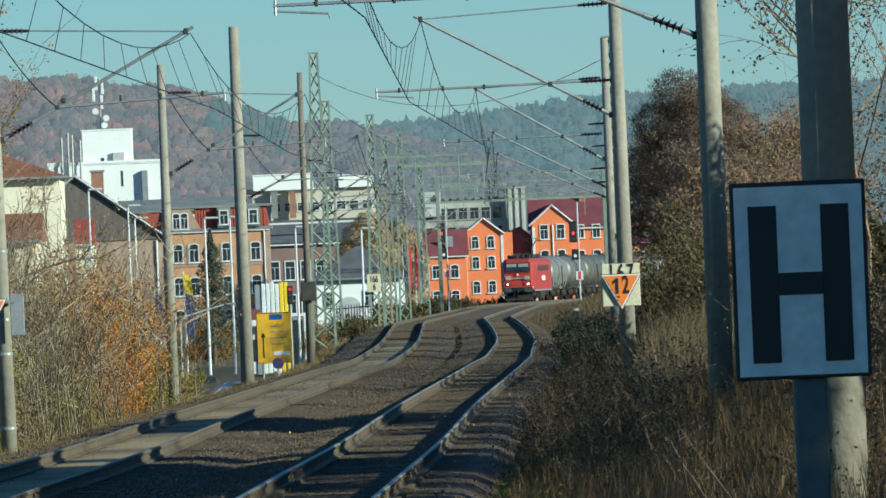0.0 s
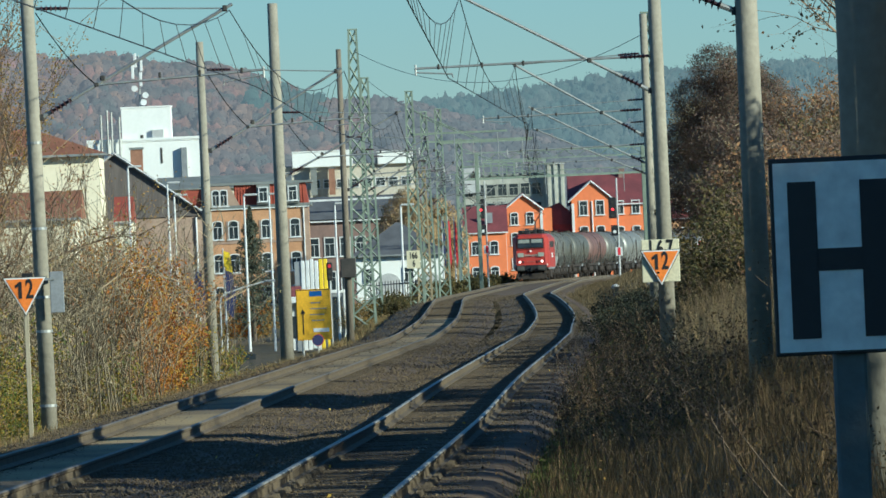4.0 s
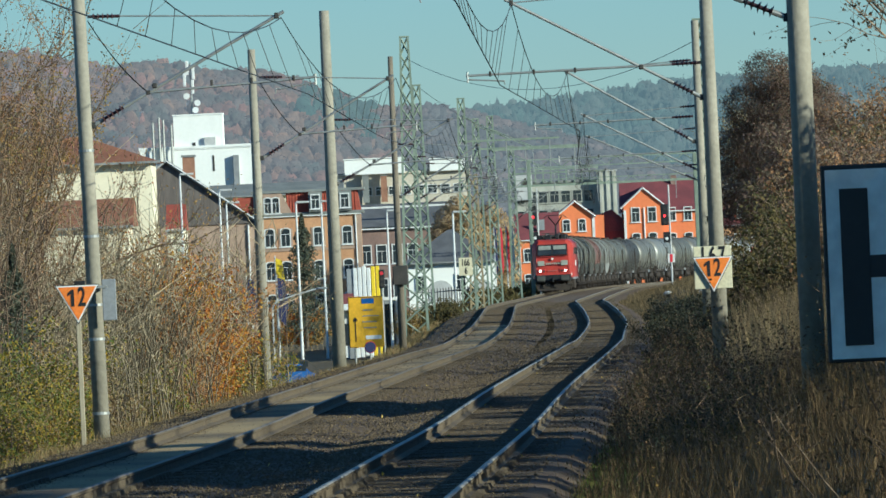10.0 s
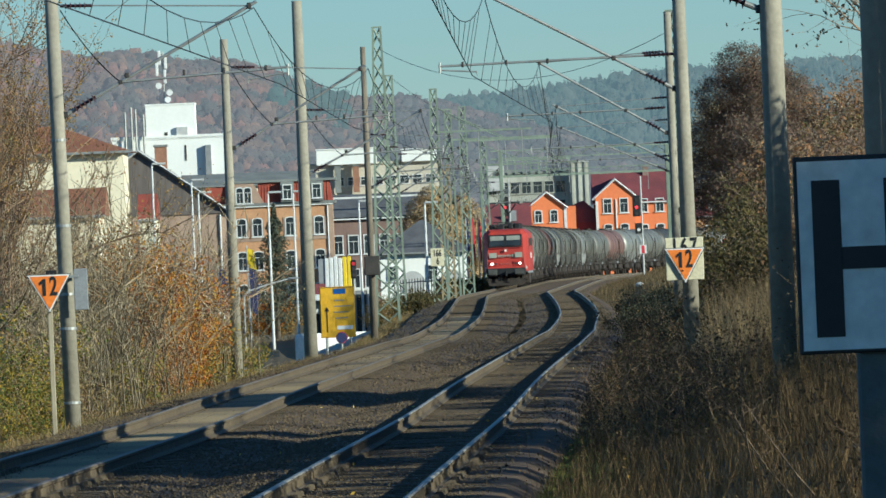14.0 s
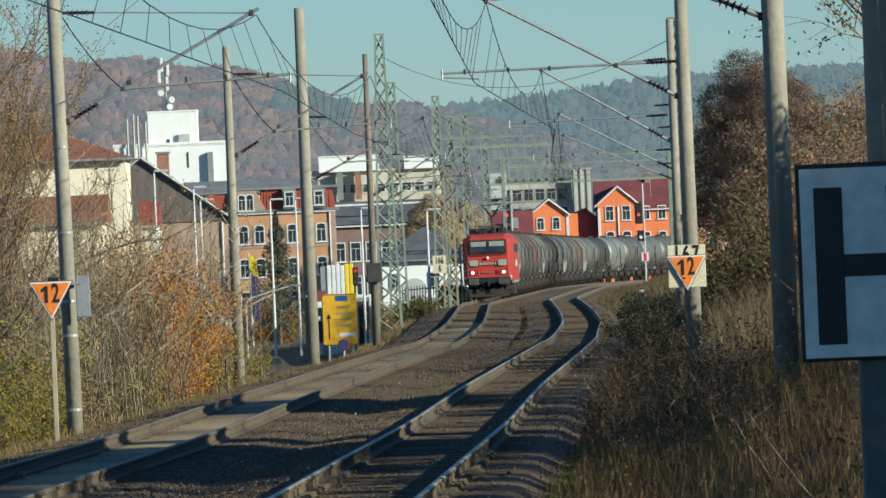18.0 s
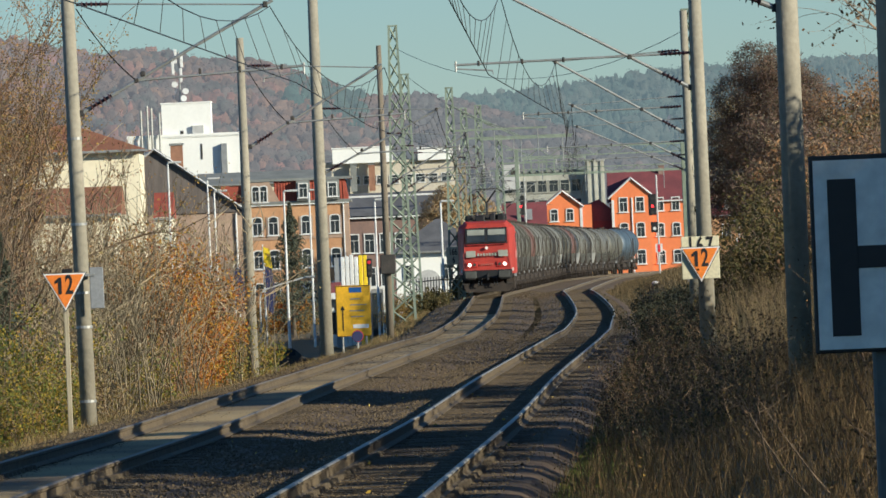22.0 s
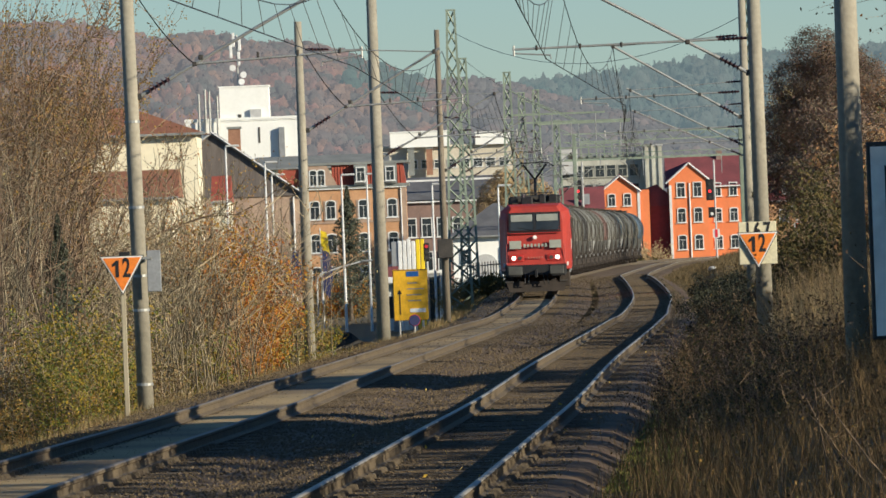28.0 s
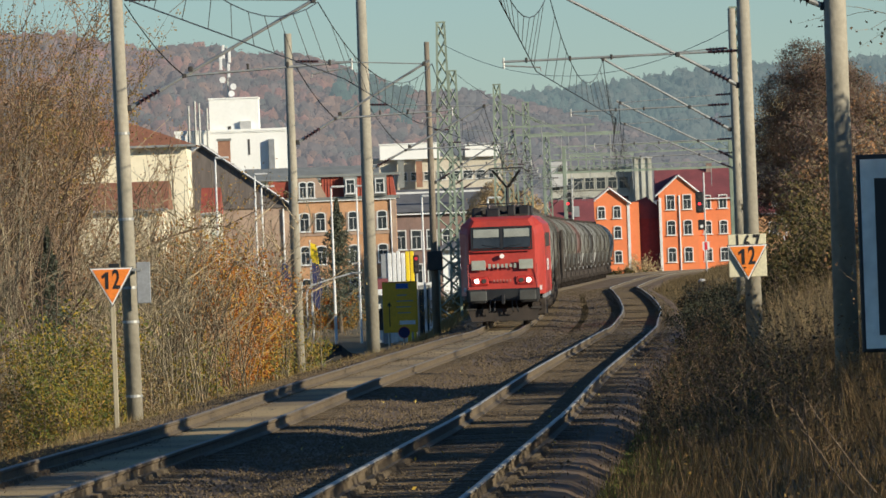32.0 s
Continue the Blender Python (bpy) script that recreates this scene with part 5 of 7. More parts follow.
    add_rod(bm, (0, 6.3, 4.95), (0.5, 5.3, 5.6), 0.045, seg=5)
    part("upper_arm", bm, M["dark"], pg)
    bm = bmesh.new()
    for y in (5.15, 5.4):
        add_rod(bm, (-0.6, y, 5.68), (0.6, y, 5.68), 0.03, seg=5)
        for s in (-1, 1):
            add_rod(bm, (s * 0.6, y, 5.68), (s * 0.85, y, 5.5), 0.025, seg=5)
    part("collector_head", bm, M["dark"], pg)
    return ob


def tank_wagon(tank, length, label, bands):
    ob = thing("tank_wagon", (0, 0, 0), label, "tank wagon", group="tank wagons of the goods train")
    half = length / 2 - 0.62
    R, zc, n = 1.46, 2.62, 28
    secs = []
    prof = [(-half + 0.25, 0.30), (-half + 0.32, 0.62), (-half + 0.45, 0.86), (-half + 0.65, 0.98), (-half + 0.85, 1.0), (half - 0.85, 1.0), (half - 0.65, 0.98), (half - 0.45, 0.86), (half - 0.32, 0.62), (half - 0.25, 0.30)]
    for y, k in prof:
        secs.append([(R * k * math.cos(2 * math.pi * i / n), y, zc + R * k * math.sin(2 * math.pi * i / n)) for i in range(n)])
    tk = part("tank", loft(secs), M[tank], ob, smooth=True)
    for k, y in enumerate(bands):
        rs = []
        for yy in (y * half - 0.06, y * half + 0.06):
            rs.append([((R + 0.035) * math.cos(2 * math.pi * i / n), yy, zc + (R + 0.035) * math.sin(2 * math.pi * i / n)) for i in range(n)])
        part("tank_band", loft(rs), M["grime" if k == 2 else tank], tk)
    bm = rod((0, 0, zc + R - 0.1), (0, 0, zc + R + 0.12), 0.32, seg=16)
    add_rod(bm, (0, 0, zc + R + 0.12), (0, 0, zc + R + 0.17), 0.36, seg=16)
    part("manhole", bm, M["grime"], ob)
    part("roof_walkway", box((0.0, 0, zc + R + 0.03), (0.4, half * 1.1, 0.04)), M["grime"], ob)
    for s in (-1, 1):
        part("solebar", box((s * 0.95, 0, 1.12), (0.12, 2 * half + 0.5, 0.24)), M["grime"], ob)
        for f in (-0.78, -0.46, -0.15, 0.15, 0.46, 0.78):
            part("side_stay", rod((s * 1.12, f * half, 1.15), (s * 1.33, f * half + 0.35, 1.98), 0.04, seg=5), M["zinc" if tank == "tank_light" else "crashgrey"], ob)
        for e in (-1, 1):
            part("cradle", box((s * 0.75, e * half * 0.62, 1.42), (0.5, 0.45, 0.5), 0.03), M["grime"], ob)
            bm = bmesh.new()
            add_rod(bm, (s * 0.3, e * (half - 0.35), 2.2), (s * 1.3, e * (half - 0.1), 1.2), 0.05, seg=5)
            add_rod(bm, (s * 1.3, e * (half - 0.1), 1.2), (s * 1.3, e * (half - 0.1), 2.1), 0.03, seg=5)
            part("end_stay", bm, M["grime"], ob)
        bm = bmesh.new()
        add_rod(bm, (s * 1.53, 0.25, 1.1), (s * 1.50, 0.25, 3.2), 0.025, seg=5)
        add_rod(bm, (s * 1.53, -0.25, 1.1), (s * 1.50, -0.25, 3.2), 0.025, seg=5)
        for i in range(7):
            add_rod(bm, (s * 1.53, -0.25, 1.2 + 0.3 * i), (s * 1.53, 0.25, 1.2 + 0.3 * i), 0.018, seg=4)
        part("ladder", bm, M["grime"], ob)
        part("brake_gear_box", box((s * 0.8, 0.8, 0.78), (0.5, 1.2, 0.4), 0.04), M["dark"], ob)
        part("data_panel", box((s * 1.04, half * 0.4, 1.1), (0.04, 0.8, 0.22)), M["yellow" if s < 0 else "grey"], ob)
    for e in (-1, 1):
        part("headstock", box((0, e * (half + 0.15), 1.1), (2.4, 0.2, 0.4), 0.02), M["grime"], ob)
        part("end_platform", box((0, e * (half - 0.1), 1.3), (2.3, 0.7, 0.05)), M["grime"], ob)
        buffer_pair(ob, e * (half + 0.2), e)
        bogie(ob, e * (half - 2.1), 1.8, 0.46)
        bm = bmesh.new()
        add_rod(bm, (-1.1, e * (half + 0.2), 1.3), (-1.1, e * (half + 0.2), 2.3), 0.025, seg=5)
        add_rod(bm, (-0.5, e * (half + 0.2), 1.3), (-0.5, e * (half + 0.2), 2.3), 0.025, seg=5)
        add_rod(bm, (-1.1, e * (half + 0.2), 2.3), (-0.5, e * (half + 0.2), 2.3), 0.025, seg=5)
        part("end_rail", bm, M["yellow"], ob)
    return ob


WAGONS = [("tank_" + m, ln) for m, ln in zip("light grey olive olive red grey light grey olive dark grey light olive grey red light grey dark light olive grey olive blue".split(),
                                             [14.0, 13.4, 13.4, 15.2, 14.0, 13.4, 14.0, 13.4, 15.2, 14.0, 13.4, 13.4, 14.0] * 2)]
WORDS = {"tank_light": "light grey", "tank_olive": "grimy olive-grey", "tank_dark": "near-black", "tank_grey": "dirty grey", "tank_red": "faded red", "tank_blue": "blue"}
LOCO = locomotive()
TRAIN = [(LOCO, 18.9, 5.2)]
for i, (m, ln) in enumerate(WAGONS):
    bands = [(-0.78, -0.55, -0.3, -0.06, 0.18, 0.42, 0.66), (-0.75, -0.45, -0.15, 0.15, 0.45, 0.75), (-0.7, -0.35, 0.0, 0.35, 0.7)][i % 3]
    TRAIN.append((tank_wagon(m, ln, WORDS[m] + " four-axle tank wagon with ladders and ribbed bands", bands), ln, ln / 2 - 2.7))

AY = np.arange(0.0, 1400.0, 1.0)
AS = np.concatenate([[0], np.cumsum(np.hypot(np.diff(AY), np.diff(XL(AY))))])


def on_line(s):
    y = float(np.interp(s, AS, AY))
    return Vector((float(XL(y)), y, float(ZR(y))))


def vehicle_pose(s, pivot):
    a, b = on_line(s - pivot), on_line(s + pivot)
    d = (b - a).normalized()
    side = d.cross(Vector((0, 0, 1))).normalized()
    up = side.cross(d)
    m = Matrix((side, d, up)).transposed().to_4x4()
    m.translation = (a + b) / 2
    return m




# ---- plants ----
def tubes(segs, sides=3):
    """Tapered tubes from rows of (start, end, r0, r1)."""
    V, Fc = [], []
    for p0, p1, r0, r1 in segs:
        d = p1 - p0
        ln = np.linalg.norm(d)
        if ln < 1e-6:
            continue
        d = d / ln
        u = np.cross(d, (0.3, 0.8, 0.52))
        u /= np.linalg.norm(u) + 1e-9
        w = np.cross(d, u)
        o = len(V)
        for p, r in ((p0, r0), (p1, r1)):
            for i in range(sides):
                a = 2 * math.pi * i / sides
                V.append(tuple(p + r * (math.cos(a) * u + math.sin(a) * w)))
        for i in range(sides):
            j = (i + 1) % sides
            Fc.append((o + i, o + j, o + sides + j, o + sides + i))
    return V, Fc


def leaf_quads(pts, size, rng, droop=0.0):
    V, Fc = [], []
    n = len(pts)
    if not n:
        return V, Fc
    a = rng.normal(0, 1, (n, 3))
    a[:, 2] -= droop
    a /= np.linalg.norm(a, axis=1)[:, None]
    b = np.cross(a, rng.normal(0, 1, (n, 3)))
    b /= np.linalg.norm(b, axis=1)[:, None] + 1e-9
    s = size * rng.uniform(0.6, 1.3, (n, 1))
    P = np.asarray(pts)
    Q = np.stack([P - a * s, P + b * s * 0.55, P + a * s, P - b * s * 0.55], 1).reshape(-1, 3)
    V = [tuple(q) for q in Q]
    Fc = [(4 * i, 4 * i + 1, 4 * i + 2, 4 * i + 3) for i in range(n)]
    return V, Fc


def grow(rng, start, dirn, length, radius, level, out, tips, spread, up, kids):
    n = 4
    p, d = np.array(start, float), np.array(dirn, float)
    pts = [p]
    for i in range(n):
        d = d + rng.normal(0, 0.13, 3) + np.array((0, 0, up * 0.12))
        d /= np.linalg.norm(d)
        q = p + d * length / n
        out.append((level, p, q, radius * (1 - 0.75 * i / n), radius * (1 - 0.75 * (i + 1) / n)))
        p = q
        pts.append(p)
        if level >= 2:
            tips.append(p)
    if level < len(kids):
        for k in range(kids[level]):
            t = rng.uniform(0.25, 1.0) if level else rng.uniform(0.35, 1.0)
            i = min(int(t * n), n - 1)
            s = pts[i] + (pts[i + 1] - pts[i]) * (t * n - i)
            c = rng.normal(0, 1, 3)
            c -= d * (c @ d)
            c /= np.linalg.norm(c)
            nd = d * (1 - spread) + c * spread
            nd[2] += 0.15
            nd /= np.linalg.norm(nd)
            grow(rng, s, nd, length * rng.uniform(0.42, 0.68) * (1.15 - 0.5 * t), radius * 0.5, level + 1, out, tips, spread, up, kids)




def tree(name, label, category, x, y, h, seed, kids=(9, 6, 4), spread=0.62, trunk=0.16, leaves=4000, size=0.1, leaf=None, bark="bark", group="", tight=0.35, clear=0.0, canopy=None):
    rng = np.random.default_rng(seed)
    z0 = float(ground_z(np.array(float(x)), np.array(float(y)))) - 0.1
    ob = thing(name, (x, y, z0), label, category, group=group)
    out, tips = [], []
    grow(rng, (0, 0, 0), (0, 0, 1), h * 0.78, trunk, 0, out, tips, spread, 0.6, kids)
    fine = "finetwig" if bark == "finetwig" else "twig"
    for nm, lv in (("trunk", (0,)), ("limb", (1,)), ("twig_crown", (2, 3, 4))):
        segs = [(a, b, r0, r1) for l, a, b, r0, r1 in out if l in lv]
        if segs:
            V, Fc = tubes(segs, 6 if lv == (0,) else 3)
            raw(nm, V, Fc, M[bark if lv != (2, 3, 4) else fine], ob, kind="stuff" if lv != (0,) else "")
    if leaves and tips:
        T = np.array(tips)
        T = T[T[:, 2] > clear * h]
        P = T[rng.integers(0, len(T), leaves)] + rng.normal(0, tight, (leaves, 3))
        if canopy:
            # an uneven dense crown of leaf clusters: middle height, half width, half height, clusters
            cz, rx, rz, k = canopy
            c = rng.normal(0, 1, (k, 3))
            c *= (rng.uniform(0.35, 1.0, k) ** 0.5 / np.linalg.norm(c, axis=1))[:, None]
            c[:, :2] *= (1 - 0.35 * np.clip(c[:, 2], 0, 1))[:, None]
            Q = c * (rx, rx, rz) + (0, 0, cz)
            P = Q[rng.integers(0, k, leaves)] + rng.normal(0, 1, (leaves, 3)) * tight
        V, Fc = leaf_quads(P, size, rng, 0.3)
        raw("crown", V, Fc, leaf, ob, kind="stuff")
    return ob


def shrub(name, label, x, y, h, width, seed, stems=16, twigs=5, leaves=500, size=0.06, leaf=None, twig="twig", lean=0.25, r=0.018):
    rng = np.random.default_rng(seed)
    z0 = float(ground_z(np.array(float(x)), np.array(float(y)))) - 0.05
    ob = thing(name, (x, y, z0), label, "shrub", group="shrubs")
    segs, tw, tips = [], [], []
    for _ in range(stems):
        p = np.array((rng.normal(0, width * 0.28), rng.normal(0, width * 0.28), 0.0))
        d = np.array((rng.normal(0, lean), rng.normal(0, lean), 1.0))
        d /= np.linalg.norm(d)
        hh = h * rng.uniform(0.55, 1.0)
        n = 6
        for i in range(n):
            d = d + rng.normal(0, 0.09, 3)
            d /= np.linalg.norm(d)
            q = p + d * hh / n
            segs.append((p, q, r * (1 - 0.8 * i / n), r * (1 - 0.8 * (i + 1) / n)))
            if i >= 1:
                for _ in range(rng.integers(0, twigs + 1)):
                    c = np.array((rng.normal(0, 0.75), rng.normal(0, 0.75), rng.uniform(0.2, 1.2)))
                    c /= np.linalg.norm(c)
                    ln = h * rng.uniform(0.06, 0.2)
                    a = p + (q - p) * rng.random()
                    m = a + c * ln * 0.5
                    c2 = c + rng.normal(0, 0.3, 3) + (0, 0, 0.2)
                    e = m + c2 * ln * 0.5
                    tw += [(a, m, r * 0.42, r * 0.3), (m, e, r * 0.3, r * 0.14)]
                    tips += [m, e, e]
            p = q
        tips.append(p)
    V, Fc = tubes(segs)
    raw("branchwork", V, Fc, M[twig], ob, kind="stuff")
    V, Fc = tubes(tw)
    raw("twiggery", V, Fc, M[twig], ob, kind="stuff")
    if leaves and leaf:
        T = np.array(tips)
        P = T[rng.integers(0, len(T), leaves)] + rng.normal(0, 0.10, (leaves, 3))
        P[:, 2] = np.maximum(P[:, 2], 0.05)
        V, Fc = leaf_quads(P, size, rng, 0.3)
        raw("foliage", V, Fc, leaf, ob, kind="stuff")
    return ob


def grass(name, label, xf, q0, q1, y0, y1, n, h0, h1, cols, seed, width=0.012, clump=0.5, dense=None):
    rng = np.random.default_rng(seed)
    m = n // 14
    t = rng.random(m)
    cy = y0 + (y1 - y0) * t ** 1.25
    cq = rng.uniform(q0, q1, m)
    hs = rng.uniform(h0, h1, m)
    i = rng.integers(0, m, n)
    y = cy[i] + rng.normal(0, clump * 0.5, n)
    x = xf(y) + cq[i] + rng.normal(0, clump * 0.35, n)
    z = ground_z(x, y) - 0.03
    h = hs[i] * rng.uniform(0.5, 1.1, n)
    ang = rng.uniform(0, math.pi, n)
    wx, wy = np.cos(ang) * width, np.sin(ang) * width
    lx, ly = rng.normal(0, 0.28, n) * h, rng.normal(0, 0.28, n) * h
    V = np.empty((n, 3, 3))
    V[:, 0] = np.stack([x - wx, y - wy, z], 1)
    V[:, 1] = np.stack([x + wx, y + wy, z], 1)
    V[:, 2] = np.stack([x + lx, y + ly, z + h * 0.97], 1)
    Fc = np.arange(3 * n).reshape(-1, 3).tolist()
    raw(name, V.reshape(-1, 3).tolist(), Fc, leafmat(name + "_blades", cols, thin=0.3), kind="stuff", label=label, category="grass")


LF = dict(
    brown=leafmat("withered_leaves", [(0.24, 0.16, 0.07), (0.32, 0.21, 0.09), (0.18, 0.13, 0.06), (0.30, 0.24, 0.09)]),
    ochre=leafmat("ochre_leaves", [(0.42, 0.25, 0.05), (0.34, 0.19, 0.05), (0.28, 0.18, 0.06), (0.24, 0.20, 0.06)]),
    orange=leafmat("orange_leaves", [(0.50, 0.18, 0.02), (0.42, 0.14, 0.02), (0.52, 0.26, 0.03), (0.26, 0.06, 0.02), (0.55, 0.33, 0.04)]),
    russet=leafmat("russet_bramble_leaves", [(0.10, 0.058, 0.028), (0.15, 0.085, 0.038), (0.065, 0.045, 0.022), (0.19, 0.115, 0.05), (0.05, 0.045, 0.018)]),
    # near-black leaf colour carries the shade over the verge bushes
    shadedark=leafmat("shade_dark_leaves", [(0.022, 0.026, 0.012), (0.032, 0.036, 0.015), (0.042, 0.038, 0.016), (0.018, 0.020, 0.010)], thin=0.1),
    yellowgreen=leafmat("yellow_green_leaves", [(0.18, 0.19, 0.03), (0.30, 0.24, 0.03), (0.11, 0.14, 0.03), (0.36, 0.24, 0.02)]),
    olive=leafmat("dark_olive_leaves", [(0.075, 0.07, 0.020), (0.105, 0.085, 0.024), (0.14, 0.098, 0.026), (0.065, 0.055, 0.020)]),
    beech=leafmat("red_brown_leaves", [(0.19, 0.125, 0.095), (0.21, 0.13, 0.098), (0.175, 0.13, 0.09), (0.165, 0.135, 0.088), (0.23, 0.145, 0.105)], thin=0.35, sieve=0.22),
    rust=leafmat("rusty_leaves", [(0.32, 0.16, 0.07), (0.26, 0.14, 0.065), (0.36, 0.19, 0.08), (0.22, 0.14, 0.07)]),
    tan=leafmat("tawny_leaves", [(0.58, 0.42, 0.23), (0.53, 0.38, 0.20), (0.62, 0.45, 0.25), (0.48, 0.35, 0.18)], thin=0.3),
    spruce=leafmat("spruce_needles", [(0.085, 0.10, 0.07), (0.105, 0.12, 0.08), (0.13, 0.135, 0.095)], sieve=0.2),
)

# scrub on the left bank
rng5 = random.Random(11)
for i in range(46):
    y = 172 + 95 * (i / 46) + rng5.uniform(-4, 4)
    d = rng5.uniform(4.4, 9.5)
    x = float(XL(y)) - d
    uu = 784 + 14959 * x / y
    if uu > 415:
        continue
    tall = 1.0 + 0.85 * min(1, max(0, (d - 4.5) / 4.5))
    h = rng5.uniform(4.4, 6.6) * tall * (0.82 if uu > 120 else 1.0) * (1.0 if y < 225 else 0.85)
    kind = rng5.choice(["brown", "brown", "ochre", "brown", "rust"])
    shrub("bare_shrub", "leafless upright shrub with a few withered leaves on the bank", x, y, h, 1.9, 100 + i, stems=24, twigs=2, leaves=rng5.choice([120, 220, 380]), size=0.04, leaf=LF[kind], twig="scrubtwig", lean=0.10, r=0.019)
for i, (x, y, h) in enumerate(((-10.6, 180, 11.0), (-9.9, 184, 10.5), (-9.3, 190, 10.0), (-11.4, 186, 11.5), (-10.6, 196, 10.0), (-11.2, 200, 9.5), (-9.6, 206, 6.6), (-8.4, 214, 5.8))):
    tree("young_tree", "slim multi-branched tree, nearly leafless with some rusty leaves", "tree", x, y, h, 300 + i, kids=(13, 7, 4), spread=0.42, trunk=0.055, leaves=6500 if i < 6 else 1500, size=0.032, leaf=LF["rust" if i % 2 else "ochre"], bark="finetwig", group="young trees", tight=0.07)
for i, (x, y, h, c) in enumerate(((-6.5, 200, 4.7, "orange"), (-6.5, 203, 4.5, "orange"), (-6.8, 207, 4.6, "orange"), (-6.9, 211, 4.2, "orange"), (-6.9, 209, 4.4, "rust"), (-6.2, 223, 2.6, "ochre"), (-6.6, 208, 2.8, "orange"), (-8.4, 168, 3.6, "yellowgreen"), (-9.3, 170, 3.8, "ochre"),
                                  (-8.3, 172, 2.2, "ochre"), (-9.1, 164, 2.0, "ochre"), (-5.4, 226, 1.8, "yellowgreen"), (-14.2, 709, 4.4, "ochre"), (-12.5, 702, 4.5, "orange"), (-11.0, 702, 4.2, "ochre"), (-15.6, 718, 4.2, "ochre"))):
    words = {"orange": "shrub in bright orange autumn leaf", "ochre": "shrub in ochre autumn leaf", "yellowgreen": "shrub with yellow and green leaves", "rust": "shrub in rusty red-brown autumn leaf"}[c]
    far = y > 500
    shrub("autumn_shrub", words + " on the bank", x, y, h, 1.6 if not far else 3.0, 500 + i, stems=12 if far else 18, twigs=6, leaves=(11000 if c == "orange" else 7000) if not far else 4200, size=0.036 if not far else 0.09, leaf=LF[c], lean=0.3)

for i, (x, y, h) in enumerate(((-11.2, 182, 10.2), (-10.4, 187, 9.6), (-10.9, 193, 9.4), (-12.0, 196, 10.0), (-9.9, 199, 8.0), (-11.8, 204, 9.2), (-10.6, 210, 8.0), (-12.6, 188, 10.6), (-10.8, 176, 11.6), (-11.6, 180, 12.2), (-10.2, 172, 10.8), (-12.2, 184, 12.4))):
    shrub("tall_bare_shrub", "tall upright leafless shrub with fine red-brown twigs", x, y, h, 2.0, 1600 + i, stems=26, twigs=4, leaves=500, size=0.03, leaf=LF["rust"], twig="finetwig" if i % 3 else "scrubtwig", lean=0.12, r=0.02)
for i in range(19):
    y = 190 + 0.95 * i
    x = -9.2 + 0.105 * i + rng5.uniform(-0.3, 0.3)
    shrub("bare_shrub", "tall leafless shrub with pale crossing twigs on the bank", x, y, rng5.uniform(6.2, 8.0), 1.6, 2100 + i, stems=13, twigs=5, leaves=160, size=0.03, leaf=LF["rust"], twig="twig" if i % 2 else "scrubtwig", lean=0.24, r=0.032)
# right-hand verge
for i in range(38):
    y = 60 + 6.5 * i + rng5.uniform(-3, 3)
    q = rng5.uniform(3.4, 7.5)
    shrub("bramble_bush", "low dark tangle of bramble and dead stalks", float(XR(y)) + q, y, rng5.uniform(1.2, 2.1), 1.7, 700 + i, stems=18, twigs=4, leaves=2000, size=0.017, leaf=LF[rng5.choice(["olive", "russet", "russet"])], twig="finetwig", lean=0.45, r=0.008)
for i, (x, y, h, c) in enumerate(((8.1, 205, 2.6, "olive"), (8.8, 214, 3.0, "olive"), (9.6, 222, 3.6, "olive"), (10.8, 226, 4.8, "beech"), (11.6, 232, 5.4, "beech"), (12.6, 238, 5.8, "beech"), (13.8, 244, 6.2, "rust"), (11.2, 250, 4.6, "olive"),
                                  (12.4, 262, 5.0, "olive"), (11.8, 276, 4.6, "olive"), (12.4, 292, 4.4, "olive"), (12.6, 308, 4.2, "olive"), (9.9, 196, 4.0, "rust"))):
    shrub("hedge_shrub", {"yellowgreen": "yellow-green leafy hedge shrub", "olive": "dark olive hedge shrub", "ochre": "ochre twiggy hedge shrub", "rust": "rusty brown twiggy hedge shrub", "beech": "red-brown twiggy hedge shrub"}[c] + " above the line", x, y, h, 2.6, 800 + i,
          stems=26, twigs=5, leaves=6500 if y > 245 else 4000, size=0.055, leaf=LF[c], twig="finetwig", lean=0.32)
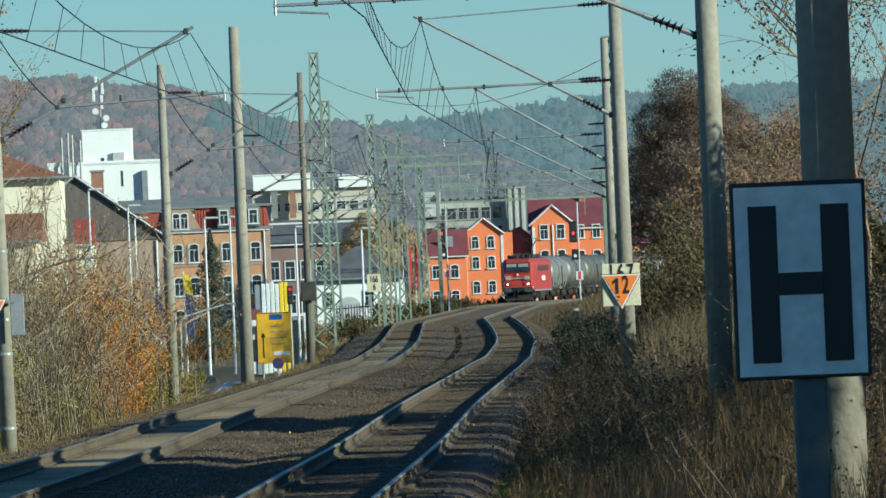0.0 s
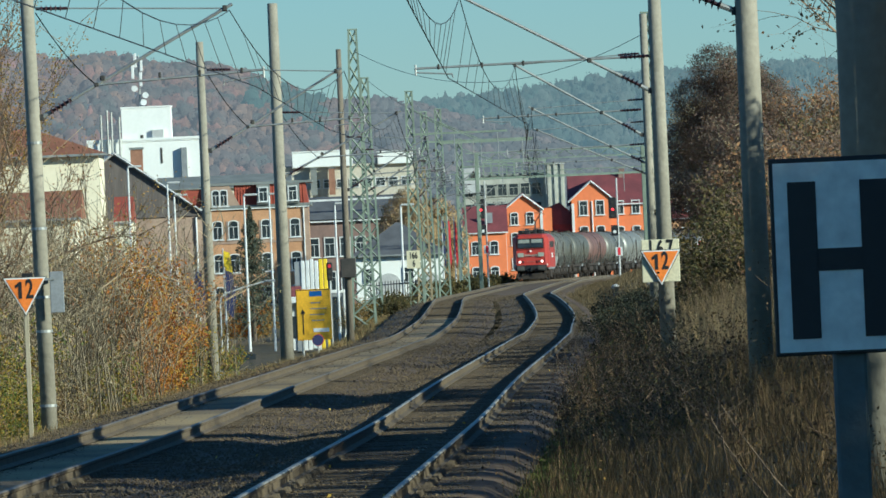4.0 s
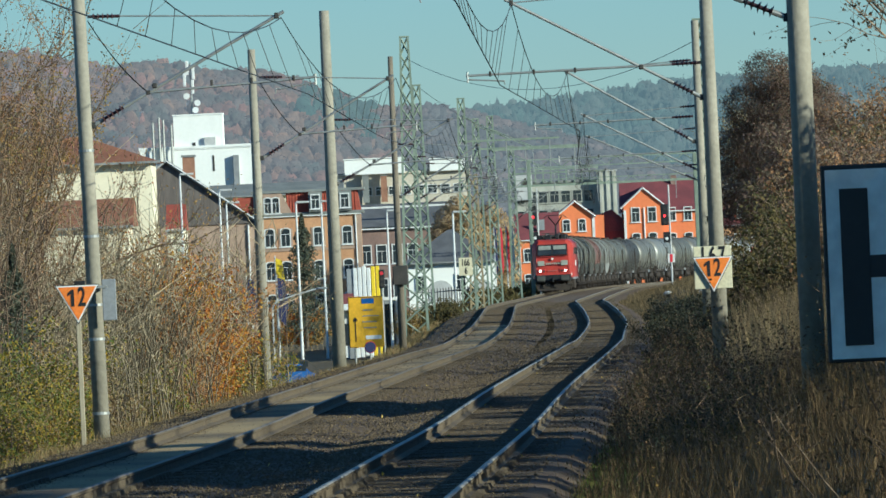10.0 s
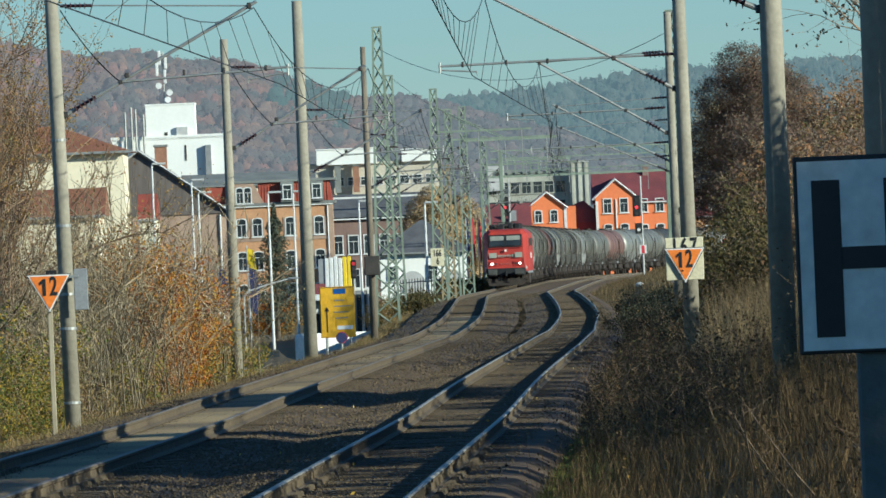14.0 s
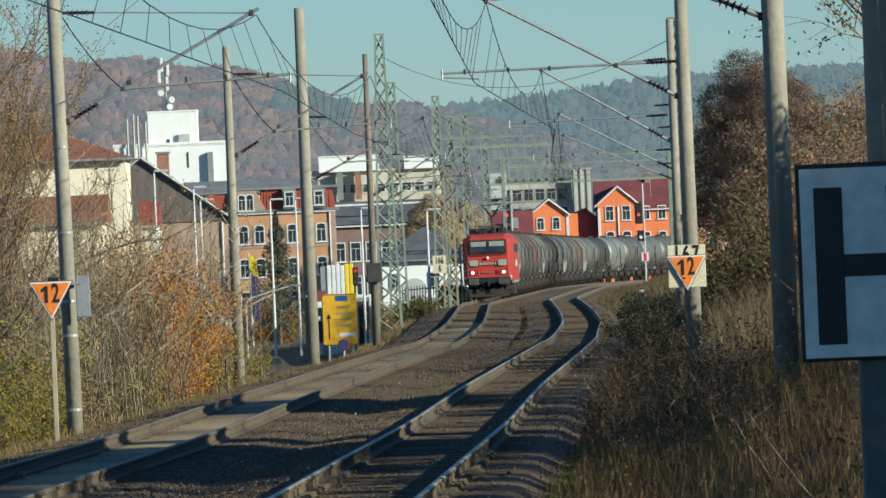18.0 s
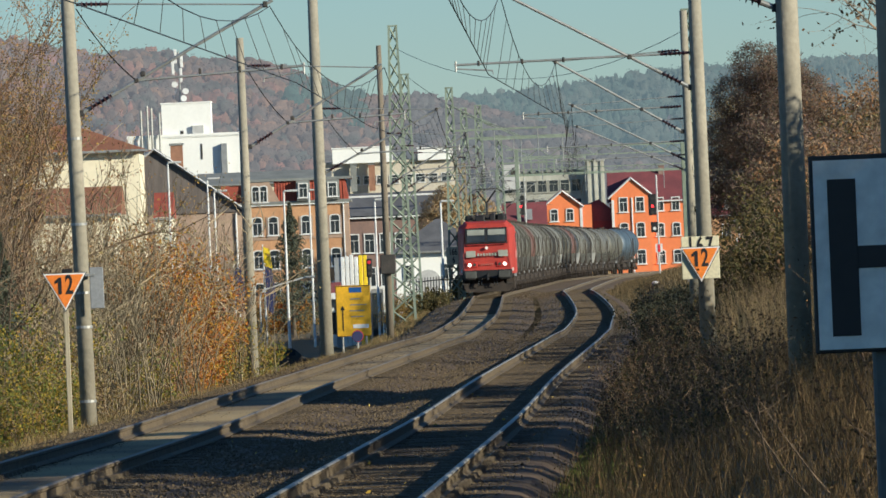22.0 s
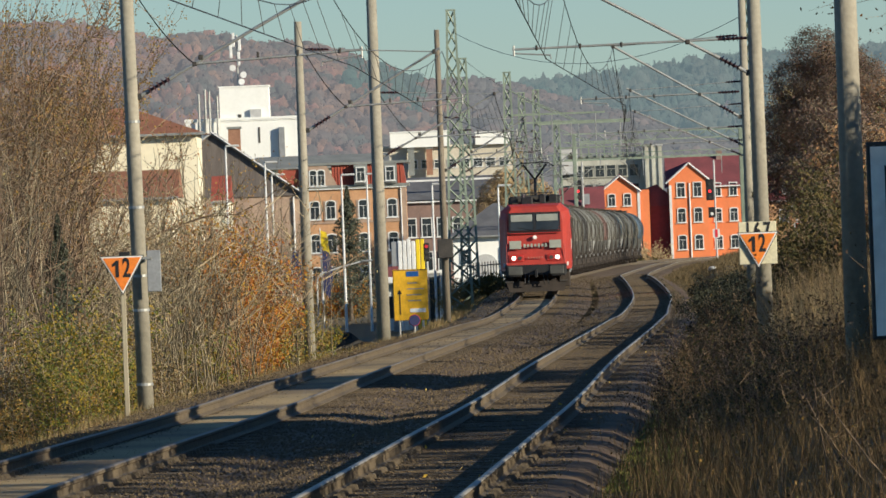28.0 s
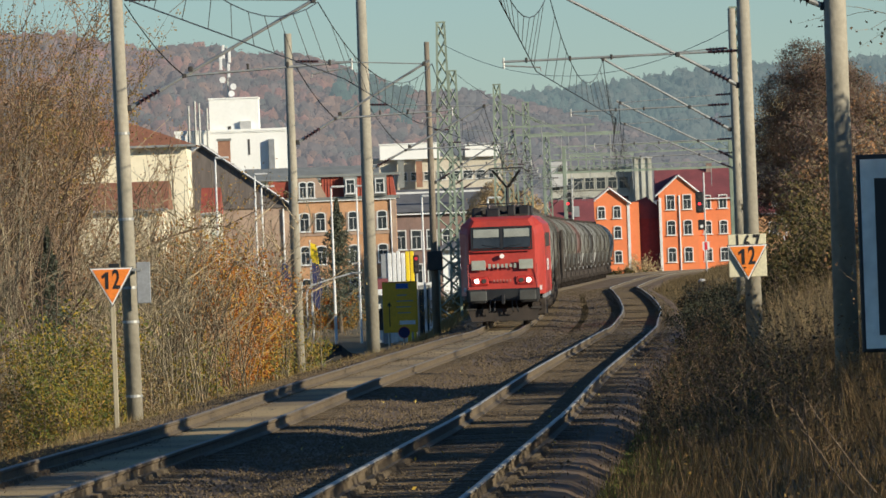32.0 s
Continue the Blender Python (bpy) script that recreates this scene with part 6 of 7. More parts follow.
def lobed_tree(x, y, z1, label, lobes, leaves, size, leaf, seed, name="autumn_beech"):
    """A dense crown of rounded lobes (across, along, up, radius) on a forked trunk."""
    rng = np.random.default_rng(seed)
    z0 = float(ground_z(np.array(float(x)), np.array(float(y)))) - 0.1
    ob = thing(name, (x, y, z0), label, "tree")
    part("trunk", rod((0, 0, 0), (0.1, 0, z1 * 0.5), 0.26, 0.16, 10), M["bark"], ob)
    segs = []
    for lx, ly, lz, lr in lobes:
        mid = np.array((lx * 0.4, ly * 0.4, lz * 0.6))
        end = np.array((lx, ly, lz))
        segs += [(np.array((0.05, 0, z1 * 0.28)), mid, 0.10, 0.06), (mid, end, 0.06, 0.025)]
        for _ in range(8):
            d = rng.normal(0, 1, 3)
            d /= np.linalg.norm(d)
            segs.append((end, end + d * lr * rng.uniform(0.9, 1.35), 0.016, 0.004))
    V, Fc = tubes(segs)
    raw("limb", V, Fc, M["finetwig"], ob, kind="stuff")
    w = np.array([l[3] ** 2 for l in lobes])
    i = rng.choice(len(lobes), leaves, p=w / w.sum())
    L = np.array(lobes)
    d = rng.normal(0, 1, (leaves, 3))
    d /= np.linalg.norm(d, axis=1)[:, None]
    # small sprays make the edge of each lobe uneven
    ph = rng.uniform(0, 6, (len(lobes), 3))
    bump = 0.16 * np.sin(d[:, 0] * 7 + ph[i, 0]) * np.sin(d[:, 2] * 8 + ph[i, 1]) + 0.12 * np.sin(d[:, 1] * 9 + ph[i, 2])
    P = L[i, :3] + d * (L[i, 3] * (0.55 + 0.45 * rng.random(leaves) ** 0.6 + bump))[:, None] + rng.normal(0, 0.07, (leaves, 3))
    V, Fc = leaf_quads(P, size, rng, 0.3)
    V, Fc = np.asarray(V), np.array(Fc)
    # every leaf shows its upper side outwards
    face = np.cross(V[Fc[:, 1]] - V[Fc[:, 0]], V[Fc[:, 2]] - V[Fc[:, 0]])
    turned = (face * d).sum(1) < 0
    Fc[turned] = Fc[turned][:, ::-1]
    cr = raw("crown", V, Fc, leaf, ob, smooth=True, kind="stuff")
    N = d + rng.normal(0, 0.25, (leaves, 3))
    N = np.repeat(N / np.linalg.norm(N, axis=1)[:, None], 4, axis=0)
    cr.data.normals_split_custom_set_from_vertices(N.tolist())


lobed_tree(14.6, 362, 10.0, "broad dense red-brown autumn tree with a lumpy crown",
           [(-0.6, -0.4, 9.6, 1.1), (0.5, 0.2, 9.2, 1.2), (-1.5, 0.0, 8.3, 1.1), (0.0, -0.8, 8.0, 1.5), (1.5, -0.2, 8.0, 1.3), (-2.1, -0.3, 6.6, 1.0), (-0.9, -1.0, 6.4, 1.5), (0.9, -0.9, 6.3, 1.5), (2.2, 0.2, 6.6, 1.2), (-2.3, 0.2, 5.1, 1.1),
            (-1.0, -0.6, 4.6, 1.5), (0.8, -0.6, 4.4, 1.6), (2.2, -0.2, 4.8, 1.2), (-2.0, 0.0, 3.6, 1.1), (0.0, 0.6, 3.0, 1.6), (1.8, 0.2, 3.0, 1.3)], 150000, 0.046, LF["beech"], 41)
lobed_tree(16.9, 395, 9.0, "dense dark brown autumn tree behind a broader one",
           [(-0.4, 0, 8.8, 1.3), (0.8, 0, 8.2, 1.5), (-1.5, 0.2, 7.6, 1.3), (0.0, -0.6, 6.8, 1.7), (1.8, 0, 6.6, 1.4), (-1.6, 0, 5.8, 1.4), (0.4, -0.4, 5.0, 1.8), (-0.9, 0, 3.8, 1.7), (1.4, 0, 3.8, 1.6)], 50000, 0.05, LF["beech"], 42)
# unseen tree, added to shade the lower half of the mast at y 120
lobed_tree(11.0, 116.2, 4.4, "small dense brown tree out of view that shades a mast",
           [(0.0, 0.0, 4.1, 0.8), (0.5, 0.3, 3.4, 0.9), (-0.5, -0.3, 3.3, 0.9), (0.2, 0.0, 2.5, 1.0), (-0.4, 0.2, 1.6, 0.9), (0.5, -0.2, 1.4, 0.9)], 26000, 0.05, LF["brown"], 44)
lobed_tree(13.9, 318, 6.0, "rounded brown autumn tree at the edge of the line",
           [(0.0, 0, 4.9, 1.0), (-0.8, 0, 4.1, 0.9), (0.9, 0, 4.2, 1.0), (0.0, -0.5, 3.4, 1.2), (-1.1, 0, 2.8, 0.9), (1.1, 0, 2.8, 1.1), (0.0, 0, 2.0, 1.2)], 40000, 0.034, LF["russet"], 43)
for i, (x, y, h) in enumerate(((13.2, 240, 8.6), (14.2, 246, 9.0), (12.6, 236, 7.6), (15.0, 252, 8.4))):
    shrub("tall_bare_shrub", "tall thin nearly leafless shrub above the hedge", x, y, h, 1.5, 1700 + i, stems=9, twigs=3, leaves=320, size=0.05, leaf=LF["rust"], twig="finetwig", lean=0.12, r=0.016)
# trees below y 112 and beyond y 600 are unseen, added to cast shade
for i, (x, y, h, c, n) in enumerate(((14.4, 336, 6.4, "beech", 12000), (25.6, 660, 12.5, "brown", 9000), (23.0, 632, 12.0, "brown", 9000), (26.5, 640, 13.0, "brown", 9000), (24.5, 618, 12.0, "brown", 9000), (12.8, 91, 8.0, "brown", 11000), (12.8, 102, 5.8, "brown", 11000),
                                     (11.6, 108, 5.4, "brown", 11000), (10.5, 98, 7.4, "brown", 14000), (10.8, 84, 10.0, "brown", 14000), (10.5, 70, 10.5, "olive", 13000), (12.5, 56, 11.0, "olive", 13000), (13.5, 43, 11.5, "olive", 13000),
                                     (14.5, 28, 11.0, "olive", 15000), (14.5, 16, 11.5, "olive", 15000), (17.0, 3, 13.0, "olive", 11000), (14.0, 60, 13.0, "brown", 9000), (19.5, 22, 13.0, "olive", 9000), (19.0, -5, 14.0, "olive", 9000), (16.0, 300, 6.0, "olive", 6000), (18.5, 340, 8.0, "rust", 6000))):
    tree("lineside_tree", "lineside tree with thinning " + {"rust": "rusty", "beech": "red-brown", "ochre": "ochre", "brown": "brown", "olive": "dark olive"}[c] + " autumn leaves", "tree", x, y, h, 900 + i, kids=(13, 7, 4) if y > 200 else (9, 5, 2), spread=0.58, trunk=0.15,
         canopy=(h * 0.74, 3.3, h * 0.32, 320) if 80 < y < 112 else (h * 0.64, 3.0, h * 0.34, 120) if 36 < y < 75 else None, leaves=n if y > 160 else n * 5 if y > 80 else n if y > 36 else n // 3, bark="twig" if n < 400 else "bark", size=0.07 if y > 160 else (0.08 if y > 80 else 0.18 if y > 36 else 0.34), leaf=LF[c], group="lineside trees", tight=0.35)

tree("overhanging_tree", "lineside tree with sparse curled dark leaves on overhanging twigs", "tree", 7.6, 126, 8.6, 77, kids=(20, 9, 5), spread=0.60, trunk=0.042, leaves=7500, size=0.034, leaf=LF["russet"], bark="finetwig", tight=0.08)

for i, (x, y, h, c) in enumerate(((8.3, 118, 3.4, "ochre"), (9.0, 124, 4.4, "rust"), (8.8, 112, 3.0, "orange"), (9.8, 134, 5.0, "brown"), (-7.6, 176, 2.6, "brown"), (-6.9, 186, 2.2, "yellowgreen"), (-6.2, 196, 2.4, "rust"), (-5.5, 212, 2.0, "yellowgreen"), (-5.3, 218, 1.6, "ochre"), (-1.9, 386, 1.5, "ochre"), (-8.9, 176, 2.4, "yellowgreen"), (-8.1, 160, 2.2, "yellowgreen"), (-8.7, 162, 2.6, "olive"), (-7.8, 166, 1.9, "yellowgreen"), (-7.7, 171, 2.0, "brown"))):
    shrub("bank_shrub", "mixed lineside shrub with " + {"ochre": "ochre", "rust": "rusty", "orange": "red-orange", "brown": "withered brown", "yellowgreen": "yellow-green", "olive": "dark olive"}[c] + " leaves", x, y, h, 1.5, 1800 + i, stems=16, twigs=5, leaves=3400, size=0.031, leaf=LF[c], twig="finetwig", lean=0.2, r=0.01)


def leaf_litter(name, label, xf, q0, q1, y0, y1, n, h, size, leaf, seed, power=1.2):
    """Small dead leaves hanging in the undergrowth or lying on the ground."""
    rng = np.random.default_rng(seed)
    m = max(1, n // 40)
    cy, cq, ch = y0 + (y1 - y0) * rng.random(m) ** power, rng.uniform(q0, q1, m), h * rng.uniform(0.3, 1.0, m)
    i = rng.integers(0, m, n)
    y = cy[i] + rng.normal(0, 0.5, n)
    x = xf(y) + cq[i] + rng.normal(0, 0.3, n)
    z = ground_z(x, y) + 0.02 + ch[i] * rng.random(n)
    V, Fc = leaf_quads(np.stack([x, y, z], 1), size, rng, 0.2)
    raw(name, V, Fc, leaf, kind="stuff", label=label, category="leaves")


leaf_litter("bramble_leaves", "withered brown and olive bramble leaves", XR, 1.9, 9.0, 40, 320, 30000, 0.95, 0.016, LF["russet"], 21)
leaf_litter("dead_leaves", "scattered ochre dead leaves in the undergrowth", XR, 2.6, 9.0, 40, 320, 4200, 0.9, 0.015, LF["ochre"], 22)
for i in range(22):
    y = 545 + 10.5 * i
    shrub("dark_hedge_bush", "low dark bush beyond the far track", float(XL(y)) - rng5.uniform(2.8, 4.2), y, rng5.uniform(0.9, 1.7), 2.2, 1300 + i, stems=12, twigs=4, leaves=900, size=0.11, leaf=LF["olive"], twig="finetwig", lean=0.4, r=0.015)
for i in range(10):
    y = 412 + 7.5 * i
    shrub("dark_hedge_bush", "low dark leafy bush on the shaded side of the bank", float(XL(y)) - rng5.uniform(2.5, 4.4), y, rng5.uniform(0.8, 1.3), 1.5, 1340 + i, stems=14, twigs=4, leaves=1300, size=0.06, leaf=LF["olive"], twig="finetwig", lean=0.4, r=0.01)
for i, (x, y, h) in enumerate(((13.9, 796, 3.2), (14.7, 798, 3.6), (15.4, 800, 2.8))):
    shrub("tawny_bush", "tawny dry bush before the orange house", x, y, h, 1.8, 1380 + i, stems=14, twigs=5, leaves=1500, size=0.09, leaf=LF["tan"], lean=0.25)
for i in range(10):
    y = 285 + 6.5 * i
    shrub("dark_hedge_bush", "low dark leafy bush at the edge of the ballast", float(XR(y)) + rng5.uniform(2.3, 3.8), y, rng5.uniform(0.9, 1.5), 1.3, 1250 + i, stems=16, twigs=4, leaves=2400, size=0.045, leaf=LF["shadedark"], twig="finetwig", lean=0.4, r=0.009)
# unseen trees, crowns set so their shadow falls on the left track
for i, (x, y) in enumerate(((14.4, 141), (14.5, 145.5), (14.3, 150))):
    tree("lineside_tree", "out-of-view tree with a flat brown crown that shades the track", "tree", x, y, 5.0, 1900 + i, kids=(8, 5, 3), spread=0.5, trunk=0.12, leaves=9000, size=0.10, leaf=LF["brown"], group="lineside trees", tight=0.3, canopy=(4.45, 2.7, 0.6, 70))
for i in range(36):
    y = 186 + 4.3 * i + rng5.uniform(-2, 2)
    shrub("dark_hedge_bush", "low dark leafy bush at the edge of the ballast", float(XR(y)) + rng5.uniform(2.5, 4.3), y, rng5.uniform(0.8, 1.4) if y < 285 else rng5.uniform(0.5, 1.15), 1.7, 1200 + i, stems=18, twigs=3, leaves=2400, size=0.030, leaf=LF["shadedark"], twig="finetwig", lean=0.5, r=0.009)
for i in range(40):
    y = 104 + 4.0 * i + rng5.uniform(-1.5, 1.5)
    shrub("bramble_bush", "dense russet bramble thicket beside the ballast", float(XR(y)) + rng5.uniform(2.6, 3.9), y, rng5.uniform(0.65, 1.15), 1.6, 2200 + i, stems=20, twigs=4, leaves=2000, size=0.019, leaf=LF["russet" if i % 3 else "shadedark"], twig="finetwig", lean=0.4, r=0.008)
# thick hedge added on top of the cutting, mostly unseen, to shade the verge
for i in range(56):
    y = 8 + 5.2 * i + rng5.uniform(-1, 1)
    x = max(float(XR(y)) + 8.8, 11.2 if y < 40 else 10.9 if 78 < y < 125 else 9.4) + rng5.uniform(-0.5, 0.8)
    h = 8.5 if y < 36 else 7.0 if y < 66 else (4.8 if y < 92 else (3.4 if y < 112 else 1.7 if y < 190 else 2.2))
    shrub("shade_hedge_bush", "dense dark olive hedge bush added on the cutting for shade", x, y, h * rng5.uniform(0.9, 1.1), 3.2, 1400 + i, stems=20, twigs=2, leaves=1900 if y < 66 else 3200 if y < 120 else 2000 if y < 190 else 4600, size=0.18 if y < 70 else 0.10, leaf=LF["olive"], lean=0.2 if y < 40 else 0.25)
# more bushes out of view, added to keep the H board in shade
for i, (x, y, h) in enumerate(((11.6, 24.6, 7.4), (11.8, 21.6, 7.8), (12.0, 18.6, 8.0), (13.6, 22.8, 8.6), (13.8, 19.6, 8.8), (12.6, 26.8, 8.0), (14.2, 16.6, 9.0))):
    shrub("shade_hedge_bush", "dense dark olive hedge bush added on the cutting for shade", x, y, h, 2.8, 1500 + i, stems=24, twigs=5, leaves=3400, size=0.165, leaf=LF["olive"], lean=0.15)
rngf = np.random.default_rng(31)
fy = 84 + 110 * rngf.random(70) ** 1.3
fq = rngf.uniform(-4.0, 1.2, 70)
V, Fc = leaf_quads(np.stack([XR(fy) + fq, fy, ZR(fy) - 0.15], 1), 0.026, rngf, 0.0)
raw("fallen_leaves", V, Fc, leafmat("yellow_fallen_leaves", [(0.62, 0.42, 0.06), (0.55, 0.36, 0.05), (0.70, 0.52, 0.12)]), kind="stuff", label="scattered yellow fallen leaves on the ballast", category="leaves")
DRY = [(0.24, 0.145, 0.06), (0.15, 0.092, 0.038), (0.36, 0.235, 0.105), (0.11, 0.066, 0.028), (0.20, 0.125, 0.05), (0.13, 0.088, 0.032)]
grass("verge_grass", "tall dead brown grass and stalks on the verge", XR, 2.1, 9.0, 40, 330, 120000, 0.10, 0.75, DRY, 3, width=0.005, clump=0.75)
grass("low_verge_grass", "short dull green and straw grass beside the ballast", XR, 1.35, 3.2, 60, 330, 70000, 0.04, 0.16, [(0.07, 0.09, 0.02), (0.10, 0.12, 0.025), (0.12, 0.10, 0.04)], 4, width=0.006)
grass("moss_and_grass", "bright mossy green patch beside the ballast", XR, 1.3, 2.5, 84, 118, 40000, 0.03, 0.07, [(0.21, 0.25, 0.03), (0.16, 0.20, 0.03), (0.26, 0.26, 0.05)], 14, width=0.016)
grass("tall_stalks", "tall pale dry stalks among the undergrowth", XR, 4.0, 8.5, 140, 262, 19000, 0.6, 1.7, [(0.40, 0.28, 0.13), (0.30, 0.20, 0.09), (0.46, 0.33, 0.17)], 19, width=0.006)
grass("yard_weeds", "tan weeds and dry grass beside the far tracks", XR, 1.7, 11.0, 310, 720, 70000, 0.06, 0.5, [(0.15, 0.105, 0.05), (0.10, 0.075, 0.035), (0.24, 0.17, 0.08), (0.07, 0.055, 0.025)], 15, width=0.014)
grass("between_weeds", "dry weeds between the tracks", XR, -2.7, -1.7, 330, 620, 9000, 0.05, 0.25, [(0.30, 0.22, 0.10), (0.22, 0.18, 0.07)], 16, width=0.014)
grass("bank_grass", "tawny grass along the top of the bank", lambda y: XL(y), -7.5, -2.9, 90, 420, 70000, 0.08, 0.38, [(0.30, 0.20, 0.08), (0.24, 0.15, 0.06), (0.20, 0.17, 0.06), (0.34, 0.24, 0.11)], 5)
grass("track_weeds", "sparse straw-coloured weeds at the line", XL, 2.0, 2.6, 380, 560, 5000, 0.1, 0.4, [(0.24, 0.20, 0.07), (0.18, 0.16, 0.06)], 6)


def spruce(x, y, z0, h, w, seed, needle=0.13):
    rng = np.random.default_rng(seed)
    ob = thing("spruce_tree", (x, y, z0), "dark green pointed spruce near a house", "tree")
    part("trunk", rod((0, 0, 0), (0, 0, h * 0.95), 0.18, 0.03), M["bark"], ob)
    n = 8000
    u = rng.random(n) ** 0.7
    a = rng.uniform(0, 2 * math.pi, n)
    rad = w * (1 - u) * np.sqrt(rng.random(n)) * (0.62 + 0.38 * np.sin(u * 46 + 1.5 * np.sin(a * 3)))
    P = np.stack([rad * np.cos(a), rad * np.sin(a), h * (0.08 + 0.92 * u) - rad * 0.3], 1)
    V, Fc = leaf_quads(P, needle, rng, 0.6)
    raw("crown", V, Fc, LF["spruce"], ob, kind="stuff")


spruce(-15.2, 300, -4.6, 10.0, 2.6, 78)
spruce(-10.3, 213, -3.2, 6.6, 2.1, 79, 0.055)
spruce(-11.8, 690, -4.4, 11.0, 4.4, 77)
spruce(-8.95, 174, -3.2, 6.3, 1.9, 81, 0.045)
TAWNY = [(0.0, 0.0, 12.6, 1.3), (-1.1, 0.2, 11.4, 1.4), (1.0, -0.2, 11.2, 1.5), (-1.7, 0.0, 9.6, 1.5), (0.1, -0.6, 9.8, 1.7), (1.8, 0.2, 9.4, 1.4), (-1.2, -0.4, 8.0, 1.6), (0.8, -0.5, 7.8, 1.7), (-0.3, 0.0, 6.2, 1.8), (1.4, 0.2, 6.0, 1.4), (-1.8, 0.3, 6.4, 1.2), (0.2, 0.0, 4.6, 1.7)]
lobed_tree(1.2, 830, 12.3, "ochre-leaved tree behind the lattice masts", [(x, y, z - 1.3, r) for x, y, z, r in TAWNY], 42000, 0.085, LF["tan"], 61, "autumn_tree")
lobed_tree(4.2, 840, 11.3, "tawny tree behind the lattice masts", [(-x, y, z - 2.3, r) for x, y, z, r in TAWNY], 42000, 0.085, LF["tan"], 62, "autumn_tree")


# pale marker stones and a cable trough lid lying beside the far track
for i, (q, y, w) in enumerate(((3.4, 350, 0.30), (4.6, 372, 0.42), (3.7, 395, 0.35), (5.2, 410, 0.5), (6.4, 430, 0.4), (4.2, 455, 0.45))):
    x = float(XR(y)) + q
    bm = bmesh.new()
    bmesh.ops.create_icosphere(bm, subdivisions=2, radius=w / 2)
    for v in bm.verts:
        v.co *= 1 + 0.25 * noise.noise(v.co * 5 + Vector((i * 3.1, 0, 0)))
        v.co.z *= 0.6
    st = finish(bm, "lineside_stone", M["lightgrey"], None)
    st.location = (x, y, float(ground_z(np.array(x), np.array(float(y)))) + w * 0.15)
    tagged(st, "pale weathered stone lying beside the track", "stone", "lineside stones")


# ---- street below the bank ----
def street_lamp(x, y, top, arm=0.9, label="white street lamp with a short flat head"):
    z0 = float(ground_z(np.array(float(x)), np.array(float(y))))
    ob = thing("street_lamp", (x, y, z0), label, "street lamp", group="street lamps")
    part("pole", rod((0, 0, 0), (0, 0, top - z0), 0.10, 0.06), M["white"], ob)
    part("lamp_head", box((arm / 2, 0, top - z0), (arm, 0.3, 0.14), 0.03), M["lightgrey"], ob)


for x, y, top in ((-9.9, 560, 6.6), (-9.4, 640, 7.2), (-17.5, 560, 8.8), (-16.0, 600, 8.0), (-14.9, 575, 6.9), (-12.05, 240, 5.1), (-4.05, 580, 5.9), (0.45, 560, 5.5), (-23.0, 400, 6.5)):
    street_lamp(x, y, top)


def gooseneck_lamp(x, y, z_bend, reach, rise):
    z0 = float(ground_z(np.array(float(x)), np.array(float(y))))
    ob = thing("gooseneck_lamp", (x, y, z0), "grey street lamp with a long curved arm", "street lamp", group="street lamps")
    h = z_bend - z0
    pts = [(0, 0, 0), (0, 0, h - 0.6)] + [(0.55 * (1 - math.cos(a)), 0, h - 0.6 + 0.6 * math.sin(a)) for a in (0.3, 0.6, 0.9, 1.2)] + [(reach * 0.5, 0, h + rise * 0.45), (reach, 0, h + rise)]
    V, Fc = tubes([(np.array(p, float), np.array(q, float), 0.05, 0.05) for p, q in zip(pts, pts[1:])], 8)
    raw("pole", V, Fc, M["lightgrey"], ob)
    part("lamp_head", box((reach + 0.2, 0, h + rise), (0.6, 0.22, 0.12), 0.03), M["grey"], ob)


gooseneck_lamp(-10.5, 500, 0.42, 2.8, 0.6)
sh = thing("white_shed", (-18.45, 620, -4.6), "white lean-to shed with a sloping green roof edge", "shed")
part("wall", prism(bmesh.new(), [(-1.15, 0), (1.15, 0), (1.15, 5.86), (-1.15, 8.16)], 0, 5), M["whitewall"], sh)
part("roof", prism(bmesh.new(), [(-1.35, 8.38), (1.45, 5.58), (1.45, 5.82), (-1.35, 8.62)], -0.3, 5.3), M["lattice"], sh)


def direction_sign():
    ob = thing("direction_sign", (-3.45, 345, -2.6), "large yellow road direction sign on grey posts", "road sign")
    part("panel", box((0, 0, 2.59), (1.42, 0.05, 2.08), 0.03), M["signyellow"], ob)
    part("border", box((0, -0.03, 3.6), (1.36, 0.01, 0.025)), M["black"], ob)
    part("blue_patch", box((0.10, -0.035, 3.44), (0.50, 0.012, 0.21)), M["blue"], ob)
    part("white_patch", box((0.28, -0.035, 1.95), (0.64, 0.012, 0.16)), M["white"], ob)
    for i, (xx, z, w) in enumerate(((0.08, 3.07, 0.4), (0.2, 2.83, 0.68), (0.14, 2.59, 0.6), (0.16, 2.35, 0.52))):
        part("lettering_bar", box((xx, -0.035, z), (w, 0.01, 0.04)), M["grey"], ob)
    part("arrow", box((-0.44, -0.035, 2.23), (0.04, 0.01, 0.88)), M["black"], ob)
    part("arrow_head", prism(bmesh.new(), [(-0.54, 2.63), (-0.34, 2.63), (-0.44, 2.81)], -0.045, -0.035), M["black"], ob)
    for s in (-0.48, 0.48):
        part("post", rod((s, 0.08, 0), (s, 0.08, 3.5), 0.05), M["zinc"], ob)


direction_sign()
ob = thing("round_road_sign", (-3.3, 342.5, -2.75), "round dark blue and red no-stopping sign", "road sign")
part("disc", rod((0, 0, 1.72), (0, -0.03, 1.72), 0.22, seg=24), M["flagblue"], ob)
part("ring", rod((0, 0.02, 1.72), (0, -0.01, 1.72), 0.238, seg=24), M["flagred"], ob)
part("post", rod((0, 0.06, 0), (0, 0.06, 1.9), 0.04), M["zinc"], ob)
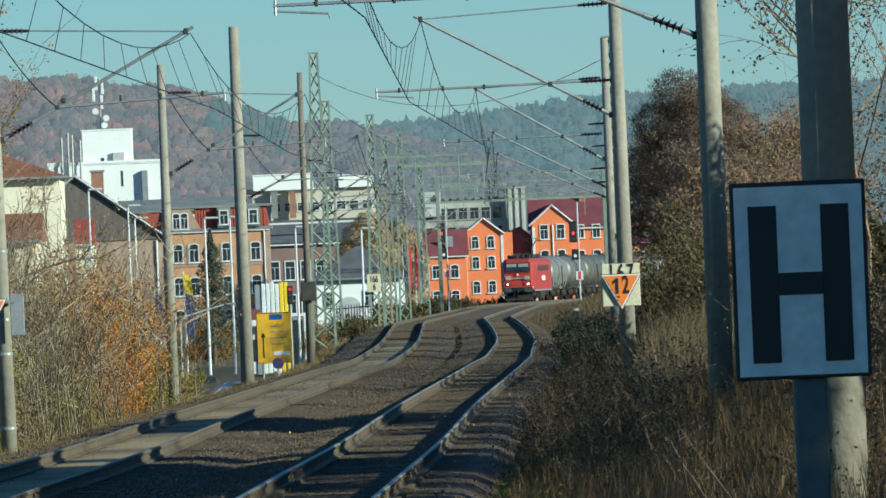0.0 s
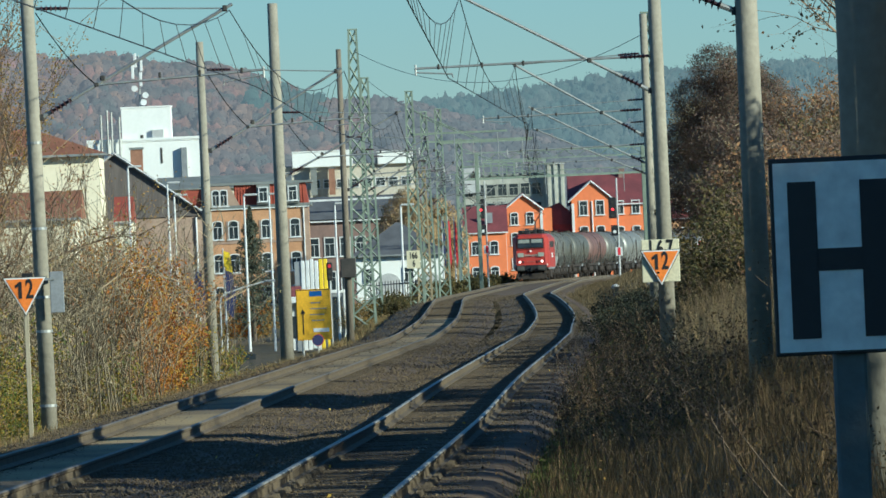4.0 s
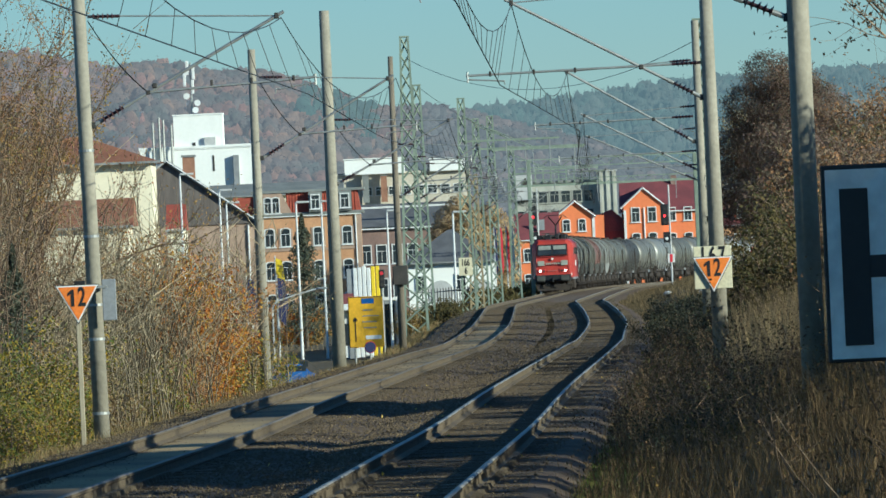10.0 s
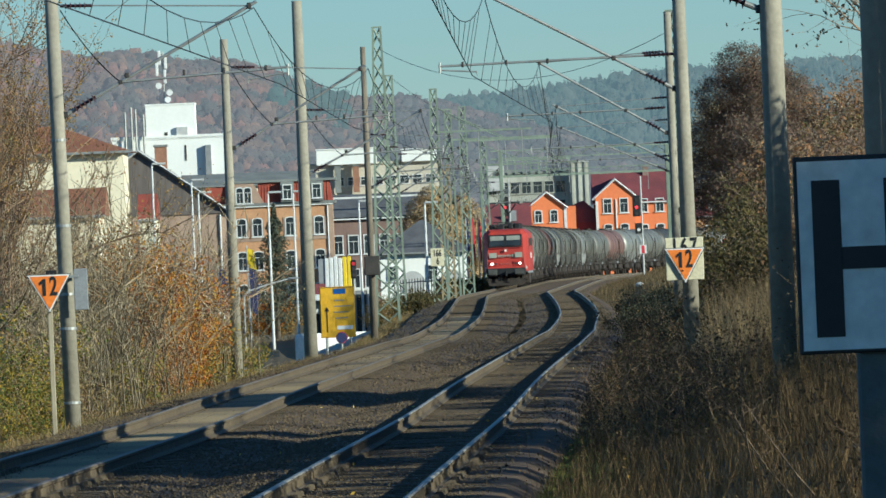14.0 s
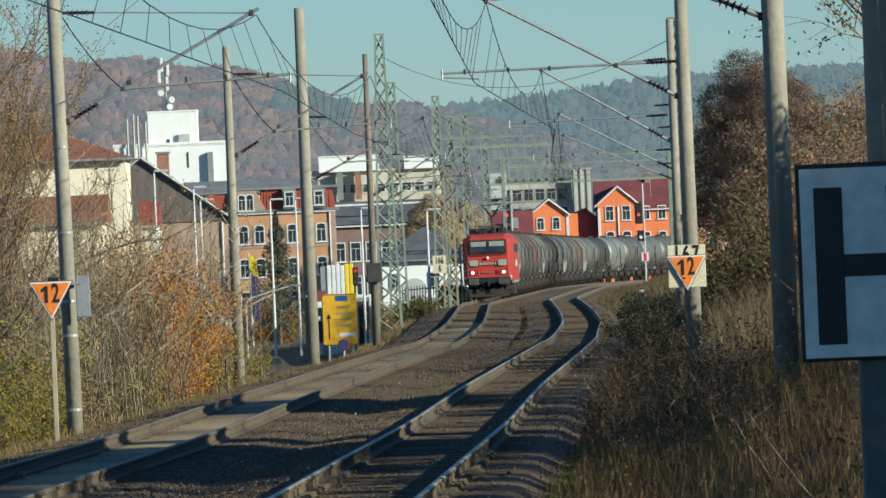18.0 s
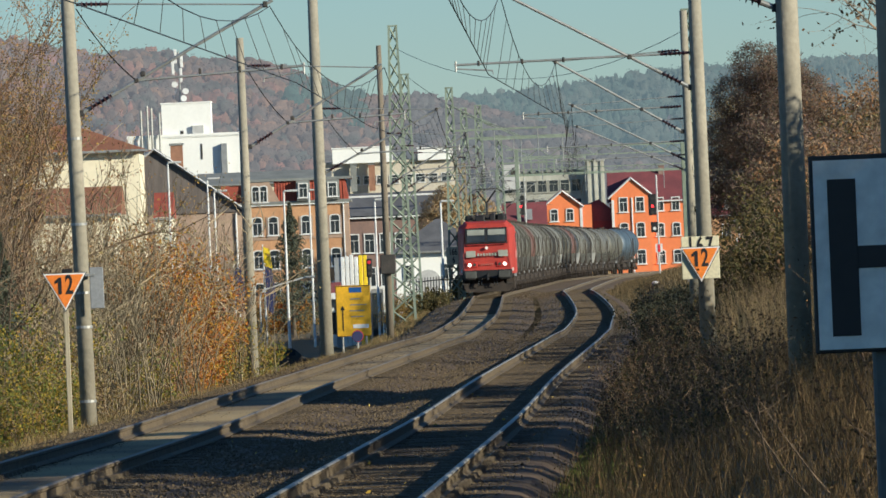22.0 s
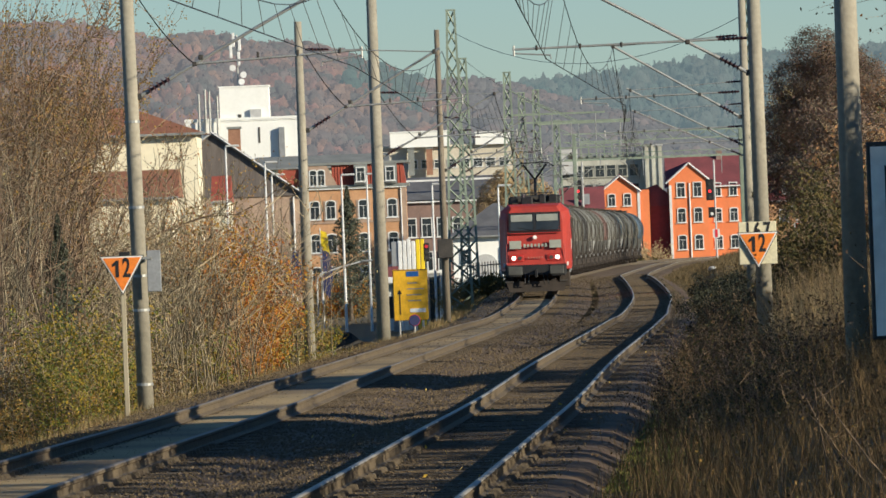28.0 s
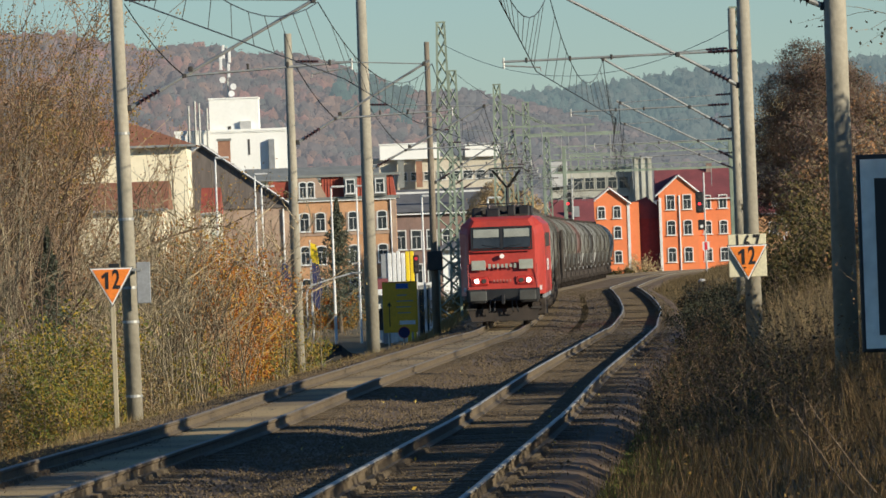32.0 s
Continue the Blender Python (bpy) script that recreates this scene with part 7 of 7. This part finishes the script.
ob = thing("advertising_pylon", (-6.05, 620, -4.6), "white and yellow ribbed advertising pylon on the street", "pylon")
for i in range(6):
    part("panel", box((-0.82 + 0.33 * i, 0, 3.35 + 0.06 * (i % 3) - 0.04 * (i % 2)), (0.29, 0.4, 6.6), 0.04), M["white" if i < 4 else "yellow"], ob)
part("side_panel", box((-1.2, 0.1, 3.3), (0.5, 0.4, 6.6), 0.03), M["grey"], ob)
ob = thing("traffic_light", (-4.75, 600, -4.6), "black traffic light on a grey pole", "traffic light")
part("pole", rod((0, 0, 0), (0, 0, 6.3), 0.06), M["zinc"], ob)
hd = part("signal_head", box((0, -0.1, 5.8), (0.42, 0.3, 1.3), 0.06), M["black"], ob)
for i in range(3):
    part("lamp", rod((0, -0.26, 5.4 + 0.4 * i), (0, -0.3, 5.4 + 0.4 * i), 0.13, seg=14), M["flagred" if i == 2 else "dark"], hd)
ob = thing("telephone_kiosk", (-4.35, 622, -4.4), "blue-grey glazed kiosk with white frame", "kiosk")
part("body", box((0, 0, 2.0), (1.0, 1.0, 4.0), 0.04), M["grey"], ob)
part("door", box((-0.1, -0.52, 2.0), (0.7, 0.04, 3.4)), M["glass"], ob)
part("frame", box((0.42, -0.53, 2.0), (0.12, 0.06, 4.0)), M["white"], ob)
part("roof", box((0, 0, 4.05), (1.15, 1.15, 0.14)), M["white"], ob)
ob = thing("petrol_canopy", (-9.0, 620, -4.5), "low shop front with a white canopy edge and red panel", "shop")
part("wall", box((1.7, 2, 1.8), (2.4, 4, 3.6)), M["white"], ob)
part("canopy", box((1.7, -0.6, 3.7), (2.6, 5.5, 0.45), 0.03), M["white"], ob)
part("red_panel", box((1.5, -0.02, 4.3), (0.9, 0.4, 0.8), 0.03), M["darkredtile"], ob)
for i in range(2):
    part("shop_window", box((1.15 + 1.1 * i, -0.03, 1.7), (0.8, 0.06, 1.6)), M["glass"], ob)

# flags near the depot
for i, (x, m) in enumerate(((3.35, "flagblue"), (3.75, "flagred"), (4.2, "flagred"), (4.55, "white"))):
    ob = thing("flagpole", (x, 600, -0.9), {"flagblue": "white pole with a limp dark blue flag", "flagred": "white pole with a limp red flag", "white": "white pole with a limp white flag"}[m], "flagpole", group="flagpoles")
    part("pole", rod((0, 0, 0), (0, 0, 5.6), 0.05, 0.035), M["white"], ob)
    bm = bmesh.new()
    pts = [(0.05, 5.4), (0.14, 5.25), (0.21, 4.6), (0.19, 3.6), (0.22, 2.6), (0.12, 2.0), (0.05, 3.2)]
    prism(bm, pts, -0.05, 0.05)
    part("flag", bm, M[m], ob)
for i, (x, y, m, z) in enumerate(((-15.3, 640, "flagblue", -4.4), (-12.6, 620, "flagblue", -4.4), (-14.1, 690, "yellow", -2.9))):
    ob = thing("banner_pole", (x, y, z), "pole with a hanging " + ("dark blue" if m == "flagblue" else "yellow and black") + " banner", "banner", group="banners")
    part("pole", rod((0, 0, 0), (0, 0, 6.2), 0.05), M["white"], ob)
    bm = bmesh.new()
    prism(bm, [(0.04, 6.0), (0.55, 5.8), (0.75, 4.0), (0.5, 2.4), (0.2, 2.8), (0.04, 3.0)], -0.06, 0.06)
    part("banner", bm, M[m], ob)


ob = thing("picket_fence", (0, 0, 0), "dark upright picket fence beside the depot", "fence")
FENCE = [(-1.4 + 0.152 * i, 440 + 2.4 * i) for i in range(18)]
for x, y in FENCE:
    z = float(ground_z(np.array(x), np.array(y)))
    part("picket", box((x, y, (z + 0.85) / 2), (0.05, 0.05, 0.85 - z)), M["black"], ob)
bm = bmesh.new()
for zz in (0.66, -0.1):
    add_rod(bm, (*FENCE[0], zz), (*FENCE[-1], zz), 0.03, seg=4)
part("rail", bm, M["black"], ob)


# ---- vehicles on the street ----
def car(name, label, paint, L=4.3, W=1.75, H=1.45, van=False):
    """Nose towards +x."""
    ob = thing(name, (0, 0, 0), label, "van" if van else "car")
    if van:
        side = [(-L / 2, 0.35), (L / 2 - 0.1, 0.35), (L / 2, 0.8), (L / 2 - 0.15, 1.1), (L / 2 - 0.9, 1.3), (L / 2 - 1.5, H - 0.05), (L / 2 - 1.8, H), (-L / 2 + 0.1, H), (-L / 2, H - 0.15)]
    else:
        side = [(-L / 2, 0.35), (L / 2, 0.35), (L / 2, 0.7), (L / 2 - 0.9, 0.92), (L / 2 - 1.5, H), (-L / 2 + 0.9, H), (-L / 2 + 0.2, 0.98), (-L / 2, 0.85)]
    bm = prism(bmesh.new(), side, -W / 2, W / 2)
    bmesh.ops.bevel(bm, geom=list(bm.edges), offset=0.05, segments=2, affect="EDGES")
    part("body", bm, M[paint], ob)
    for s in (-1, 1):
        for e in (-1, 1):
            w = part("wheel", rod((e * L * 0.31, s * (W / 2 - 0.1), 0.32), (e * L * 0.31, s * (W / 2 + 0.02), 0.32), 0.32, seg=18), M["black"], ob)
            part("rim", rod((e * L * 0.31, s * (W / 2 + 0.02), 0.32), (e * L * 0.31, s * (W / 2 + 0.035), 0.32), 0.19, seg=14), M["zinc"], w)
        if van:
            part("side_window", box((L / 2 - 1.6, s * (W / 2 + 0.005), H - 0.55), (0.9, 0.02, 0.55)), M["glass"], ob)
        else:
            part("side_window", box((-0.1, s * (W / 2 + 0.005), H - 0.27), (1.7, 0.02, 0.33)), M["glass"], ob)
        part("headlamp", box((L / 2 - 0.02, s * W * 0.36, 0.72), (0.06, 0.28, 0.14)), M["lightgrey"], ob)
        part("tail_lamp", box((-L / 2 + 0.02, s * W * 0.42, 0.8), (0.06, 0.14, 0.3)), M["flagred"], ob)
    if van:
        part("windscreen", add_box(bmesh.new(), (L / 2 - 1.2, 0, 1.68), (0.04, W * 0.85, 0.75), 0, Matrix.Rotation(radians(-40), 4, "Y")), M["glass"], ob)
    else:
        part("windscreen", add_box(bmesh.new(), (L / 2 - 1.22, 0, H - 0.26), (0.03, W * 0.85, 0.6), 0, Matrix.Rotation(radians(-48), 4, "Y")), M["glass"], ob)
    part("bumper", box((L / 2, 0, 0.45), (0.1, W * 0.95, 0.2), 0.03), M["dark"], ob)
    return ob


VAN = car("delivery_van", "white delivery van driving along the street", "white", 5.4, 1.95, 2.5, True)
WCAR = car("white_car", "white car driving along the street", "white")
BCAR = car("blue_car", "small blue car driving along the street", "blue", 3.9, 1.65, 1.45)
# dark body colour stands for the shadow lying on this stretch of street
DCAR = car("shadow_dark_car", "parked car coloured dark for the shadow on the street", "dark")
DCAR.matrix_basis = pose(-9.4, 500, -4.6, 0, 0, 8)


def street_pose(x, y, rz=6):
    return pose(x, y, float(ground_z(np.array(float(x)), np.array(float(y)))), 0, 0, rz)


def motions():
    s0, s1 = float(np.interp(755, AY, AS)), float(np.interp(299, AY, AS))
    off = 0.0
    for ob, ln, pivot in TRAIN:
        rows = []
        for k in range(33):
            s = s0 + (s1 - s0) * k / 32.0 + off + ln / 2
            rows.append((float(k), vehicle_pose(s, pivot)))
        walk(ob, rows)
        off += ln
    # street traffic: white van at about 4.6 m/s, a white and a blue car before it
    walk(VAN, [(0.0, street_pose(-62.0, 480)), (8.0, street_pose(-33.0, 480)), (11.0, street_pose(-19.5, 480)), (12.0, street_pose(-14.5, 480)), (13.0, street_pose(-9.0, 480)), (14.0, street_pose(-4.6, 488, 30)), (15.5, street_pose(-3.1, 520, 80)), (18.0, street_pose(-2.95, 600, 92)), (32.0, street_pose(-2.95, 602, 92))])
    walk(WCAR, [(0.0, street_pose(-6.2, 470)), (1.5, street_pose(-7.4, 470)), (3.0, street_pose(-10.0, 470)), (8.0, street_pose(-22.0, 470)), (32.0, street_pose(-70.0, 470))])
    walk(BCAR, [(0.0, street_pose(-64.0, 490)), (9.0, street_pose(-14.0, 490)), (10.5, street_pose(-7.4, 490)), (12.0, street_pose(-4.0, 500, 45)), (13.5, street_pose(-3.0, 545, 85)), (16.0, street_pose(-2.75, 640, 92)), (32.0, street_pose(-2.75, 642, 92))])


motions()
